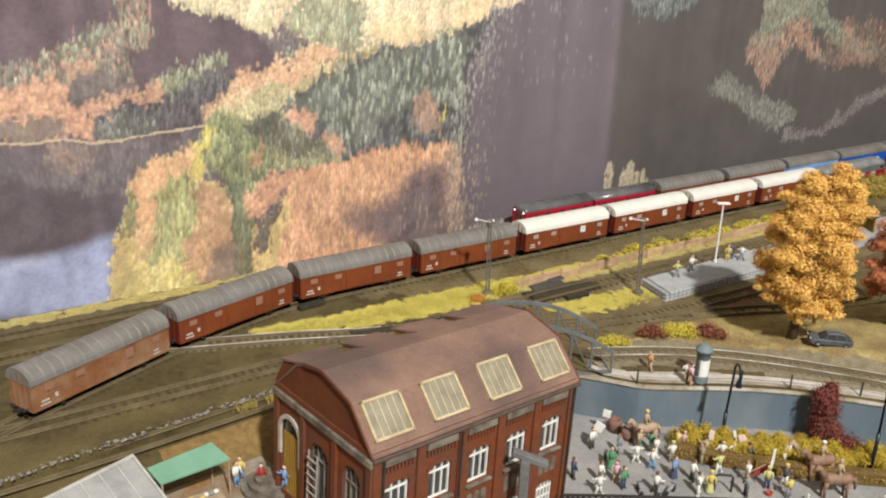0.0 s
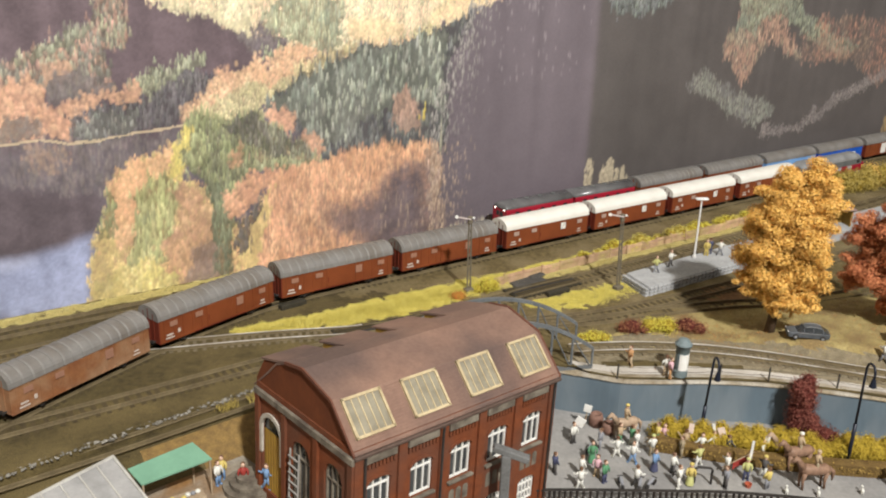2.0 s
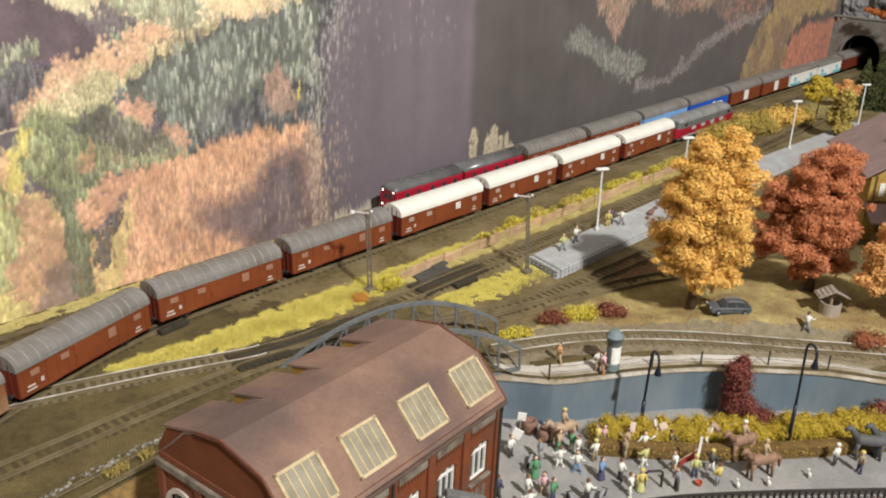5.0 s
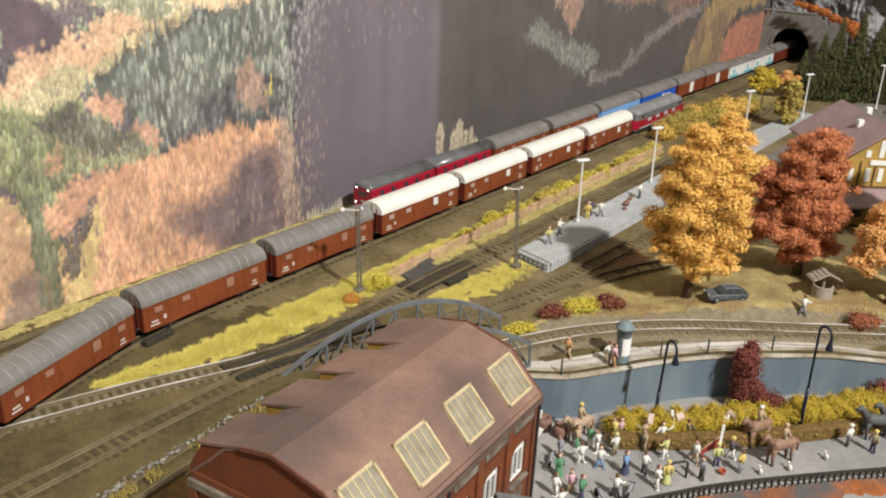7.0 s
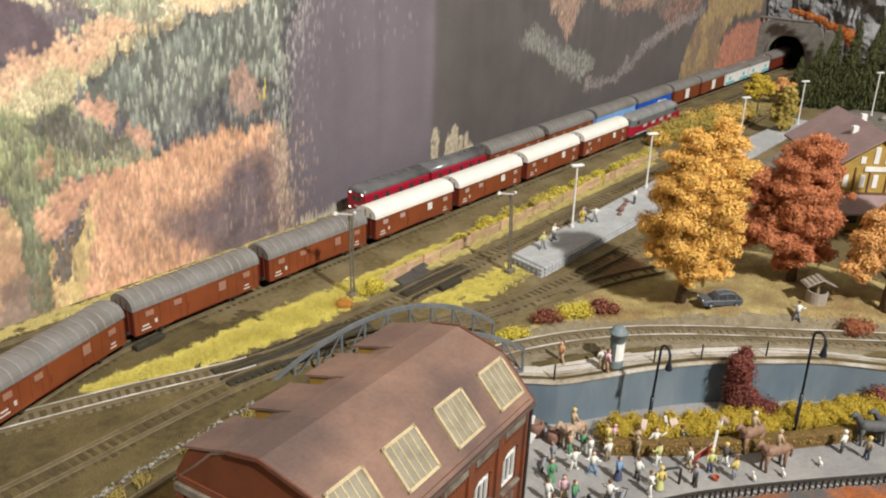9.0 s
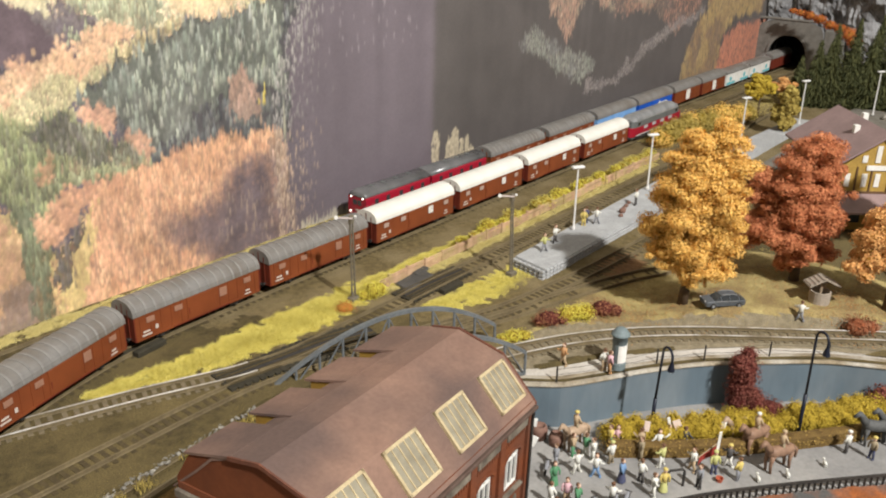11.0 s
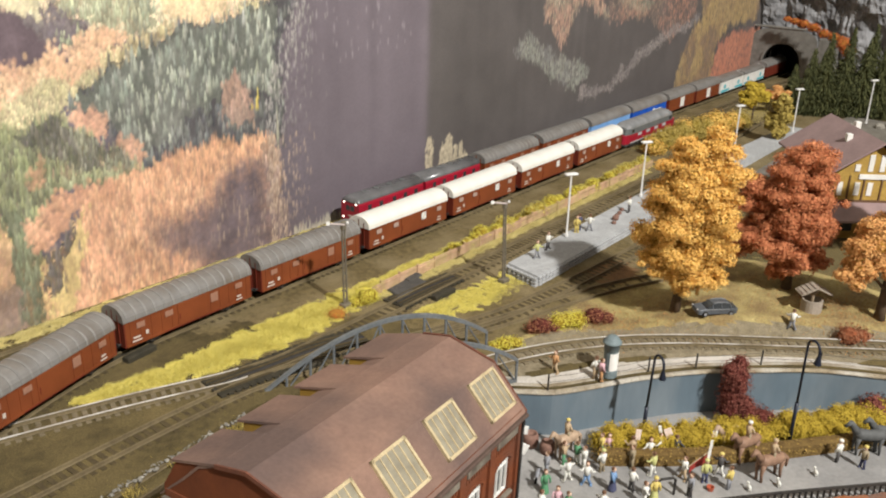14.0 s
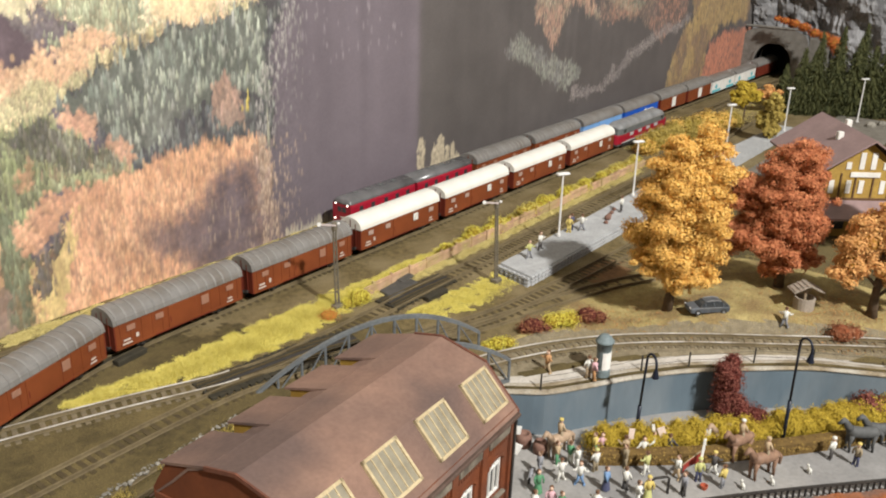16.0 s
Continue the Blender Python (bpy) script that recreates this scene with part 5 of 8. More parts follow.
tree("tree", (925, 394, 4.6), 46, [(0, 0, 34, 9, 9), (0, 0, 22, 11, 10), (0, 0, 10, 11, 9)], LEAF_OLIVE, CORE_OLIVE, "small pale olive tree on the platform", 600, 1.9, 1.0)
tree("tree", (1060, 442, -1), 30, [(0, 0, 24, 10, 7), (10, -5, 22, 9, 6)], LEAF_AMBER, CORE_ORANGE, "small orange tree before the cliff", 600, 1.8, 1.0)


def conifer(at, height, width, label):
    root = thing("fir_tree", label, "tree", at=at, group="fir trees under the cliff")
    part("trunk", Shape().tube([(0, 0, -1), (0, 0, height * 0.9)], [1.6, 0.3], 6), BARK, root)
    sh = Shape()
    for j in range(24):
        t = j / 24
        z, r = height * (0.05 + 0.93 * t), (width * (1 - t) ** 0.85 + 0.8) * random.uniform(0.82, 1.12)
        n = int(30 + 90 * (1 - t))
        for k in range(n):
            a = random.uniform(0, 6.283)
            rr = r * random.uniform(0.4, 1.15)
            zz = z + random.uniform(-2.4, 2.4)
            p = Vector((math.cos(a) * rr, math.sin(a) * rr, zz - random.uniform(0.05, 0.4) * rr))
            q = Vector((math.cos(a + 1.57), math.sin(a + 1.57), random.uniform(-0.4, 0.4))) * random.uniform(0.35, 0.9)
            o = len(sh.v)
            sh.v += [(0.55 * p.x, 0.55 * p.y, zz + 1.2), tuple(p + q), tuple(p + Vector((0, 0, -1.1))), tuple(p - q)]
            sh.face(o, o + 1, o + 2)
            sh.face(o, o + 2, o + 3)
    sh.tube([(0, 0, height * 0.05), (0, 0, height * 0.95)], [width * 0.55, 0.4], 9)
    part("crown", sh, LEAF_FIR, root)
    return root


FIRS = [(1085, 432, 58, 15), (1092, 416, 78, 17), (1100, 402, 98, 19), (1112, 384, 80, 18), (1122, 366, 92, 20), (1150, 392, 100, 20), (1128, 350, 84, 18), (1170, 372, 104, 20), (1150, 420, 66, 16), (1180, 345, 98, 20), (1140, 330, 86, 18)]
for x, y, h, w in FIRS:
    conifer((x, y, -2), h, w, "dark green model fir tree before the cliff")

# ---------------------------------------------------------------- cliff and tunnel
s = Shape()
ny, nz = 90, 60
for j in range(nz + 1):
    for i in range(ny + 1):
        y, z = 250 + (WALL_Y - 4 - 250) * i / ny, -6 + 300 * j / nz
        d = 26 * noise.noise(Vector((y / 38, z / 60, 1.5))) + 12 * noise.noise(Vector((y / 13, z / 22, 4.0))) + 5 * noise.noise(Vector((y / 5, z / 8, 9)))
        x = 1322 + d - 0.14 * z
        if 478 < y < 552 and z < 72:
            x = max(x, 1318)
        s.v.append((x, y, z))
for j in range(nz):
    for i in range(ny):
        y, z = 250 + (WALL_Y - 254) * (i + 0.5) / ny, -6 + 300 * (j + 0.5) / nz
        if abs(y - 515) < 21 and z < 44:
            continue
        a = j * (ny + 1) + i
        s.face(a, a + 1, a + ny + 2, a + ny + 1)
solo("cliff", s, ROCK, "dark grey rugged model rock cliff around the tunnel", "cliff", kind="structure")

portal = thing("tunnel_portal", "grey stone tunnel portal with a dark mouth", "tunnel portal", at=(1300, 515, 0))
s = Shape()
inner = [(-26, -4)] + [(-26 + 0.0, 16)] + [(26 * math.cos(a), 22 + 27 * math.sin(a)) for a in [math.pi - math.pi * k / 12 for k in range(13)]] + [(26, -4)]
outer = [(-46, -4), (-46, 40), (-44, 55), (-40, 62), (-30, 66), (-20, 68), (-10, 69), (0, 69), (10, 69), (20, 68), (30, 66), (40, 62), (44, 55), (46, 40), (46, 20), (46, -4)]
for y, z in inner:
    s.v.append((-4, y, z))
n = len(inner)
for y, z in outer[:n]:
    s.v.append((-4, y, z))
for k in range(n - 1):
    s.face(k, k + 1, n + k + 1, n + k)
part("face", s, PORTAL, portal)
s = Shape()
s.sweep(inner, [lambda a, b, x=x: (x, a, b) for x in (-5.5, 60)], closed=False, caps=False)
part("lining", s, TUNNEL_BLACK, portal, "black tunnel lining")
# a near-black box stands in for the unlit depth of the tunnel
s = Shape().box(56, 60, -40, 40, -4, 60)
part("darkness", s, TUNNEL_BLACK, portal, "black end of the tunnel")
s = Shape()
ring = [(28.5 * math.cos(a), 22 + 29.5 * math.sin(a)) for a in [math.pi - math.pi * k / 14 for k in range(15)]]
ring2 = [(25.6 * math.cos(a), 22 + 26.6 * math.sin(a)) for a in [math.pi - math.pi * k / 14 for k in range(15)]]
for k in range(14):
    (ya, za), (yb, zb), (yc, zc), (yd, zd) = ring[k], ring[k + 1], ring2[k + 1], ring2[k]
    v = [(-6, ya, za), (-6, yb, zb), (-6, yc, zc), (-6, yd, zd), (-3, ya, za), (-3, yb, zb), (-3, yc, zc), (-3, yd, zd)]
    vous = Shape().add(v, [(0, 1, 2, 3), (0, 4, 5, 1), (2, 6, 7, 3), (1, 5, 6, 2), (3, 7, 4, 0)])
    part("voussoir", vous, PORTAL, portal)
part("coping", Shape().box(-5.2, 2, -47, 47, 67.5, 70.5, 0.8), PORTAL, portal)
part("wing_wall", Shape().box(-6, 10, 46, 60, -4, 58, 1), PORTAL, portal)
part("wing_wall", Shape().box(-6, 10, -70, -46, -4, 60, 1), PORTAL, portal)
bush("garland", (1272, 494, 80), [(0, 4, 2, 6, 4), (-4, -10, 0, 7, 5), (-8, -24, -3, 8, 5), (-10, -38, -9, 7, 5), (-14, -52, -12, 7, 5), (-18, -66, -18, 8, 8), (-20, -74, -26, 8, 8), (0, 14, 4, 5, 3)], GARLAND, CORE_ORANGE, "orange foliage hanging over the tunnel portal", 700, 1.1)
for k, (x, y, z, r) in enumerate(((1030, 372, 2, 6), (1041, 362, 2, 7), (1052, 356, 2, 5), (1070, 330, 2, 7), (1086, 322, 2, 6), (1004, 386, 1, 5))):
    sh = Shape().ball((0, 0, 0), (r, r * 0.8, r * 0.6), 7, 5)
    sh.v = [(a * (1 + 0.25 * noise.noise(Vector((a, b, c + k)) * 0.3)) + x, b * (1 + 0.25 * noise.noise(Vector((b, c, a)) * 0.3)) + y, c + z) for a, b, c in sh.v]
    solo("boulder", sh, STONES, "pale grey boulder at the foot of the cliff", "boulder", group="boulders under the cliff")

# ---------------------------------------------------------------- trains


def wheelset(root, x, r=2.7):
    sh = Shape()
    for y in (-4.6, 4.6):
        sh.tube([(x, y - 0.7, r), (x, y + 0.7, r)], r, 12)
    sh.tube([(x, -7.2, r), (x, 7.2, r)], 0.7, 6)
    part("wheelset", sh, DARK, root, smooth=False)


def boxcar(name, label, body_mat, end_mat, roof_mat, ribs, length=80.0, marks=True, door=0, flat=False):
    """A covered goods wagon with an arched roof; its rails lie at z = 0, its middle at x = 0."""
    root = thing(name, label, "goods wagon")
    L, w = length / 2, 8.6
    frame_ob = part("underframe", Shape().box(-L + 2, L - 2, -6.5, 6.5, 2.6, 4.6, 0.4), DARK, root)
    sh = Shape().box(-L, L, -w, w, 4.4, 18.5, 0.35)
    if ribs:
        for k in range(13):
            x = -L + 3 + (length - 6) * k / 12
            for y in (-w - 0.25, w - 0.2):
                sh.box(x - 0.35, x + 0.35, y, y + 0.45, 4.6, 18.2)
    for y in (-w - 0.3, w - 0.3):
        sh.box(-L + 0.3, L - 0.3, y, y + 0.6, 4.4, 5.6)
        sh.box(-L + 0.3, L - 0.3, y, y + 0.6, 17.4, 18.2)
    part("body", sh, body_mat, root)
    top = 25.2 if not flat else 22.5
    prof = [(-w - 0.5, 17.9), (-w - 0.5, 18.6)] + [((w + 0.5) * math.cos(a), 18.6 + (top - 18.6) * math.sin(a) ** 0.85) for a in [math.pi - math.pi * k / 14 for k in range(1, 14)]] + [(w + 0.5, 18.6), (w + 0.5, 17.9)]
    for side in (-1, 1):
        sh = Shape()
        p2 = [(a * 0.985, b - 0.25) for a, b in prof]
        sh.sweep(p2, [lambda a, b, x=x: (x, a, b) for x in (side * (L - 0.6), side * (L + 0.45))])
        sh.box(side * (L + 0.1) - 0.35, side * (L + 0.1) + 0.35, -w, w, 4.4, 18.4)
        for y in (-4.3, 0, 4.3):
            sh.box(side * (L + 0.6) - 0.25, side * (L + 0.6) + 0.25, y - 0.4, y + 0.4, 4.6, 23.5 if y == 0 else 21.5)
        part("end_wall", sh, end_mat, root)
        sh = Shape()
        for y in (-4.6, 4.6):
            sh.tube([(side * L, y, 5.4), (side * (L + 2.2), y, 5.4)], 0.5, 6)
            sh.tube([(side * (L + 2.2), y, 5.4), (side * (L + 2.6), y, 5.4)], 1.2, 8)
        sh.box(min(side * (L - 1), side * (L + 3.1)), max(side * (L - 1), side * (L + 3.1)), -1.1, 1.1, 3.4, 4.8)
        part("coupling", sh, DARK, frame_ob)
    sh = Shape()
    sh.sweep(prof, [lambda a, b, x=x: (x, a, b) for x in (-L - 0.8, -L + 0.2, L - 0.2, L + 0.8)])
    roof_ob = part("roof", sh, roof_mat, root, smooth=False)
    if ribs:
        for k in range(15):
            x = -L + 1.5 + (length - 3) * k / 14
            part("roof_rib", Shape().sweep([(a * 1.012, b + 0.22) for a, b in prof], [lambda a, b, x=x, d=d: (x + d, a, b) for d in (-0.6, 0.6)]), GREY_RIB, roof_ob)
    for x in (-L * 0.6, L * 0.6):
        wheelset(root, x)
        for y in (-7.4, 6.8):
            part("axle_guard", Shape().box(x - 4.2, x + 4.2, y, y + 0.6, 2.6, 3.4).box(x - 1.1, x + 1.1, y - 0.1, y + 0.7, 1.8, 4.2), DARK, frame_ob)
    for y in (-w - 0.5, w + 0.1):
        door_ob = part("door", Shape().box(-9, 9, y, y + 0.4, 5.2, 17.6, 0.15), body_mat, root)
        part("door_rail", Shape().box(-18, 18, y - 0.12 if y < 0 else y + 0.1, y + 0.3 if y < 0 else y + 0.52, 4.7, 5.1), end_mat, door_ob)
        part("handle", Shape().box(-8.2, -7.7, y - 0.2 if y < 0 else y + 0.35, y + 0.1 if y < 0 else y + 0.6, 8.6, 12.0), end_mat, door_ob)
        if marks:
            for x in (-L * 0.78, -L * 0.36, L * 0.36, L * 0.78):
                big = abs(x) < L * 0.5 and x > 0
                vent_ob = part("vent", Shape().box(x - 2.4, x + 2.4, y - 0.12 if y < 0 else y + 0.35, y + 0.1 if y < 0 else y + 0.55, 13.0 if not big else 11.0, 16.0, 0.05), (WHITE if big and not ribs else plain("vent_dull", (0.33, 0.17, 0.11)) if ribs else plain("vent_grey", (0.42, 0.3, 0.24))), root, "pale ventilation panel")
                if big:
                    # flat diagonal slash: the panel's shading laid on as colour
                    part("vent_bar", Shape().add([(x - 2.2, y - 0.2 if y < 0 else y + 0.6, 11.2), (x - 1.4, y - 0.2 if y < 0 else y + 0.6, 11.2), (x + 2.2, y - 0.2 if y < 0 else y + 0.6, 15.6), (x + 1.4, y - 0.2 if y < 0 else y + 0.6, 15.6)], [(0, 1, 2, 3)] if y < 0 else [(3, 2, 1, 0)]), plain("vent_shade", (0.45, 0.42, 0.4)) if not ribs else plain("vent_dull", (0.33, 0.17, 0.11)), vent_ob)
            for x, z, ln, h in ((-L + 6, 8.2, 4.0, 0.9), (-L + 12, 8.2, 1.6, 2.2), (-L + 6, 6.4, 5.5, 0.8), (L - 9, 8.0, 3.0, 0.8), (L - 9, 6.2, 4.2, 0.7)):
                part("marking", Shape().box(x - ln / 2, x + ln / 2, y - 0.15 if y < 0 else y + 0.35, y + 0.05 if y < 0 else y + 0.58, z, z + h), plain("marking", (0.6, 0.5, 0.42)), root, "small pale lettering bar")
        if door:
            part("door_panel", Shape().box(-5, 5, y - 0.2 if y < 0 else y + 0.4, y if y < 0 else y + 0.62, 6.0, 17.0, 0.1), WHITE, door_ob, "white door panel")
    return root


def loco_twin(name, label, front):
    """One half of the red double diesel; its cab looks to -x where front is true."""
    root = thing(name, label, "locomotive")
    L, w = 34.5, 8.8
    part("frame", Shape().box(-L + 1, L - 1, -7.6, 7.6, 2.4, 5.4, 0.5), DARK, root)
    body = [(-w, 5.0), (-w - 0.1, 8), (-w, 18.0), (-w + 0.4, 19.6), (w - 0.4, 19.6), (w, 18.0), (w + 0.1, 8), (w, 5.0)]
    sts = [(-L, 0.96), (-L + 1.6, 1.0), (L, 1.0)] if front else [(-L, 1.0), (L, 1.0)]
    part("body", Shape().sweep(body, [lambda a, b, x=x, k=k: (x, a * k, b) for x, k in sts]), RED_LOCO, root)
    roof = [(-w + 0.6, 19.4)] + [((w - 0.5) * math.cos(a), 19.6 + 4.6 * math.sin(a) ** 0.8) for a in [math.pi - math.pi * k / 12 for k in range(13)]] + [(w - 0.6, 19.4)]
    sts = [(-L - 0.2, 0.9, 0.55), (-L + 1.2, 0.97, 0.85), (-L + 4, 1, 1), (L, 1, 1)] if front else [(-L, 1, 1), (L, 1, 1)]
    root_roof = part("roof", Shape().sweep(roof, [lambda a, b, x=x, k=k, h=h: (x, a * k, 19.4 + (b - 19.4) * h) for x, k, h in sts]), LOCO_ROOF, root, smooth=True)
    for x in (-20, -8, 6, 20):
        part("roof_fan", Shape().tube([(x, 0, 23.8), (x, 0, 24.4)], 2.0, 10), LOCO_BAND, root_roof)
    for y in (-w - 0.12, w - 0.05):
        for k, x in enumerate((-24, -12, 2, 14, 26)):
            part("window", Shape().box(x - 1.8, x + 1.8, y, y + 0.2, 13.6, 17.2, 0.05), GLASS, root)
        part("emblem", Shape().ball((4, y + 0.08, 9.6), (1.3, 0.15, 1.5), 8, 5), plain("emblem", (0.6, 0.5, 0.48)), root, "small pale emblem")
        sh = Shape()
        for k in range(6):
            x = -27 + 10.8 * k
            sh.box(x - 4.4, x + 4.4, y * 0.88 - 0.3, y * 0.88 + 0.3, 2.2, 4.6)
        part("bogie_frame", sh, DARK, root)
    if front:
        for y in (-3.9, 0.4):
            part("window", Shape().box(-L - 0.15, -L + 0.2, y, y + 3.5, 13.4, 17.0, 0.08), GLASS, root)
        for y, z in ((-6.3, 8.0), (6.3, 8.0), (-5.6, 18.9), (5.6, 18.9)):
            part("headlight", Shape().tube([(-L - 0.5, y, z), (-L + 0.8, y, z)], 0.62, 10), LAMP_LIT, root, "lit white headlight")
        sh = Shape().box(-L - 2.4, -L, -7.6, 7.6, 3.4, 5.4, 0.3)
        for y in (-5.4, 5.4):
            sh.tube([(-L - 2, y, 5.0), (-L - 3.8, y, 5.0)], 1.3, 8)
        part("buffer_beam", sh, DARK, root)
        part("marking", Shape().box(-L - 0.25, -L + 0.1, -1.6, 1.6, 9.2, 10.2), plain("marking", (0.6, 0.5, 0.42)), root, "small pale lettering bar")
    for k in range(6):
        wheelset(root, -27 + 10.8 * k, 2.6)
    return root


LAMP_LIT = bpy.data.materials.new("headlight_lit")
LAMP_LIT.use_nodes = True
LAMP_LIT.node_tree.nodes["Principled BSDF"].inputs["Emission Color"].default_value = (1.0, 0.9, 0.75, 1)
LAMP_LIT.node_tree.nodes["Principled BSDF"].inputs["Emission Strength"].default_value = 3.0


def loco_diesel(name, label):
    """The four-axle red diesel with grey upper body."""
    root = thing(name, label, "locomotive")
    L, w = 56.0, 8.9
    part("frame", Shape().box(-L + 3, L - 3, -7.8, 7.8, 2.6, 6.0, 0.8), LOCO_BAND, root)

    def shell(prof, sts):
        return Shape().sweep(prof, [lambda a, b, x=x, k=k, d=d: (x + d * (b - 6), a * k, b) for x, k, d in sts])

    ends = [(-L, 0.62, 0.0), (-L + 1.4, 0.84, 0.0), (-L + 4.5, 0.97, 0.0), (-L + 9, 1, 0), (L - 9, 1, 0), (L - 4.5, 0.97, 0), (L - 1.4, 0.84, 0), (L, 0.62, 0)]
    part("lower_body", shell([(-w, 5.2), (-w, 13.6), (w, 13.6), (w, 5.2)], ends), RED_LOCO, root)
    ends2 = [(-L + 2.2, 0.66, 0.22), (-L + 4.5, 0.86, 0.2), (-L + 8, 0.97, 0.12), (-L + 13, 1, 0), (L - 13, 1, 0), (L - 8, 0.97, -0.12), (L - 4.5, 0.86, -0.2), (L - 2.2, 0.66, -0.22)]
    part("upper_body", shell([(-w + 0.05, 13.6), (-w + 0.5, 19.0), (w - 0.5, 19.0), (w - 0.05, 13.6)], ends2), LOCO_BAND, root)
    roof = [(-w + 0.4, 18.9)] + [((w - 0.4) * math.cos(a), 19.0 + 5.4 * math.sin(a) ** 0.85) for a in [math.pi - math.pi * k / 12 for k in range(13)]] + [(w - 0.4, 18.9)]
    part("roof", Shape().sweep(roof, [lambda a, b, x=x, k=k, h=h: (x, a * k, 18.9 + (b - 18.9) * h) for x, k, h in ((-L + 5.6, 0.7, 0.3), (-L + 9, 0.9, 0.7), (-L + 14, 1, 1), (L - 14, 1, 1), (L - 9, 0.9, 0.7), (L - 5.6, 0.7, 0.3))]), SILVER, root)
    for y in (-w - 0.12, w - 0.08):
        part("stripe", Shape().box(-L + 9, L - 9, y, y + 0.2, 5.2, 6.4), plain("stripe", (0.45, 0.43, 0.4)), root, "pale grey stripe")
        for x in (-L + 14.5, L - 14.5):
            part("window", Shape().box(x - 2.6, x + 2.6, y + (0.25 if y < 0 else -0.2), y + (0.55 if y < 0 else 0.15), 14.6, 18.0, 0.1), GLASS, root)
        for x in (-27, -9, 9, 27):
            part("grille", Shape().box(x - 4, x + 4, y, y + 0.22, 10.2, 13.2, 0.05), plain("grille", (0.42, 0.4, 0.38)), root, "pale ventilation grille")
        sh = Shape()
        for x in (-34, 34):
            sh.box(x - 12, x + 12, y * 0.86 - 0.4, y * 0.86 + 0.4, 1.8, 4.6, 0.4)
            sh.box(x - 7, x - 3, y * 0.9 - 0.4, y * 0.9 + 0.4, 1.4, 4.2, 0.4)
            sh.box(x + 3, x + 7, y * 0.9 - 0.4, y * 0.9 + 0.4, 1.4, 4.2, 0.4)
        part("bogie", sh, DARK, root)
    for side in (-1, 1):
        for y in (-3.4, 0.4):
            sh = Shape().box(0, 0.4, y, y + 3.0, 14.6, 17.8, 0.05)
            sh.v = [(side * (L - 2.6 - 0.55 * (z - 14) - 0.1 + x), yy, z) for x, yy, z in sh.v]
            part("windscreen", sh, GLASS, root)
        for y in (-4.2, 4.2):
            part("headlight", Shape().tube([(side * (L - 1.6), y, 9.2), (side * (L - 0.2), y, 9.2)], 1.0, 8), LAMP_WHITE, root, "round white headlight")
        sh = Shape().box(min(side * (L - 4), side * (L + 0.6)), max(side * (L - 4), side * (L + 0.6)), -7, 7, 3.0, 5.2, 0.4)
        for y in (-5, 5):
            sh.tube([(side * L, y, 4.6), (side * (L + 2.4), y, 4.6)], 1.2, 8)
        part("buffer_beam", sh, DARK, root)
    for x in (-40, -28, 28, 40):
        wheelset(root, x, 2.7)
    return root


RAIL_TOP = 1.5
# standing train on the rear track
rx = 450.5
a = loco_twin("diesel_locomotive", "leading half of a red double diesel locomotive with silver roof", True)
a.matrix_world = at_mm(rx + 37.5, Y1, RAIL_TOP)
b = loco_twin("diesel_locomotive", "trailing half of a red double diesel locomotive with silver roof", False)
b.matrix_world = at_mm(rx + 37.5 + 72, Y1, RAIL_TOP)
rear = [
    boxcar("goods_wagon", "brown covered goods wagon with ribbed grey roof in the standing train", BROWN_CAR, BROWN_CAR, GREY_ROOF, True, 80),
    boxcar("goods_wagon", "brown covered goods wagon with ribbed grey roof in the standing train", BROWN_CAR, BROWN_CAR, GREY_ROOF, True, 80),
    boxcar("goods_wagon", "pale blue goods wagon with grey roof", LIGHT_BLUE, LIGHT_BLUE, GREY_ROOF, False, 80, False),
    boxcar("goods_wagon", "bright blue goods wagon with a white round emblem", BLUE, BLUE, GREY_ROOF, False, 80, False),
    boxcar("goods_wagon", "brown goods wagon with a white door panel", BROWN_CAR, BROWN_END, GREY_ROOF, True, 69, False, 1),
    boxcar("goods_wagon", "brown goods wagon with a white door panel", BROWN_CAR, BROWN_END, GREY_ROOF, True, 69, False, 1),
    boxcar("goods_wagon", "white refrigerator wagon with teal lower edge", WHITE, WHITE, GREY_ROOF, False, 73, False, 0, True),
    boxcar("goods_wagon", "white refrigerator wagon with teal lower edge", WHITE, WHITE, GREY_ROOF, False, 73, False, 0, True),
    boxcar("goods_wagon", "dark brown goods wagon entering the tunnel", BROWN_END, BROWN_END, GREY_ROOF, True, 80, False),
]
sh = Shape().ball((8, -8.95, 11.5), (4.2, 0.25, 4.2), 14, 7)
part("emblem", sh, WHITE, rear[3], "white round emblem")
part("lettering", Shape().box(13, 27, -9.15, -8.7, 11.4, 13.6, 0.1), WHITE, rear[3], "white lettering bar")
part("lettering", Shape().box(-22, 18, -9.05, -8.7, 9.5, 11.8, 0.1), plain("pale_bar", (0.4, 0.55, 0.75)), rear[2], "pale lettering bar")
for k in (6, 7):
    part("stripe", Shape().box(-36, 36, -9.0, -8.55, 4.8, 7.6), TEAL, rear[k], "teal stripe")
    for x in (-24, 22):
        part("emblem", Shape().ball((x, -8.9, 11.5), (3.6, 0.2, 2.8), 10, 6), TEAL, rear[k], "teal emblem")
x = rx + 37.5 + 72 + 37.5
for k, ob in enumerate(rear):
    ln = (89, 89, 86, 86, 77, 72, 79, 79, 88)[k]
    ob.matrix_world = at_mm(x + ln / 2, Y1 - max(0, x - 800) * 0.008, RAIL_TOP)
    x += ln

# the long goods train on the front track
LINE = spline(TRAIN_LINE, 1.0)
start_i = min(range(len(LINE)), key=lambda i: abs(LINE[i].x - 778))


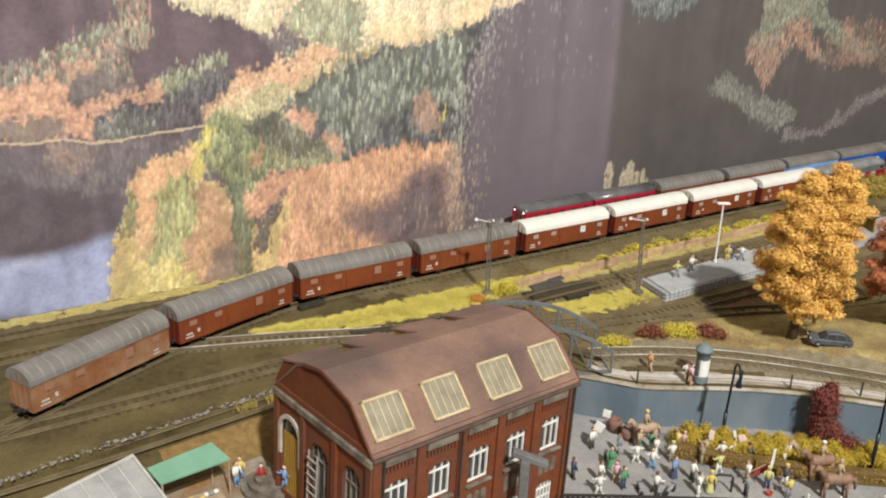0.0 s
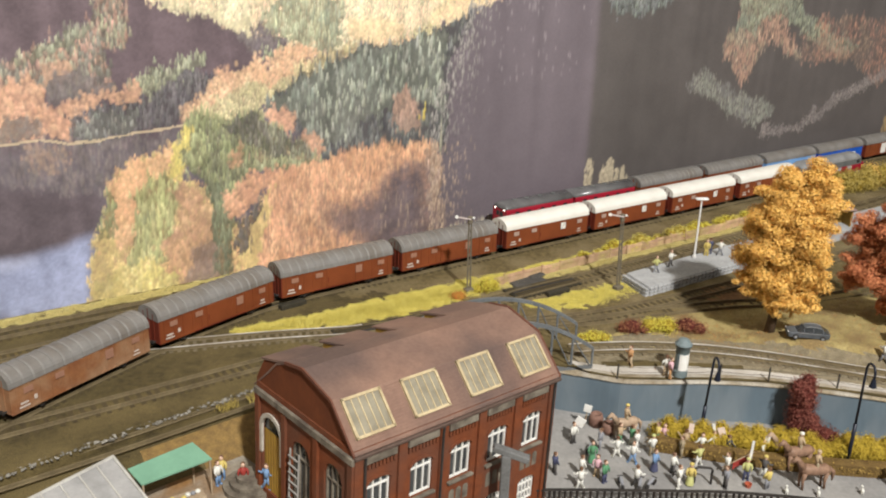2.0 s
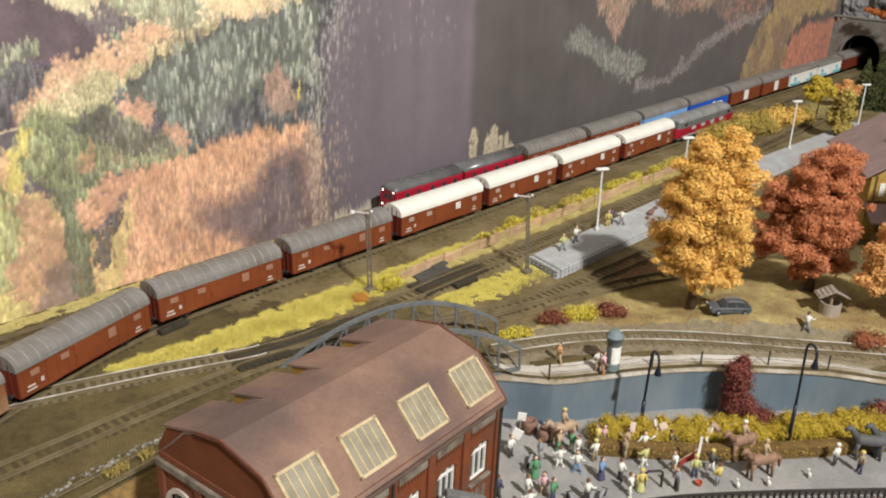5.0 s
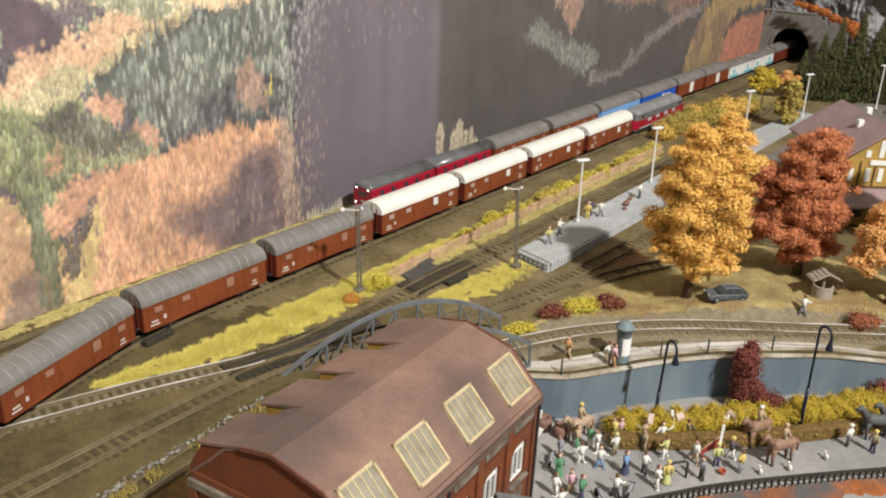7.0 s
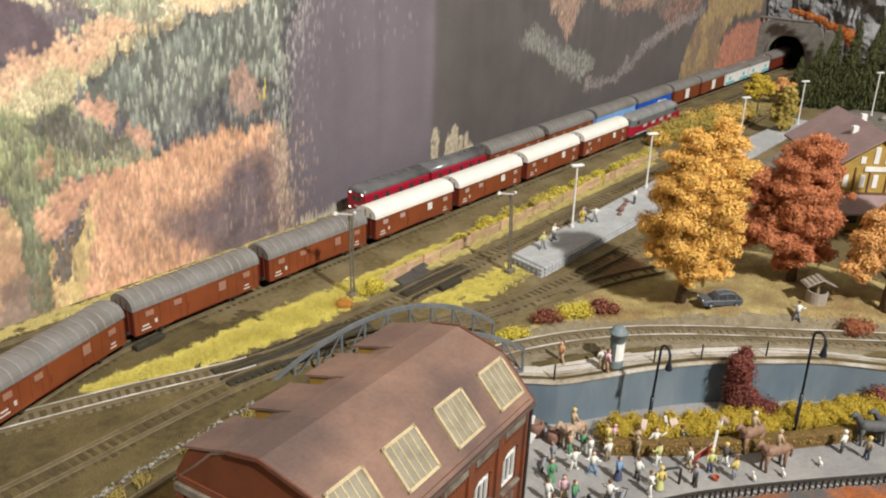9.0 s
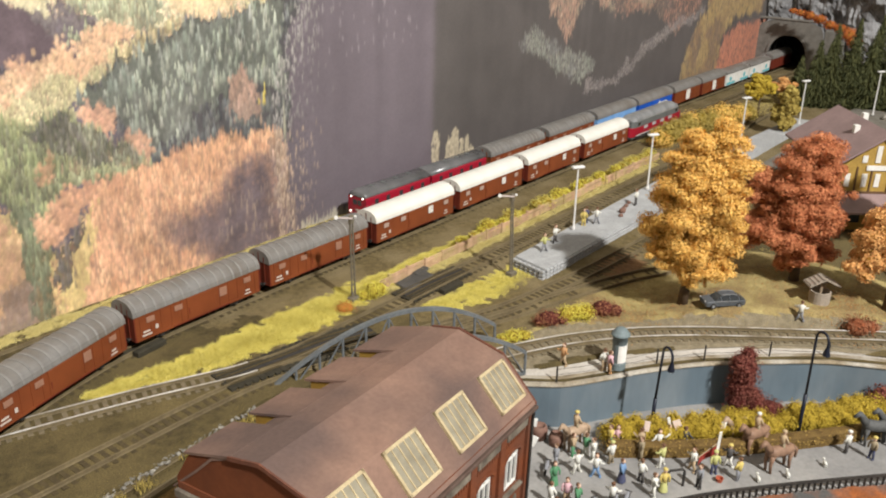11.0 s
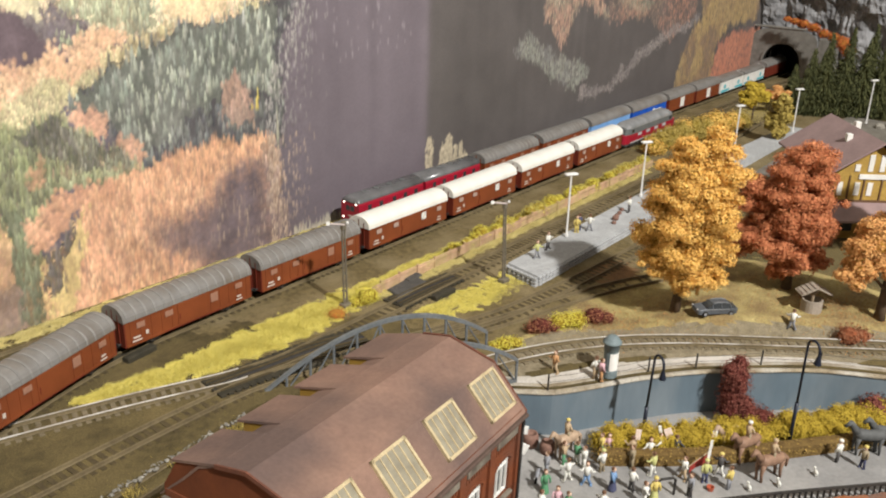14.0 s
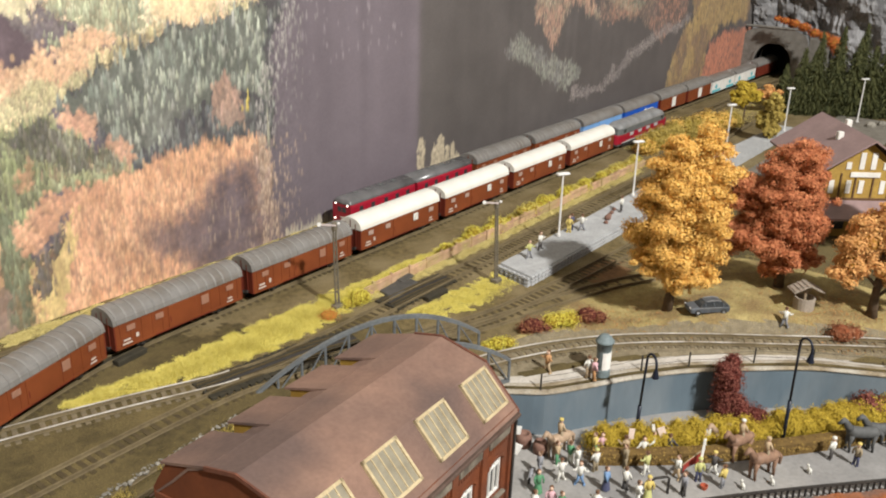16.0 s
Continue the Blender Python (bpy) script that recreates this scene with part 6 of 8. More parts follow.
def on_line(dist):
    """The place dist mm along the front track, measured from x = 778."""
    i, far = start_i, 0.0
    step = 1 if dist > 0 else -1
    while 0 < i + step < len(LINE) - 1 and far < abs(dist):
        far += (LINE[i + step] - LINE[i]).length
        i += step
    return LINE[i]


def seat(ob, mid, base):
    p, q = on_line(mid - base), on_line(mid + base)
    d, c = q - p, (p + q) / 2
    ob.matrix_world = at_mm(c.x, c.y, RAIL_TOP, math.degrees(math.atan2(d.y, d.x)))


v2 = loco_diesel("diesel_locomotive", "red diesel locomotive with grey upper body on the front track")
seat(v2, 59, 34)
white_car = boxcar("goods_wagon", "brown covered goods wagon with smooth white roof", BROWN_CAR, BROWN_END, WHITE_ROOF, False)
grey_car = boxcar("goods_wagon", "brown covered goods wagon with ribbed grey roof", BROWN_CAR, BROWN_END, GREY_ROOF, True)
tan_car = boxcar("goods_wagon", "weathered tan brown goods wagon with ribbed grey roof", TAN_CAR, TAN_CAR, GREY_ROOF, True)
for k in range(4):
    ob = white_car if k == 0 else copy_thing(white_car, Matrix())
    seat(ob, -44.5 - 89 * k, 25)
for k in range(3):
    ob = grey_car if k == 0 else copy_thing(grey_car, Matrix())
    seat(ob, -44.5 - 89 * (4 + k), 25)
seat(tan_car, -44.5 - 89 * 7, 25)

# ---------------------------------------------------------------- arched bridge
bridge = thing("arch_bridge", "grey steel arch bridge carrying the track over the passage", "bridge")
A0, A1 = Vector((272, 416, 0)), Vector((375.5, 361, 0))
SIDE = Vector((-14.5, -28.5, 0))
for off in (Vector((0, 0, 0)), SIDE):
    p0, p1 = A0 + off, A1 + off
    n = 10

    def rib(t):
        h = 11.5 * t + 86 * t * (1 - t) * (1 + 0.25 * (t - 0.5))
        p = p0 + (p1 - p0) * t
        return Vector((p.x, p.y, -2.5 + min(h, 40)))

    d = (p1 - p0).normalized()
    nn = Vector((-d.y, d.x, 0))
    sh = Shape()
    sh.sweep([(-1.0, -1.0), (1.0, -1.0), (1.0, 0.9), (-1.0, 0.9)], [lambda a, b, q=rib(k / 24): tuple(q + nn * a + Vector((0, 0, b))) for k in range(25)])
    part("arch", sh, GREYMETAL, bridge)
    sh = Shape()
    sh.sweep([(-1.3, -7.5), (1.3, -7.5), (1.3, -2.0), (-1.3, -2.0)], [lambda a, b, q=p0 + (p1 - p0) * t: tuple(q + nn * a + Vector((0, 0, b))) for t in (0, 1)])
    part("girder", sh, GREYMETAL, bridge)
    for k in range(1, n + 1):
        t = k / n
        q = rib(t)
        part("hanger", Shape().tube([(q.x, q.y, -3), (q.x, q.y, q.z)], 0.7, 6), GREYMETAL, bridge)
        if 1 < k < n + 1:
            q2 = rib(t - 1 / n)
            q3 = (q2 if k > n / 2 else q)
            q4 = (q if k > n / 2 else q2)
            part("brace", Shape().tube([(q3.x, q3.y, q3.z - 1), (q4.x, q4.y, -3)], 0.42, 5), GREYMETAL, bridge)
sh = Shape()
c = [A0, A1, A1 + SIDE, A0 + SIDE]
sh.add([(p.x, p.y, -6.5) for p in c] + [(p.x, p.y, -4.8) for p in c], [(0, 1, 2, 3), (7, 6, 5, 4), (0, 4, 5, 1), (1, 5, 6, 2), (2, 6, 7, 3), (3, 7, 4, 0)])
part("deck", sh, DARK, bridge, "dark bridge deck")

# ---------------------------------------------------------------- factory
UX, UY = 0.99394, 0.1099
fac = thing("factory", "red brick factory with brown mansard roof and skylights", "factory building", at=(176.8, 270.6, 40.2), turn=math.degrees(math.atan2(UY, UX)), tilt=(0, 2.0))
LEN, DEP, BOT = 110.9, 70.0, -69.0
# local frame: x along the street front, y to the back, z from the eaves


def wall_with_holes(u0, u1, z0, z1, holes, y0, y1, material, name, along="x"):
    """A wall slab with arched openings given as (centre, half width, sill, spring, rise)."""
    sh = Shape()
    cuts = sorted({u0, u1, *[c - w for c, w, *_ in holes], *[c + w for c, w, *_ in holes]})
    for a, b in zip(cuts, cuts[1:]):
        mine = sorted([h for h in holes if abs((a + b) / 2 - h[0]) < h[1]], key=lambda h: h[2])
        z = z0
        for c, w, sill, spring, rise in mine:
            sh.box(a, b, y0, y1, z, sill)
            m = 8
            for k in range(m):
                xa, xb = a + (b - a) * k / m, a + (b - a) * (k + 1) / m
                za, zb = (spring + rise * math.sqrt(max(0, 1 - ((q - c) / w) ** 2)) for q in (xa, xb))
                top = spring + rise + 0.6
                sh.add([(xa, y0, za), (xb, y0, zb), (xb, y0, top), (xa, y0, top), (xa, y1, za), (xb, y1, zb), (xb, y1, top), (xa, y1, top)], [(0, 1, 2, 3), (5, 4, 7, 6), (0, 4, 5, 1)])
            z = spring + rise + 0.6
        sh.box(a, b, y0, y1, z, z1)
    if along == "y":
        sh.v = [(y, x, z) for x, y, z in sh.v]
        sh.f = [tuple(reversed(q)) for q in sh.f]
    return part(name, sh, material, fac)


BAYS = [12.2, 33.6, 54.8, 76.2, 97.6]
holes = []
for c in BAYS:
    holes += [(c, 5.7, -31.2, -17.0, 2.2), (c, 5.4, -61, -50, 2.0)]
wall_with_holes(0, LEN, BOT, 0, holes, 0, 3, BRICK, "wall")
ghol = [(58, 8.2, -50, -20, 8), (36, 7, -50, -20, 6), (13, 6, -50, -18, 6)]
wall_with_holes(3, DEP, BOT, 0, ghol, 0, 3, BRICK, "wall", "y")
part("wall", Shape().box(LEN - 3, LEN, 3, DEP, BOT, 0), BRICK, fac)
part("wall", Shape().box(3, LEN - 3, DEP - 3, DEP, BOT, 0), BRICK, fac)
part("floor_slab", Shape().box(3, LEN - 3, 3, DEP - 3, -42, -40), DARK, fac)
# pilasters, cornice and trim on the front
for u in (1.9, 22.9, 44.2, 65.5, 86.9, LEN - 2.1):
    part("pilaster", Shape().box(u - 2.0, u + 2.0, -1.3, 0.2, BOT, -3.5, 0.2), BRICK, fac)
for c in BAYS:
    part("lintel_trim", Shape().box(c - 8.2, c + 7.4, -1.7, 0.1, -6.6, -3.4, 0.2), STONE_TRIM, fac, "weathered pale stone strip")
    for k in range(9):
        u = c - 7 + k * 1.75
        part("dentil", Shape().box(u - 0.5, u + 0.5, -0.9, 0.1, -9.6, -7.4), BRICK, fac)
part("gutter", Shape().box(-0.5, LEN + 1.8, -2.2, -0.4, -3.2, -1.6, 0.4), mat("gutter_dark", (0.075, 0.046, 0.034), (0.1, 0.066, 0.05), 5, 0.6), fac, "dark gutter")
for u in (4.2, 42.8, LEN - 2.2):
    part("downpipe", Shape().tube([(u, -2.2, -3), (u, -1.9, -6), (u, -1.9, BOT)], 0.55, 6), DARK, fac, "black downpipe")
part("cornice", Shape().box(-1.4, 0.2, -1, DEP + 0.6, -5.5, -2.4, 0.3), STONE_TRIM, fac, "weathered stone cornice")
for v in (0.8, 24, 47.5, DEP - 1.4):
    part("pilaster", Shape().box(-1.2, 0.2, v - 1.6, v + 1.6, BOT, -5.5, 0.2), BRICK, fac)


def window(c, w, sill, spring, rise, y, along="x", frame_mat=WHITE, glass=GLASS, name="window", mull=3, bars=1):
    root = new(name)
    root.empty_display_size = 0.002
    root.parent = fac
    tagged(root, "white framed arched factory window")

    def put(sh):
        if along == "y":
            sh.v = [(yy, x, z) for x, yy, z in sh.v]
            sh.f = [tuple(reversed(q)) for q in sh.f]
        return sh

    outline = [(c - w, sill), (c + w, sill)] + [(c + w * math.cos(a), spring + rise * math.sin(a)) for a in [math.pi * k / 10 for k in range(11)]]
    sh = Shape().sweep(outline, [lambda a, b, d=d: (a, d, b) for d in (y + 0.9, y + 1.2)])
    part("pane", put(sh), glass, root)
    inn = [(c + (p - c) * 0.9, sill + 0.65 if z <= sill + 0.1 else z - 0.55) for p, z in outline]
    sh = Shape()
    n = len(outline)
    for (pa, za), (pb, zb), (qb, wb), (qa, wa) in zip(outline, outline[1:] + outline[:1], inn[1:] + inn[:1], inn):
        sh.add([(pa, y, za), (pb, y, zb), (qb, y, wb), (qa, y, wa), (pa, y + 0.9, za), (pb, y + 0.9, zb), (qb, y + 0.9, wb), (qa, y + 0.9, wa)], [(0, 1, 2, 3), (2, 6, 7, 3), (0, 4, 5, 1)])
    top = spring + rise - 0.5
    for k in range(1, mull):
        u = c - w + 2 * w * k / mull
        sh.box(u - 0.27, u + 0.27, y + 0.1, y + 0.9, sill, top - 0.2)
    sh.box(c - w, c + w, y + 0.05, y + 0.95, spring - 2.1, spring - 1.5)
    if bars > 1:
        sh.box(c - w, c + w, y + 0.15, y + 0.9, (sill + spring) / 2 - 1.3, (sill + spring) / 2 - 0.85)
    part("frame", put(sh), frame_mat, root)
    return root


for c in BAYS:
    window(c, 5.6, -30.9, -17.1, 2.2, 0.9)
    part("sill", Shape().box(c - 7, c + 7, -1.6, 0.3, -32.6, -31.2, 0.3), STONE_TRIM, fac, "grey stone sill")
    window(c, 5.3, -60.6, -50.1, 2.0, 0.9, bars=2, mull=5)
    for k in (-1, 0, 1):
        u = c + k * 3.9
        niche = [(u - 1.5, -43), (u + 1.5, -43)] + [(u + 1.5 * math.cos(a), -37.5 + 1.5 * math.sin(a)) for a in [math.pi * q / 6 for q in range(7)]]
        part("niche", Shape().sweep(niche, [lambda a, b, d=d: (a, d, b) for d in (-0.12, 0.12)]), STONE_TRIM, fac, "pale blind arch")
    part("arch_band", Shape().sweep([(c + 7.0 * math.cos(a), -17.0 + 3.8 * math.sin(a)) for a in [math.pi * k / 10 for k in range(11)]] + [(c + 5.8 * math.cos(a), -17.0 + 2.3 * math.sin(a)) for a in [math.pi - math.pi * k / 10 for k in range(11)]], [lambda a, b, d=d: (a, d, b) for d in (-0.5, 0.1)]), BRICK, fac, "projecting brick arch")
# gable: mustard door with a white arch, and windows
gdoor = [(50.2, -50), (65.8, -50)] + [(58 + 7.8 * math.cos(a), -20 + 7.6 * math.sin(a)) for a in [math.pi * k / 10 for k in range(11)]]
sh = Shape().sweep([(a, min(b, -21)) for a, b in gdoor], [lambda a, b, d=d: (d, a, b) for d in (1.0, 1.6)])
gate = part("door", sh, YELLOW_WOOD, fac, "mustard yellow plank door")
for k in range(7):
    part("batten", Shape().box(0.8, 1.1, 51 + k * 2.1, 51.4 + k * 2.1, -50, -21), YELLOW_WOOD, gate)
part("fanlight", Shape().sweep([(a, max(b, -20.5)) for a, b in gdoor], [lambda a, b, d=d: (d, a, b) for d in (1.1, 1.5)]), GLASS, fac, "dark arched fanlight")
arc = [math.pi * k / 12 for k in range(13)]
sh = Shape().sweep([(58 + 9.2 * math.cos(a), -20 + 9.0 * math.sin(a)) for a in arc] + [(48.8, -32), (50.6, -32)] + [(58 + 7.4 * math.cos(a), -20 + 7.2 * math.sin(a)) for a in reversed(arc)] + [(65.4, -32), (67.2, -32)], [lambda a, b, d=d: (d, a, b) for d in (-0.8, 0.4)])
part("door_surround", sh, mat("dull_white", (0.5, 0.46, 0.39), (0.36, 0.32, 0.26), 5, 0.7, 0.1), fac, "white arched door surround")
window(36, 6.8, -49.6, -20.2, 6, 0.9, "y", frame_mat=STONE_TRIM)
window(13, 5.8, -49.6, -18.2, 6, 0.9, "y", frame_mat=STONE_TRIM)
# gable field above the cornice
GAB = [(0.2, -2.4), (71.0, -2.4), (71.0, 1.2), (65, 11.2), (44, 17.2), (34.5, 19.2), (15.2, 14.0), (0.3, -1.6)]
part("gable", Shape().sweep(GAB, [lambda a, b, d=d: (d, a, b) for d in (0.6, 3.0)]), BRICK_SHADED, fac, "plain dark red gable field")
part("gable", Shape().sweep(GAB, [lambda a, b, d=d: (d, a, b) for d in (LEN - 2.5, LEN)]), BRICK_SHADED, fac, "plain dark red gable field")
# roof: steep front slope with boards, flatter top, rear slope with three dormers
RP = [(-0.9, -1.4), (14.6, 14.9), (34.5, 20.0), (47.0, 17.6)]
RIN = [(46.6, 16.7), (34.5, 19.0), (15.0, 14.1), (-0.1, -1.7)]
part("roof", Shape().sweep(RP + RIN, [lambda a, b, d=d: (d, a, b) for d in (0.0, LEN + 1.6)]), ROOF, fac, "weathered brown roof")
for a, b in ((0.0, 21.5), (28.5, 49.5), (57.0, 78.5), (86.0, LEN + 1.6)):
    part("dormer_roof", Shape().sweep([(46.8, 17.8), (66.4, 12.2), (66.2, 11.4), (46.6, 16.8)], [lambda p, q, d=d: (d, p, q) for d in (a, b)]), ROOF, fac, "weathered brown shed dormer roof")
    part("dormer_wall", Shape().sweep([(50, 15.9), (63.8, 12.0), (63.8, 2), (58, 2)], [lambda p, q, d=d: (d, p, q) for d in (a + 0.5 if a > 0 else 3.1, b - 0.8 if b < LEN else LEN - 0.4)]), YELLOW_WOOD, fac, "mustard yellow dormer wall")
part("rear_slope", Shape().sweep([(46.8, 17.6), (55, 14.0), (62, 7.0), (73.0, -3.0), (72.3, -3.2), (61.6, 6.2), (54.6, 13.2), (46.6, 16.6)], [lambda p, q, d=d: (d, p, q) for d in (0.2, LEN + 1.0)]), ROOF, fac, "brown rear roof slope")
for k in range(17):
    t = 0.03 + 0.97 * k / 17
    y, z = -0.9 + 15.5 * t, -1.4 + 16.3 * t
    part("roof_board", Shape().sweep([(y - 0.28, z + 0.26), (y + 0.7, z + 0.95), (y + 0.9, z + 0.72)], [lambda p, q, d=d: (d, p, q) for d in (0.1, LEN + 1.4)]), ROOF, fac)
part("verge", Shape().sweep([(p, q + 0.5) for p, q in RP] + [(p, q - 0.9) for p, q in reversed(RP)], [lambda p, q, d=d: (d, p, q) for d in (LEN + 1.4, LEN + 2.4)]), mat("verge_red", (0.15, 0.055, 0.03), (0.11, 0.042, 0.026), 6, 0.7), fac, "red verge board")
part("verge", Shape().sweep([(p, q + 0.5) for p, q in RP] + [(p, q - 0.9) for p, q in reversed(RP)], [lambda p, q, d=d: (d, p, q) for d in (-0.7, 0.0)]), MATS["verge_red"], fac, "red verge board")
for k, u in enumerate((2.9, 31.1, 60.8, 90.7)):
    root = new("skylight")
    root.empty_display_size = 0.002
    root.parent = fac
    tagged(root, "cream framed skylight with five panes")

    def on_slope(p, q, lift):
        t = q
        return (u + p, -0.9 + 15.5 * t - 0.71 * lift, -1.4 + 16.3 * t + 0.7 * lift)

    def bar(p0, p1, q0, q1, lo, hi):
        return Shape().add([on_slope(p, q, h) for h in (lo, hi) for q in (q0, q1) for p in (p0, p1)], [(0, 2, 3, 1), (4, 5, 7, 6), (0, 1, 5, 4), (2, 6, 7, 3), (0, 4, 6, 2), (1, 3, 7, 5)])

    W, q0, q1 = 18.4, 0.23, 0.965
    for i in range(5):
        part("pane", bar(0.8 + i * 3.36, 0.8 + (i + 1) * 3.36, q0 + 0.03, q1 - 0.03, 0.3, 0.8), SKYGLASS, root)
    for args in ((0, W, q0, q0 + 0.05), (0, W, q1 - 0.05, q1), (0, 1.1, q0, q1), (W - 1.1, W, q0, q1)):
        part("frame_bar", bar(*args, 0.2, 1.45), CREAM, root)
    for i in range(1, 5):
        p = 0.8 + i * 3.36
        part("glazing_bar", bar(p - 0.22, p + 0.22, q0, q1, 0.3, 1.15), CREAM, root)
# steps and ladder at the gable
part("ladder", Shape().tube([(-2.5, 41, -50), (-1.5, 41, -18)], 0.45, 5).tube([(-2.5, 34.5, -50), (-1.5, 34.5, -18)], 0.45, 5), plain("ladder", (0.32, 0.3, 0.27)), fac, "grey ladder rails")
for k in range(8):
    z = -48 + k * 3.9
    part("rung", Shape().tube([(-2.4, 34.5, z), (-2.4, 41, z)], 0.4, 5), plain("ladder", (0.32, 0.3, 0.27)), fac)

steps = thing("steps", "round grey stone steps at the factory door", "steps", at=(165.4, 344.4, -14))
for k in range(3):
    part("step", Shape().lathe([(0, k * 2.2), (12 - 3 * k, k * 2.2), (12 - 3 * k, k * 2.2 + 2.2), (0, k * 2.2 + 2.2)], n=20), STONE_TRIM, steps)

# grey concrete post with an arm, in front of the factory
post = thing("lamp_gantry", "grey concrete post with a slanting arm before the factory", "post", at=(248, 268, -28.5), turn=-38)
part("post", Shape().box(-2.0, 2.0, -2.2, 2.2, 0, 45, 0.5), mat("concrete", (0.15, 0.148, 0.14), (0.11, 0.108, 0.1), 6, 0.85, 0.15), post)
sh = Shape().box(-6.0, 10, -2.0, 2.0, -1.5, 1.5, 0.5).turned(Matrix.Rotation(radians(19), 4, "Y"))
sh.v = [(x, y, z + 46) for x, y, z in sh.v]
part("arm", sh, MATS["concrete"], post)

# ---------------------------------------------------------------- yard: greenhouse and market stall
gh = thing("greenhouse", "pale glazed roof building with white glazing bars in the yard", "greenhouse", at=(113.5, 365, -14))
ridge_a, ridge_b = Vector((0, 0, 22)), Vector((-62, -22, 22))
down = Vector((7, -40, -8))
c = [ridge_a, ridge_b, ridge_b + down, ridge_a + down]
sh = Shape().add([tuple(p) for p in c] + [tuple(p - Vector((0, 0, 0.8))) for p in c], [(0, 1, 2, 3), (7, 6, 5, 4), (0, 4, 5, 1), (1, 5, 6, 2), (2, 6, 7, 3), (3, 7, 4, 0)])
part("glass_roof", sh, GREENHOUSE, gh, "pale translucent roof glazing")
up = Vector((-6, 9, -9))
c2 = [ridge_a, ridge_a + up, ridge_b + up, ridge_b]
part("glass_roof", Shape().add([tuple(p) for p in c2] + [tuple(p - Vector((0, 0, 0.8))) for p in c2], [(0, 1, 2, 3), (7, 6, 5, 4), (0, 4, 5, 1), (1, 5, 6, 2), (2, 6, 7, 3), (3, 7, 4, 0)]), GREENHOUSE, gh, "pale translucent roof glazing")
for k in range(9):
    p = ridge_a + (ridge_b - ridge_a) * k / 8
    q = p + down
    part("glazing_bar", Shape().tube([tuple(p + Vector((0, 0, 0.4))), tuple(q + Vector((0, 0, 0.4)))], 0.4 if k else 0.7, 5), GREY_WHITE, gh)
part("ridge_bar", Shape().tube([tuple(ridge_a), tuple(ridge_b)], 0.8, 6), GREY_WHITE, gh)
part("eaves_bar", Shape().tube([tuple(ridge_a + down), tuple(ridge_b + down)], 0.8, 6), GREY_WHITE, gh)
for p in (ridge_a + down, ridge_b + down, ridge_a + up, ridge_b + up):
    part("post", Shape().tube([(p.x, p.y, 0), tuple(p)], 0.8, 6), GREY_WHITE, gh)
part("end_glass", Shape().add([(0, 0, 0), tuple(ridge_a), tuple(ridge_a + down), (7, -40, 0), (0.8, 0, 0), tuple(ridge_a + Vector((0.8, 0, 0))), tuple(ridge_a + down + Vector((0.8, 0, 0))), (7.8, -40, 0)], [(0, 1, 2, 3), (7, 6, 5, 4), (1, 5, 6, 2), (0, 4, 5, 1), (2, 6, 7, 3)]), GREENHOUSE, gh)

stall = thing("market_stall", "market stall with green cloth awning and goods", "market stall", at=(131, 350, -14))
aw = [(-14.5, 4.5, 21.0), (15, 10.0, 21.0), (19, -2.5, 18.2), (-12, -5.5, 18.2)]
part("awning", Shape().add(aw + [(x, y, z - 0.7) for x, y, z in aw], [(3, 2, 1, 0), (4, 5, 6, 7), (0, 1, 5, 4), (1, 2, 6, 5), (2, 3, 7, 6), (3, 0, 4, 7)]), GREEN_CLOTH, stall, "plain green cloth awning")
for x, y, z in aw:
    part("post", Shape().tube([(x * 0.95, y * 0.95, 0), (x * 0.95, y * 0.95, z - 0.5)], 0.5, 5), WOOD, stall)
part("table", Shape().box(-9, 13, -11, -3, 5, 6.2, 0.2), WOOD, stall, "wooden table top")
for x, y in ((-8, -10), (12, -10), (-8, -4), (12, -4)):
    part("leg", Shape().box(x - 0.5, x + 0.5, y - 0.5, y + 0.5, 0, 5), WOOD, stall)
for k in range(9):
    x = -7 + 2.2 * k
    sh = Shape().ball((132 + x - 1, 342.5 + random.uniform(-1.5, 1.5), -6.9), (1.2, 1.2, 0.9), 7, 5)
    solo("fruit_heap", sh, FIG[("yellow", "orange", "white", "yellow", "orange", "yellow", "white", "grey", "white")[k]], "small heap of goods on the stall table", "goods", "goods on the stall")


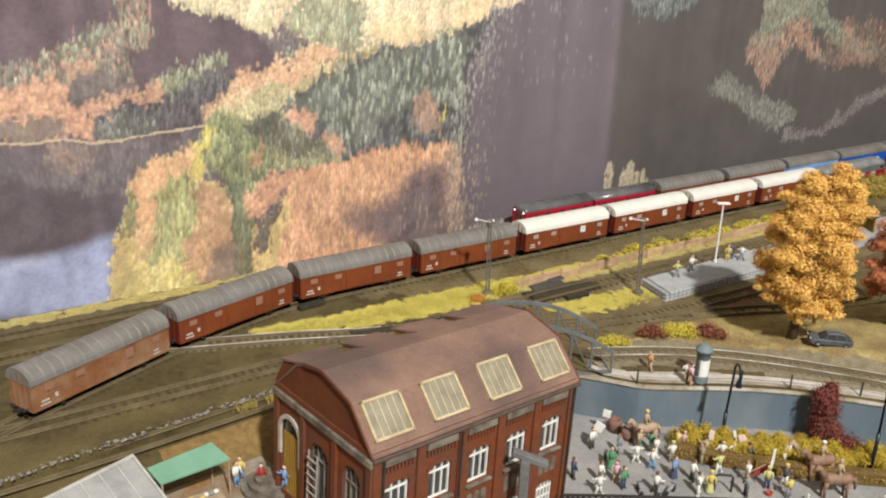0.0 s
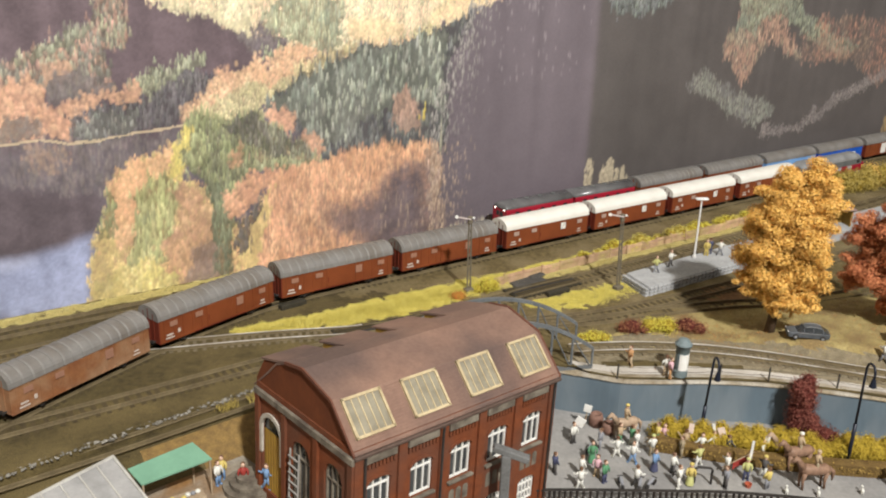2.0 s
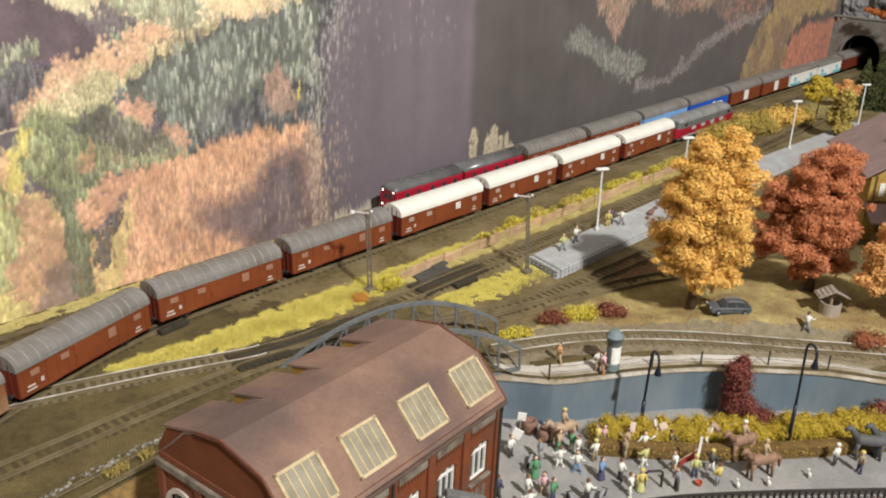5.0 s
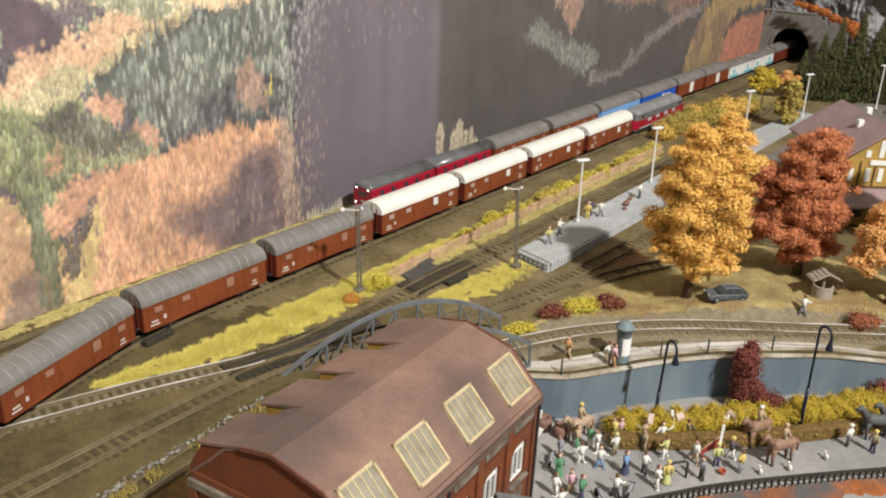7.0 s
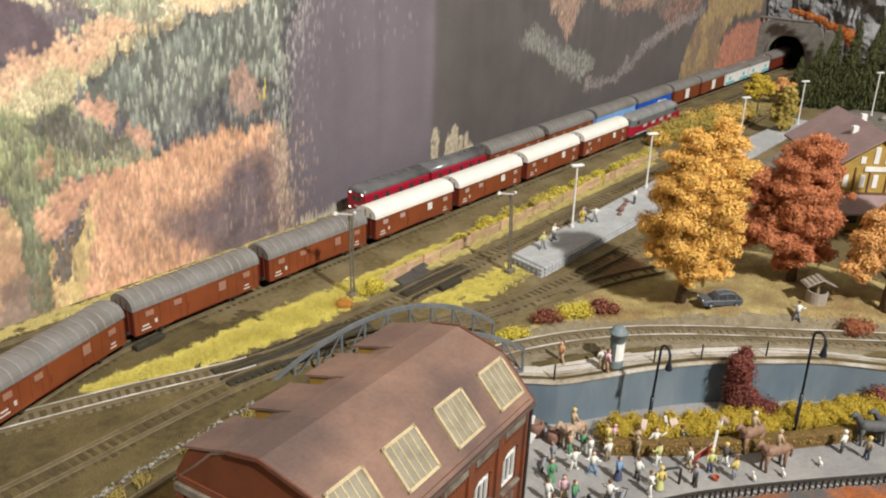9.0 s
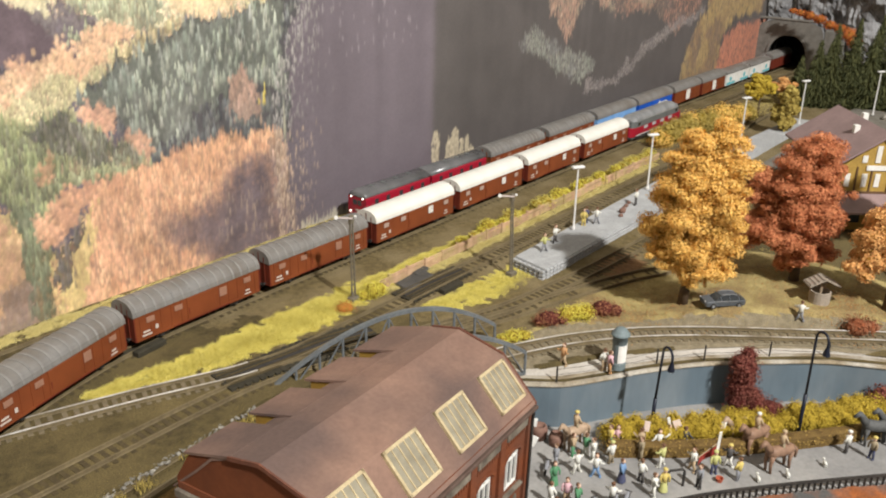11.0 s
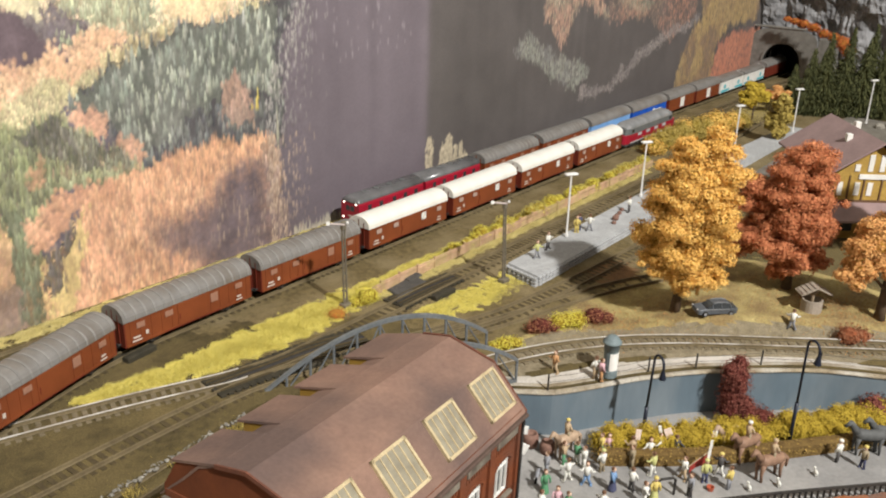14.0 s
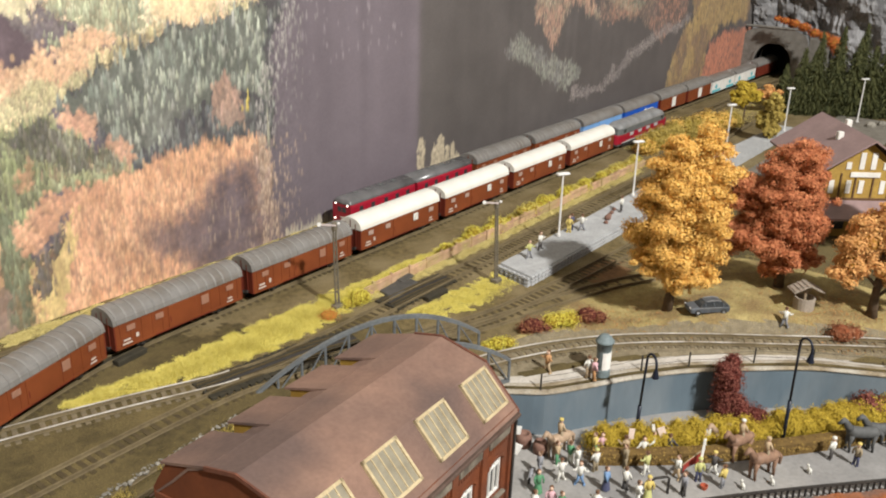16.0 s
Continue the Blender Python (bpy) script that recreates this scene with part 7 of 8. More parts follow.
# ---------------------------------------------------------------- signals and lamps
def signal(x, y, lean, label):
    root = thing("semaphore_signal", label, "signal", at=(x, y, -1.5))
    tx, ty = lean
    for d in (-1.3, 1.3):
        part("mast_leg", Shape().tube([(d, 0, 0), (d * 0.75 + tx, ty, 52)], [0.62, 0.5], 6), SIGNAL, root)
    sh = Shape()
    for k in range(9):
        z0, z1 = 3 + k * 5.4, 3 + (k + 1) * 5.4
        s0 = 1.2 if k % 2 else -1.2
        sh.tube([(s0 + tx * z0 / 52, ty * z0 / 52, z0), (-s0 + tx * z1 / 52, ty * z1 / 52, z1)], 0.3, 4)
    part("lattice", sh, SIGNAL, root)
    part("base", Shape().box(-3.2, 3.2, -2.4, 2.4, -0.5, 3.5, 0.5), SIGNAL, root)
    head_ob = part("head", Shape().box(tx - 1.5, tx + 1.5, ty - 1.1, ty + 1.1, 48.5, 53.5, 0.4), SIGNAL, root, "grey signal lantern box")
    sh = Shape().box(-9, 0, -0.3, 0.3, -0.5, 0.5, 0.1).turned(Matrix.Translation((tx - 0.5, ty - 1.8, 52)) @ Matrix.Rotation(radians(10), 4, "Y") @ Matrix.Rotation(radians(-35), 4, "Z"))
    arm_ob = part("arm", sh, plain("signal_arm", (0.5, 0.42, 0.38)), root, "pale signal arm")
    sh = Shape().tube([(0, -0.3, 0), (0, 0.3, 0)], 1.15, 10).turned(Matrix.Translation((tx - 8.2, ty + 3.4, 53.4)) @ Matrix.Rotation(radians(-35), 4, "Z"))
    part("disc", sh, WHITE, arm_ob, "white round disc of the arm")
    part("lamp", Shape().ball((tx + 1.6, ty - 1.6, 52.5), 0.9, 7, 5), LAMP_WHITE, head_ob)
    return root


signal(363.6, 450.5, (-2.0, -1), "grey lattice semaphore signal in the yellow grass")
signal(453.2, 403.0, (-1.0, 1.5), "grey lattice semaphore signal before the platform")


def platform_lamp(x, y, z, h, label):
    root = thing("platform_lamp", label, "lamp", at=(x, y, z), group="platform lamps")
    part("pole", Shape().tube([(0, 0, 0), (0, 0, h)], [0.8, 0.6], 8), LAMP_WHITE, root)
    sh = Shape().box(-4.6, 4.6, -1.8, 1.8, -0.7, 0.9, 0.5).turned(Matrix.Translation((0, 0, h)) @ Matrix.Rotation(radians(-30), 4, "Z"))
    part("head", sh, LAMP_WHITE, root, "flat white lamp head")
    part("foot", Shape().tube([(0, 0, -0.5), (0, 0, 1.5)], 1.4, 8), LAMP_WHITE, root)
    return root


for x, y, z, h in ((534, 407, 6, 43.5), (651, 409, 6, 43), (837, 405, 5.2, 44), (962, 390, 5.2, 44), (1078, 346, 2, 47)):
    platform_lamp(x, y, z, h, "slim white platform lamp with flat head")


def street_lamp(x, y, top, lean, label):
    root = thing("street_lamp", label, "lamp", at=(x, y, -28), turn=-52, group="street lamps")
    h = top + 28
    ax, ay = 0.342, -0.94
    arc = [(ax * (3.8 - 3.8 * math.cos(a)), ay * (3.8 - 3.8 * math.cos(a)), h - 4 + 4 * math.sin(a)) for a in [math.pi * k / 8 for k in range(9)]]
    part("pole", Shape().tube([(lean, 0, 0), (lean * 0.75, 0, h * 0.42)], 0.95, 8), NAVY, root, smooth=True)
    part("upper_pole", Shape().tube([(lean * 0.75, 0, h * 0.42), (0, 0, h - 5)] + arc + [(7.6 * ax, 7.6 * ay, h - 6)], 0.62, 8), NAVY, root, smooth=True)
    shade_ob = part("shade", Shape().lathe([(0.6, 0), (1.0, -1.2), (1.8, -4.4), (1.6, -4.8), (0, -4.1)], (7.6 * ax, 7.6 * ay, h - 5.5), 12), NAVY, root, "dark bell lamp shade")
    part("lens", Shape().ball((7.6 * ax, 7.6 * ay, h - 10.2), (1.2, 1.2, 0.9), 8, 5), LAMP_WHITE, shade_ob)
    return root


street_lamp(388.3, 274.2, 22.6, -1.2, "dark blue gooseneck street lamp in the hedge")
street_lamp(432, 219, 32, 0.4, "dark blue gooseneck street lamp in the hedge")

# ---------------------------------------------------------------- platform and lineside fence
plat = thing("platform", "grey stone station platform with sloping end", "platform", kind="structure")
sh = Shape()
outline = [(466, 411.5), (460, 384), (700, 384), (985, 385), (985, 404), (700, 415)]
sh.add([(x, y, -3) for x, y in outline] + [(x + (3 if i < 2 else 0), y + (-1 if i in (0, 4, 5) else 1), 5.2) for i, (x, y) in enumerate(outline)], [tuple(range(6, 12)), *[(i, (i + 1) % 6, 6 + (i + 1) % 6, 6 + i) for i in range(6)]])
part("surface", sh, PLATFORM, plat)
k = 0
for i in range(60):
    x = 463 + i * 4.0
    for z in (-2.0, 0.4, 2.8):
        w = random.uniform(3.2, 3.9)
        sh = Shape().box(x, x + w, 383.2, 384.8, z, z + 2.1, 0.4)
        if i < 48:
            part("stone", sh, PLATFORM, plat)
for i in range(7):
    for z in (-2.0, 0.4, 2.8):
        t = i / 7
        x, y = 460 + 6 * t + 0.4, 384 + 27.5 * t
        part("stone", Shape().box(x - 0.9, x + 0.9, y, y + 3.5, z, z + 2.1, 0.4), PLATFORM, plat)
# clutter on the platform
for x, y, z, r in ((588, 398, 6.8, 2.6), (594, 400, 6.4, 2.0), (602, 402, 6.2, 1.8), (580, 395, 6.0, 1.8), (610, 404, 6.2, 1.6)):
    solo("planter", Shape().ball((x, y, z), (r, r, r * 0.8), 8, 5), TERRACOTTA, "small reddish planter on the platform", "planter", "planters on the platform")
kiosk = thing("waiting_shelter", "small ochre shelter with dark opening on the platform", "shelter", at=(702, 400, 5.2), turn=-30)
part("back", Shape().box(-9, 9, 6, 7, 0, 14), OCHRE, kiosk)
part("side", Shape().box(-9, -8, -6, 6, 0, 14), OCHRE, kiosk)
part("side", Shape().box(8, 9, -6, 6, 0, 14), OCHRE, kiosk)
part("roof", Shape().box(-11, 11, -9, 9, 14, 15.2, 0.4), STATION_ROOF, kiosk)

fence = thing("lineside_fence", "reddish brown board fence along the station track", "fence")
for i in range(23):
    x0 = 376 + i * 16.6
    y = 448.5 + 0.6 * math.sin(i * 1.3) + min(1.0, 0.5 * i)
    part("panel", Shape().box(x0 + 0.4, x0 + 16.2, y - 0.4, y + 0.4, -1.2, 6.0 + random.uniform(-0.5, 0.4), 0.15), FENCE, fence)
    part("post", Shape().box(x0 - 0.6, x0 + 0.6, y - 0.9, y + 0.7, -1.2, 6.9, 0.15), FENCE, fence)
    part("rail", Shape().box(x0 + 0.6, x0 + 16.0, y - 0.8, y - 0.4, 3.6, 4.5), FENCE, fence)

# ---------------------------------------------------------------- station house
AX = Vector((0.79, 0.613, 0))
stn = thing("station_house", "station house with brown roof and ochre half-timbered gable", "house", at=(663, 278, -1), turn=math.degrees(math.atan2(AX.y, AX.x)))
# local: x to the back along the ridge, y to the left; the near left eave is at the origin
part("wall", Shape().box(6, 84, -66, -4, 0, 46), OCHRE, stn, "ochre plaster walls")
gp = [(-64, 46), (-6, 46), (-35, 69)]
part("gable", Shape().sweep(gp, [lambda a, b, d=d: (d, a, b) for d in (6, 8)]), OCHRE, stn, "ochre gable")
for side in (0, 1):
    y0, y1 = (2, -35) if side == 0 else (-72, -35)
    part("roof_slope", Shape().add([(0, y0, 48), (92, y0, 48), (92, y1, 72), (0, y1, 72), (0, y0, 46.6), (92, y0, 46.6), (92, y1, 70.6), (0, y1, 70.6)], [(0, 1, 2, 3), (7, 6, 5, 4), (0, 4, 5, 1), (1, 5, 6, 2), (2, 6, 7, 3), (3, 7, 4, 0)]), STATION_ROOF, stn)
for x, y, z in ((34, -25, 62), (56, -40, 66)):
    part("chimney", Shape().box(x - 2, x + 2, y - 2, y + 2, z - 2, z + 8, 0.3), WHITE, stn, "white chimney")
for k, y in enumerate((-12, -24, -33, -48, -58)):
    part("panel", Shape().box(5.4, 6.2, y - 1.8, y + 1.8, 32.5, 42, 0.1), WHITE, stn, "white plaster panel")
for y, z0, z1 in ((-22, 50, 55), (-31, 50, 62), (-39, 50, 62), (-48, 50, 55)):
    part("panel", Shape().box(5.4, 6.2, y - 1.8, y + 1.8, z0, z1, 0.1), WHITE, stn, "white plaster panel")
part("sign_board", Shape().box(5.0, 5.8, -45, -24, 44.5, 48, 0.1), WHITE, stn, "white station name board")
for y in (-7.5, -18, -28.5, -41, -53, -63):
    part("timber", Shape().box(5.2, 6.1, y - 0.5, y + 0.5, 28, 47), plain("timber", (0.13, 0.07, 0.035)), stn, "dark timber")
part("timber", Shape().box(5.0, 6.1, -66, -4, 27.5, 29.2), plain("timber", (0.13, 0.07, 0.035)), stn, "dark timber")
part("porch_roof", Shape().add([(6, -2, 28), (6, -68, 28), (-14, -68, 20), (-14, -2, 20), (6, -2, 26.5), (6, -68, 26.5), (-14, -68, 18.5), (-14, -2, 18.5)], [(0, 1, 2, 3), (7, 6, 5, 4), (0, 4, 5, 1), (1, 5, 6, 2), (2, 6, 7, 3), (3, 7, 4, 0)]), STATION_ROOF, stn)
for y in (-6, -26, -46, -64):
    part("porch_post", Shape().box(-12.6, -11.4, y - 0.6, y + 0.6, 0, 19.5), plain("timber", (0.13, 0.07, 0.035)), stn)
for y in (-20, -50):
    part("window", Shape().box(5.3, 6.1, y - 6, y + 6, 6, 20), GLASS, stn)
solo("station_forecourt", Shape().box(800, 1110, 300, 372, -1.6, 0.4), mat("forecourt", (0.2, 0.18, 0.145), (0.14, 0.125, 0.1), 14, 0.9, 0.2), "grey paved forecourt behind the station", "pavement", kind="structure")

# ---------------------------------------------------------------- quayside: rail posts, advertising column, hedge
rail = thing("quay_railing", "dark wire railing with thin posts along the quay", "railing")
posts = [(365, 316.5), (389, 301), (413.5, 287), (433, 270), (459, 245.5), (477, 221.5), (497, 187)]
for x, y in posts:
    part("post", Shape().tube([(x, y, -5), (x, y, 5.2)], 0.45, 6), DARK, rail)
for z in (0.6, 3.6):
    for (xa, ya), (xb, yb) in zip(posts, posts[1:]):
        part("wire", Shape().tube([(xa, ya, z), ((xa + xb) / 2, (ya + yb) / 2, z - 0.5), (xb, yb, z)], 0.12, 4), DARK, rail)

lit = thing("advertising_column", "grey advertising column with domed cap and white poster", "advertising column", at=(396.0, 300.0, -2.6))
CAP = mat("column_green", (0.17, 0.21, 0.21), (0.13, 0.16, 0.16), 5, 0.6)
part("shaft", Shape().lathe([(0, 0), (3.9, 0), (3.9, 3.4), (3.5, 3.6), (3.5, 15)], n=18), CAP, lit)
part("cap", Shape().lathe([(3.5, 14), (3.8, 14.4), (3.8, 18), (4.7, 18.3), (4.7, 19.2), (3.9, 19.6), (3.4, 20.8), (2.3, 21.9), (1.1, 22.3), (0, 22.4)], n=18), CAP, lit, smooth=True)
sh = Shape()
sh.sweep([(3.55, 4.2), (3.75, 4.2), (3.75, 13.6), (3.55, 13.6)], [lambda r, z, a=radians(-160 + 12 * k): (r * math.cos(a), r * math.sin(a), z) for k in range(14)])
part("poster", sh, WHITE, lit, "white poster")

HEDGE = [(366, 291), (385, 268), (405, 247), (425, 229), (447, 211), (472, 192), (500, 172)]
root = thing("hedge", "low clipped brown hedge along the street", "hedge")
hl = spline([(x - 5, y - 7) for x, y in HEDGE], 4)
sh = Shape()
for p in hl:
    leaves(sh, (p.x, p.y, -24.8), (4.0, 4.0, 3.6), 150, 0.5)
part("foliage", sh, LEAF_HEDGE, root)
sh = Shape()
sh.sweep([(-3.2, -29), (3.2, -29), (3.0, -22), (2, -21.2), (-2, -21.2), (-3.0, -22)], [lambda a, b, p=p: (p.x + a * 0.7, p.y + a * 0.7, b) for p in hl])
part("core", sh, HEDGE_BROWN, root)
for k, p in enumerate(spline([(x + 1, y + 1) for x, y in HEDGE], 8.5)):
    if k and k != 10:
        kk = random.uniform(0.7, 0.95)
        bush("bush", (p.x + random.uniform(-1, 1), p.y + random.uniform(-1, 1), -28), [(0, 0, 8 * kk, 6.5, 8 * kk), (3, -4, 7 * kk, 6, 7 * kk), (-3, 4, 7 * kk, 6, 7 * kk), (2, 3, 11 * kk, 4, 5), (-2, -3, 10 * kk, 4, 5)], LEAF_MUSTARD, CORE_MUSTARD, "loose mustard yellow bush behind the street hedge", 1900, 0.42, "mustard bushes along the street")
bush("bush", (435, 249.5, -28), [(-1, 0, 8, 6.5, 8), (0, 1, 15, 7, 7), (1, 0, 21, 7, 7), (0, 0, 27, 7, 7), (2, 0, 33, 4.5, 5), (-2, 2, 30, 5, 5), (0, -8, 8, 6.5, 8), (1, -14, 7, 6.5, 7), (4, -17, 6, 5.5, 6), (1, -5, 13, 5, 5)], LEAF_WINE, CORE_WINE, "tall wine red bush at the quay wall", 1100, 0.5)
bush("bush", (481, 193, -28), [(0, 0, 8, 8, 8), (6, -8, 7, 8, 7)], LEAF_WINE, CORE_WINE, "wine red bush at the end of the hedge", 700, 0.85)
for x, y, r, h in ((351.4, 316.0, 4.0, 7.2), (351.8, 306.8, 3.7, 6.4)):
    sh = Shape().lathe([(0, 0), (r * 0.85, 0), (r, h * 0.4), (r, h * 0.65), (r * 0.82, h), (r * 0.6, h), (r * 0.6, h - 1), (0, h - 1)], (x, y, -28), 14)
    solo("barrel", sh, TERRACOTTA, "reddish clay barrel by the quay wall", "barrel", "barrels by the quay", smooth=True)

# street front railing with the earth before it
sf = thing("street_railing", "dark iron railing along the street front", "railing")
fl = spline([(262, 292), (287, 278.5), (338, 245), (358, 231), (387, 206.5), (421, 175.5), (455, 144)], 2.3)
for k, p in enumerate(fl):
    part("bar", Shape().box(p.x - 0.45, p.x + 0.45, p.y - 0.45, p.y + 0.45, -28.5, -22.4), DARK, sf)
sh = Shape()
sh.sweep([(-0.5, -22.8), (0.5, -22.8), (0.5, -22.0), (-0.5, -22.0)], [lambda a, b, p=p: (p.x + a, p.y + a, b) for p in fl])
part("top_rail", sh, DARK, sf)
sh = Shape()
for p in fl:
    for j in range(5):
        sh.v.append((p.x - 0.6 - j * 5, p.y - 0.8 - j * 6, -26.6 - j * 1.2 + 0.9 * soft_noise(p.x / 5, j)))
for k in range(len(fl) - 1):
    for j in range(4):
        a = k * 5 + j
        sh.face(a, a + 5, a + 6, a + 1)
solo("front_bank", sh, ORANGE_EARTH, "orange brown earth bank below the street railing", "bank", kind="structure", smooth=True)

# ---------------------------------------------------------------- meadow: well and car
well = thing("wishing_well", "small round stone well with a pitched roof", "well", at=(522, 241, ground_z(522, 241) - 0.5), turn=-50)
well.scale = (0.8, 0.8, 0.85)
CLAY = mat("well_stone", (0.36, 0.3, 0.235), (0.29, 0.24, 0.185), 5, 0.85, 0.1)
part("ring", Shape().lathe([(6.8, 0), (7.2, 0.4), (7.2, 9), (6.0, 9), (6.0, 1)], n=20), CLAY, well)
part("post", Shape().tube([(0, 0, 0), (0, 0, 14)], 1.0, 7), WOOD, well)
part("brace", Shape().tube([(0, 0, 11), (4, 0, 15)], 0.6, 5), WOOD, well)
part("brace", Shape().tube([(0, 0, 11), (-4, 0, 15)], 0.6, 5), WOOD, well)
for sgn in (-1, 1):
    r = [(0, -6, 19), (0, 6, 19), (sgn * 11, 6, 14), (sgn * 11, -6, 14)]
    part("roof_slope", Shape().add(r + [(x, y, z - 0.8) for x, y, z in r], [(0, 1, 2, 3), (7, 6, 5, 4), (0, 4, 5, 1), (1, 5, 6, 2), (2, 6, 7, 3), (3, 7, 4, 0)]), CLAY, well, "pale shingled roof slope")
    for q in range(4):
        t = (q + 0.5) / 4
        part("shingle_row", Shape().box(min(sgn * 11 * t, sgn * (11 * t + 0.5)), max(sgn * 11 * t, sgn * (11 * t + 0.5)), -6, 6, 19 - 5 * t - 0.1, 19 - 5 * t + 0.35), CLAY, well)

car = thing("car", "grey estate car parked on the dry meadow", "car", at=(483.5, 282, ground_z(483.5, 282) - 0.3), turn=-44)
car.scale = (0.88, 0.88, 0.84)
prof = [(-13.2, 1.6), (-13.5, 3.4), (-12.8, 4.6), (-8.5, 5.4), (-4.8, 7.7), (6.5, 8.0), (10.5, 7.4), (13.2, 5.2), (13.5, 3.4), (13.0, 1.6)]
sh = Shape().sweep([(a, min(b, 5.3)) for a, b in prof], [lambda a, b, y=y, k=k: (a * k, y, 1.6 + (b - 1.6) * (k if b > 4 else 1)) for y, k in ((-5.5, 0.9), (-5.2, 0.96), (-4.0, 1), (4.0, 1), (5.2, 0.96), (5.5, 0.9))])
part("body", sh, CAR_PAINT, car)
sh = Shape().sweep([(-7.6, 5.2), (-5.0, 7.0), (-2.8, 8.0), (0.5, 8.5), (4.5, 8.4), (8.5, 7.5), (11.0, 6.3), (12.6, 5.2)], [lambda a, b, y=y, k=k: (a * k, y * (1 - 0.09 * max(0, b - 5.5)), 5.2 + (b - 5.2) * k) for y, k in ((-5.0, 0.9), (-4.4, 1), (4.4, 1), (5.0, 0.9))])
part("cabin", sh, GLASS, car, "dark car windows")
part("roof", Shape().sweep([(-3.0, 7.9), (0.5, 8.55), (4.5, 8.45), (8.3, 7.6), (8.3, 7.9), (4.5, 8.8), (0.5, 8.9), (-3.0, 8.2)], [lambda a, b, y=y: (a, y, b) for y in (-3.3, 3.3)]), CAR_PAINT, car)
for y in (-3.7, 3.7):
    part("roof_rail", Shape().tube([(-2, y * 0.86, 8.5), (1, y * 0.86, 9.0), (5, y * 0.86, 8.9), (8, y * 0.86, 8.1)], 0.25, 5), SILVER, car, "pale roof rail")
for y in (-5.5, 5.5):
    part("side_trim", Shape().box(-7.5, 7.5, y - 0.2, y + 0.2, 4.7, 5.1), SILVER, car, "pale window ledge")
for y in (-5.0, 5.0):
    for x in (-3.2, 2.6, 8.6):
        part("pillar", Shape().tube([(x, y, 5.2), (x - 0.3, y * 0.8, 7.9)], 0.35, 5), CAR_PAINT, car)
for x in (-8.4, 8.6):
    for y in (-5.3, 5.3):
        wh = part("wheel", Shape().tube([(x, y - 0.7, 1.9), (x, y + 0.7, 1.9)], 1.9, 12), DARK, car)
        part("rim", Shape().tube([(x, y - 0.85, 1.9), (x, y + 0.85, 1.9)], 1.0, 10), SILVER, wh)
part("headlight", Shape().ball((-13.3, -3.8, 4.8), (0.4, 1.0, 0.6), 6, 4), LAMP_WHITE, car)
part("headlight", Shape().ball((-13.3, 3.8, 4.8), (0.4, 1.0, 0.6), 6, 4), LAMP_WHITE, car)


# ---------------------------------------------------------------- figures
def figure_mesh(top, legs, pose_kind=0, hat=None):
    sh = Shape()
    sh.m = 1
    st = 0.9 if pose_kind != 2 else 1.9
    for d in (-1, 1):
        sh.tube([(d * st, d * (0.5 if pose_kind == 2 else 0.1), 0), (d * 0.7, 0, 2.7), (d * 0.55, 0, 5.2)], [0.55, 0.62, 0.75], 6)
        sh.box(d * st - 0.45, d * st + 0.45, -1.0, 0.5, 0, 0.6, 0.1)
    if pose_kind == 3:
        sh.lathe([(1.9, 0.6), (1.5, 3.0), (1.0, 5.4)], n=9)
    sh.m = 0
    sh.tube([(0, 0, 4.8), (0, 0.05, 6.4), (0, 0.05, 8.2), (0, 0, 8.9)], [1.15, 1.2, 1.45, 0.6], 8)
    up = {0: (-0.6, 5.2), 1: (2.2, 9.6), 2: (1.5, 7.4), 3: (-0.6, 5.2)}[pose_kind]
    for d in (-1, 1):
        sh.tube([(d * 1.35, 0, 8.2), (d * 1.9, -0.5, 6.8), (d * (1.7 + max(0, up[0])), -1.0, up[1] if d > 0 or pose_kind == 2 else 5.2)], [0.5, 0.45, 0.38], 5)
    sh.m = 2
    sh.ball((0, -0.05, 10.0), (0.85, 0.95, 1.05), 8, 6)
    sh.tube([(0, 0, 8.7), (0, 0, 9.3)], 0.5, 6)
    sh.m = 3
    if hat:
        sh.ball((0, 0.05, 10.6), (1.1, 1.1, 0.7), 8, 5)
    else:
        sh.ball((0, 0.2, 10.35), (0.9, 0.95, 0.85), 8, 5)
    sh.v = [(1.12 * a, 1.12 * b, 1.12 * c) for a, b, c in sh.v]
    return sh.mesh("figurine", [FIG[top], FIG[legs], SKIN, FIG[hat or "brown"]], True)


FIG_MESH = {}


def figurine(x, y, z, top, legs, turn=0, kind=0, hat=None, label=""):
    key = (top, legs, kind, hat)
    if key not in FIG_MESH:
        FIG_MESH[key] = figure_mesh(*key)
    ob = new("figurine", FIG_MESH[key])
    ob.matrix_world = at_mm(x, y, z, turn)
    return tagged(ob, label or f"tiny painted figurine in {top} and {legs}", "figurine", "figurines on the street")


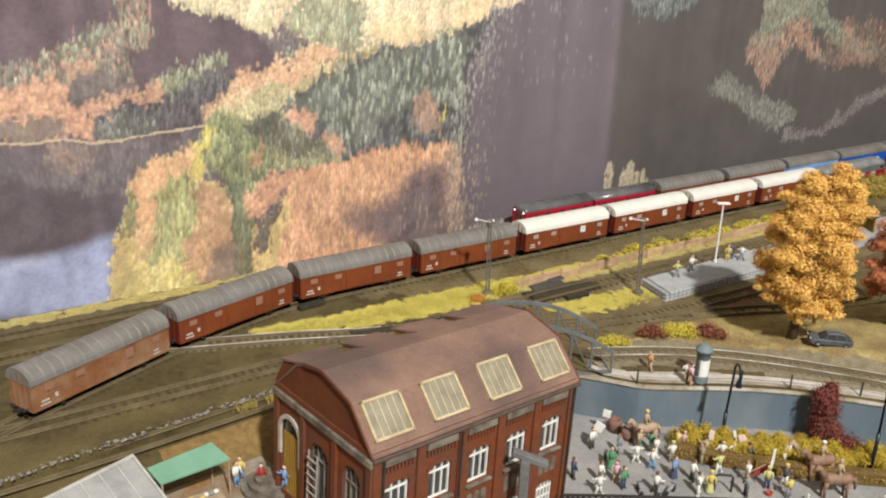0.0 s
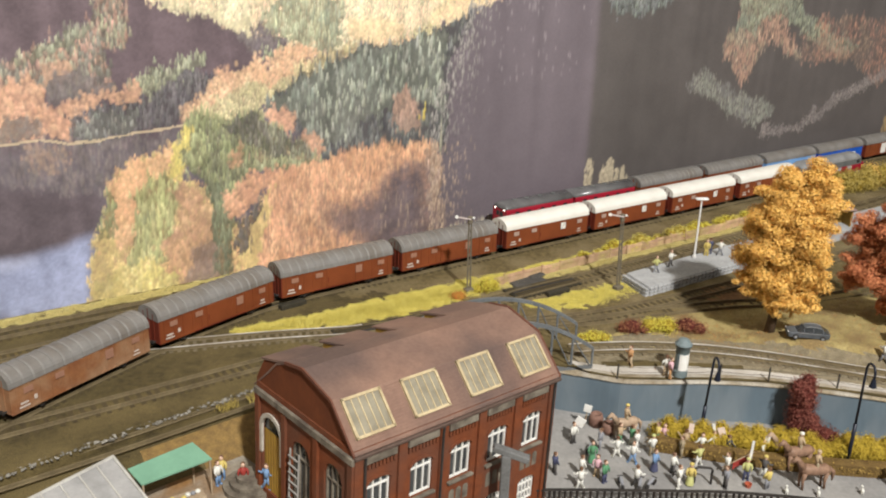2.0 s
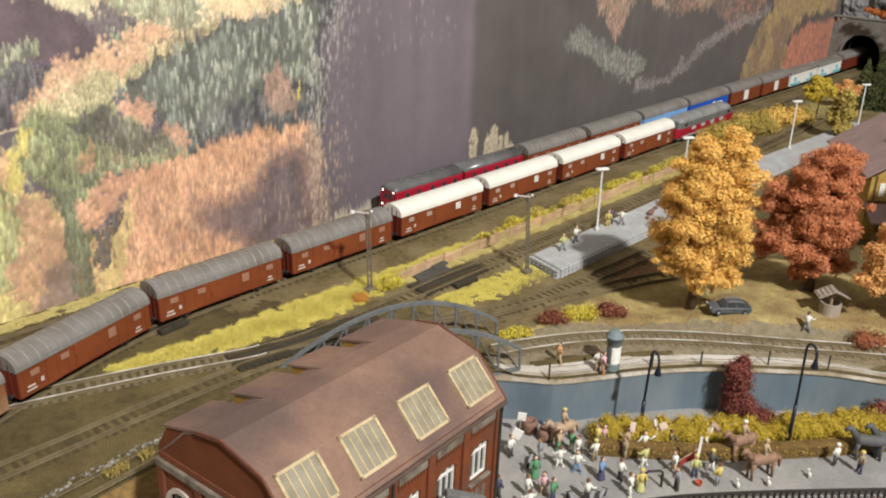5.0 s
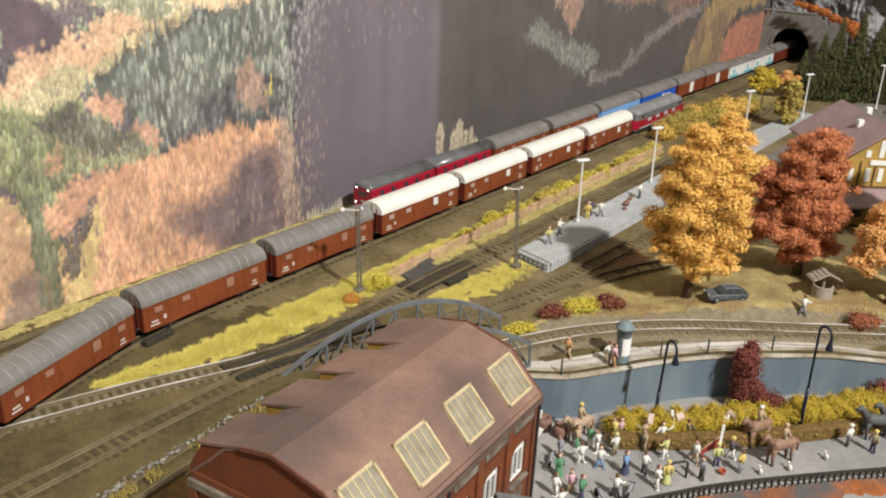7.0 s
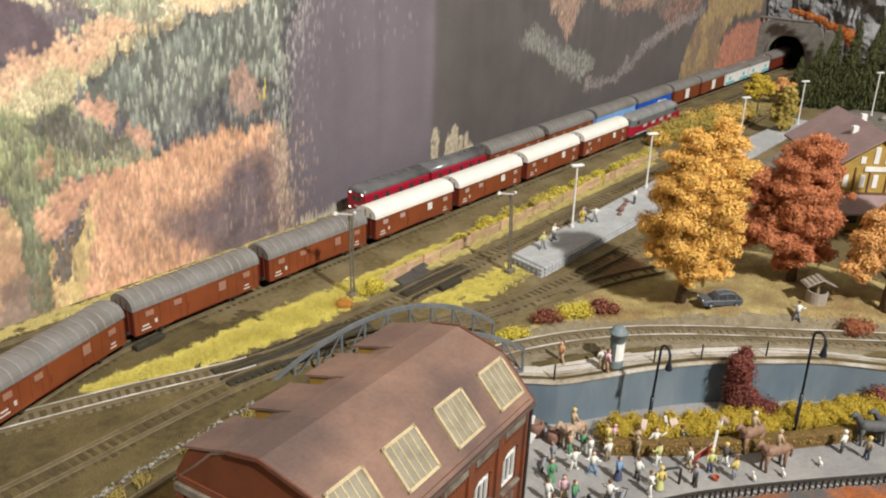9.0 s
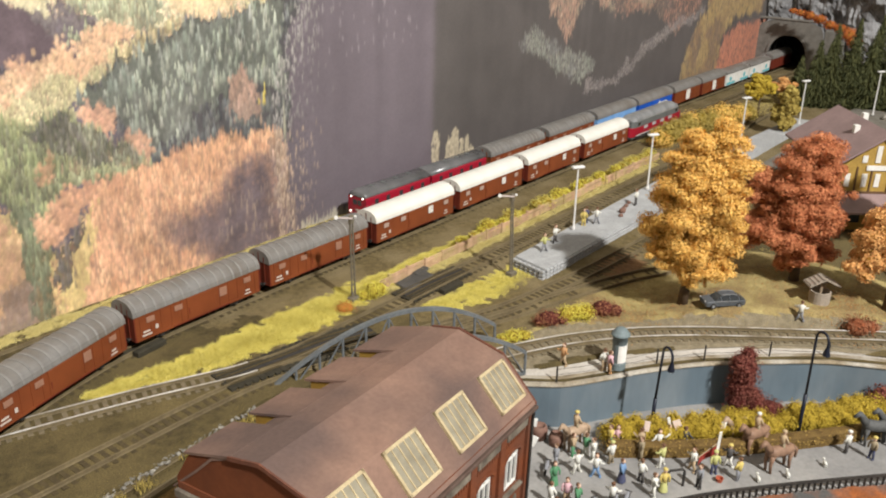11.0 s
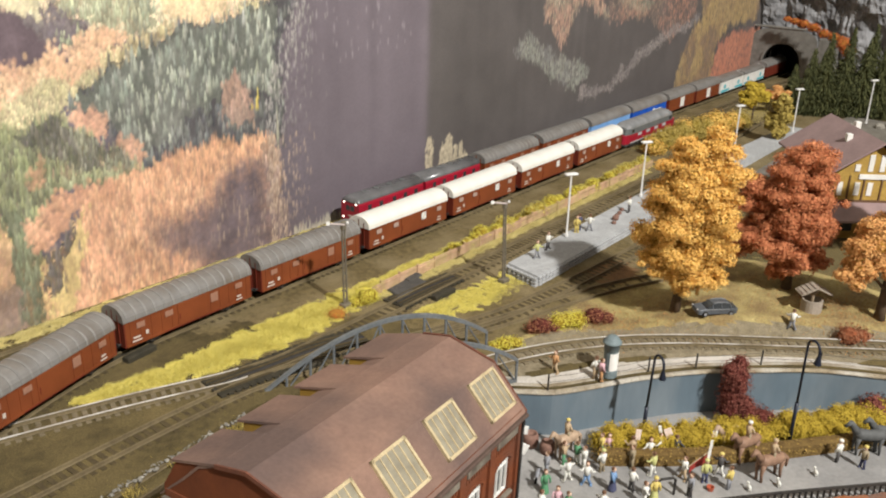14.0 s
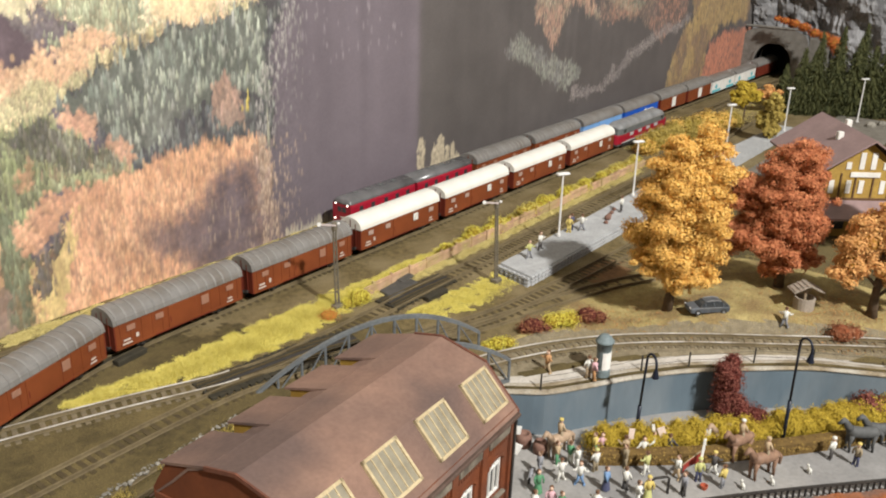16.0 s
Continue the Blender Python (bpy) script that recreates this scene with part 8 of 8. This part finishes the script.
STREET_Z = -28
crowd = [
    (328.8, 309.6, "white", "dark", 0), (302, 294, "navy", "dark", 0), (338.8, 288, "white", "white", 2), (336.8, 298, "grey", "grey", 0),
    (318, 281, "pink", "tan", 0), (317.7, 275.5, "green", "navy", 0), (311.5, 285, "white", "white", 0), (304, 278, "white", "white", 2),
    (351.8, 287, "white", "white", 1), (341.9, 280, "white", "blue", 2), (345.7, 269, "blue", "navy", 3), (351.5, 262.4, "white", "dark", 0),
    (355.2, 279.3, "white", "khaki", 0, "lime"), (366.5, 286, "yellow", "green", 0), (368.5, 283.3, "pink", "white", 0), (349, 296, "tan", "green", 2),
    (353.3, 291.5, "green", "white", 0), (373.8, 273.7, "tan", "khaki", 1), (366.8, 270.2, "khaki", "khaki", 0), (378, 266.5, "white", "tan", 1),
    (384.8, 264.9, "white", "tan", 0), (388.5, 258.2, "dark", "blue", 1), (368.3, 260.3, "lime", "white", 2), (374.4, 247.9, "white", "tan", 2),
    (378.7, 239.5, "lime", "navy", 0, "lime"), (399.9, 246.2, "white", "dark", 0), (388.1, 236.3, "dark", "white", 2, "yellow"), (381, 229, "yellow", "grey", 0),
    (364.2, 240.5, "grey", "dark", 0), (351.5, 251.5, "yellow", "lime", 3, "yellow"), (345.6, 253.4, "white", "white", 2), (328.3, 264.5, "white", "dark", 2),
    (435.5, 196.8, "white", "dark", 0, "white"), (437.8, 186.2, "khaki", "navy", 0, "yellow"), (324.5, 291.2, "green", "green", 3), (392, 262, "tan", "white", 0),
]
for k, row in enumerate(crowd):
    x, y, top, legs, kind = row[:5]
    figurine(x, y, STREET_Z + 0.05, top, legs, (k * 73) % 360, kind, row[5] if len(row) > 5 else None)
for x, y, z, top, legs, kind in ((389, 304, -2.6, "white", "tan", 0), (388.5, 300.5, -2.6, "pink", "orange", 0), (380, 322, -2.4, "orange", "tan", 2), (546, 406, 5.2, "yellow", "yellow", 0), (551, 407, 5.2, "navy", "navy", 0), (555, 401, 5.2, "white", "grey", 2), (505, 404, 5.2, "white", "dark", 2), (487, 401, 5.2, "lime", "grey", 2), (611, 399, 5.2, "white", "dark", 2),
                            (157, 356, -14, "yellow", "blue", 0), (154, 353, -14, "white", "blue", 0), (163, 346, -14, "red", "navy", 0), (169, 334, -10.0, "blue", "blue", 2), (500, 244, ground_z(500, 244), "white", "grey", 2)):
    figurine(x, y, z + 0.05, top, legs, random.uniform(0, 360), kind, label=f"tiny painted figurine in {top} and {legs} by the tracks")


def placard(x, y, z, w, h, tilt, material, label):
    root = thing("placard", label, "placard", at=(x, y, z), turn=-55, group="placards in the crowd", tilt=(0, tilt))
    part("stick", Shape().tube([(0, 0, 0), (0, 0, 9)], 0.3, 5), WOOD, root)
    part("board", Shape().box(-w / 2, w / 2, -0.25, 0.25, 8, 8 + h, 0.1), material, root)


for x, y, w, h, t, m in ((374.5, 272.5, 2.6, 5.6, 3, SIGN_PINK), (389.5, 258.5, 3.6, 5.4, -24, SIGN_PINK), (386, 263.5, 1.4, 6, -12, WHITE), (380, 240, 1.2, 11, 2, WHITE), (329, 312, 5, 5.5, 24, WHITE), (343.4, 316.6, 4.2, 4.5, 6, WHITE), (400.5, 245.5, 2.2, 3.6, 4, WHITE)):
    placard(x, y, STREET_Z + 2.5, w, h, t, m, "small pale placard held up in the crowd")
flag = thing("red_flag", "red flag on a slanting pole in the crowd", "flag", at=(377.5, 245, STREET_Z + 4))
part("pole", Shape().tube([(-5, 4, 0), (7, -4, 9)], 0.3, 5), WOOD, flag)
sh = Shape()
for i in range(7):
    for j in range(4):
        t = i / 6
        sh.v.append((-1 + 7 * t, 1.2 - 4.6 * t + 0.5 * math.sin(5 * t), 2.6 + 5.6 * t - j * 1.4 + 0.3 * math.sin(6 * t)))
for i in range(6):
    for j in range(3):
        a = i * 4 + j
        sh.face(a, a + 4, a + 5, a + 1)
part("cloth", sh, FIG["red"], flag, "red cloth")


def horse(x, y, turn, material, label, big=1.0):
    sh = Shape()
    sh.tube([(-5.6, 0, 7.4), (-4, 0, 7.8), (0, 0, 7.5), (4, 0, 8), (5.4, 0, 8.6)], [1.4, 2.2, 2.1, 2.2, 1.3], 10)
    sh.tube([(4.6, 0, 8.6), (6.8, 0, 11.6), (7.6, 0, 12.8)], [1.6, 1.1, 0.9], 8)
    sh.tube([(7.2, 0, 13), (9.6, 0, 11.2)], [1.0, 0.6], 7)
    for px in (-4.3, 4.2):
        for py in (-1.2, 1.2):
            sh.tube([(px, py, 7), (px + 0.4, py, 3.6), (px, py, 0)], [1.0, 0.6, 0.5], 6)
    sh.tube([(-5.6, 0, 8.4), (-7.4, 0, 6.4), (-7.6, 0, 3)], [0.6, 0.9, 0.4], 6)
    sh.v = [(a * big, b * big, c * big) for a, b, c in sh.v]
    ob = solo("horse", sh, material, label, "model horse", "horses on the street", smooth=True)
    ob.matrix_world = at_mm(x, y, STREET_Z, turn)
    return ob


horse(408.7, 231.8, 160, HORSE, "brown model horse with a rider on the street", 1.32)
horse(401, 218, 152, HORSE, "brown model horse with a rider on the street", 1.32)
horse(356, 299, 165, HORSE_TAN, "tan model horse with a rider by the barrels", 1.2)
figurine(356, 299, STREET_Z + 7.6, "tan", "khaki", 70, 0, "yellow", "tiny painted rider figurine with a yellow hat")
tub = solo("tub", Shape().lathe([(0, 0), (1.3, 0), (1.8, 2.0), (1.5, 2.0), (1.2, 0.5), (0, 0.5)], (374.7, 235, STREET_Z), 14), plain("tub_red", (0.42, 0.1, 0.05)), "small red tub on the street", "tub")
horse(411.5, 241.5, 160, HORSE_TAN, "tan model horse beside the hedge", 1.2)
figurine(408.7, 231.8, STREET_Z + 8.6, "tan", "khaki", 70, 0, "white", "tiny painted rider figurine in tan and khaki")
figurine(401.5, 217.6, STREET_Z + 8.6, "tan", "khaki", 60, 0, "tan", "tiny painted rider figurine in tan and khaki")
horse(452, 188, 130, ANIMAL_GREY, "dark grey model draught animal by the hedge", 1.35)
horse(461, 182, 130, ANIMAL_GREY, "dark grey model draught animal by the hedge", 1.35)
for x, y in ((385.8, 221.4), (397.5, 212), (417.2, 201.4)):
    sh = Shape().ball((0, 0, 2), (1.8, 0.9, 1.0), 8, 5).ball((1.8, 0, 3.2), 0.7, 6, 5)
    for px in (-1.1, 1.1):
        sh.tube([(px, 0.4, 0), (px, 0.4, 1.8)], 0.25, 4)
        sh.tube([(px, -0.4, 0), (px, -0.4, 1.8)], 0.25, 4)
    ob = solo("model_dog", sh, FIG["white"], "tiny white model dog on the street", "model dog", "dogs on the street", smooth=True)
    ob.matrix_world = at_mm(x, y, STREET_Z, 40)


def motorcycle(x, y, turn):
    root = thing("motorcycle", "tiny dark motorcycle on the street", "motorcycle", at=(x, y, STREET_Z), turn=turn, group="motorcycles on the street")
    for d in (-3.2, 3.2):
        part("wheel", Shape().tube([(d, -0.4, 1.6), (d, 0.4, 1.6)], 1.6, 10), DARK, root)
    part("body", Shape().tube([(-3, 0, 2.8), (0, 0, 3.4), (2.4, 0, 4.2)], [0.5, 1.0, 0.6], 7), FIG["grey"], root)
    part("handlebar", Shape().tube([(2.4, -1.6, 4.8), (2.4, 1.6, 4.8)], 0.25, 5), DARK, root)


for x, y, t in ((331, 299, 20), (329, 263, 35), (334, 260.5, 10), (322, 268.5, 60)):
    motorcycle(x, y, t)
bench = thing("street_frame", "black tubular frame standing on the street", "frame", at=(358, 249, STREET_Z), turn=-40)
part("loop", Shape().tube([(-4, 0, 0), (-4, 0, 8), (-3, 0, 9), (3, 0, 9), (4, 0, 8), (4, 0, 0)], 0.6, 6), DARK, bench)

# ---------------------------------------------------------------- stone edge along the through track
border = thing("stone_border", "loose row of rough grey stones along the track edge", "stone border")
for k in range(295):
    x = 26 + k * 0.78 + random.uniform(-0.8, 0.8)
    if soft_noise(x / 9, 7, 2) < -0.5:
        continue
    y = edge_y(x) + random.uniform(-2.0, 1.6)
    r = random.uniform(0.5, 1.1)
    sh = Shape().ball((0, 0, 0), (r * random.uniform(0.8, 1.4), r * random.uniform(0.7, 1.1), r * random.uniform(0.4, 0.8)), 6, 4)
    turn = random.uniform(0, 3.14)
    ca, sa = math.cos(turn), math.sin(turn)
    bent = [tuple(q * (1 + 0.5 * noise.noise(Vector((a * 1.3 + k, b * 1.3, c * 1.3 + j)))) for j, q in enumerate((a, b, c))) for a, b, c in sh.v]
    sh.v = [(a * ca - b * sa + x, a * sa + b * ca + y, c - 1.3 + random.uniform(-0.3, 0.3)) for a, b, c in bent]
    part("stone", sh, STONES, border)
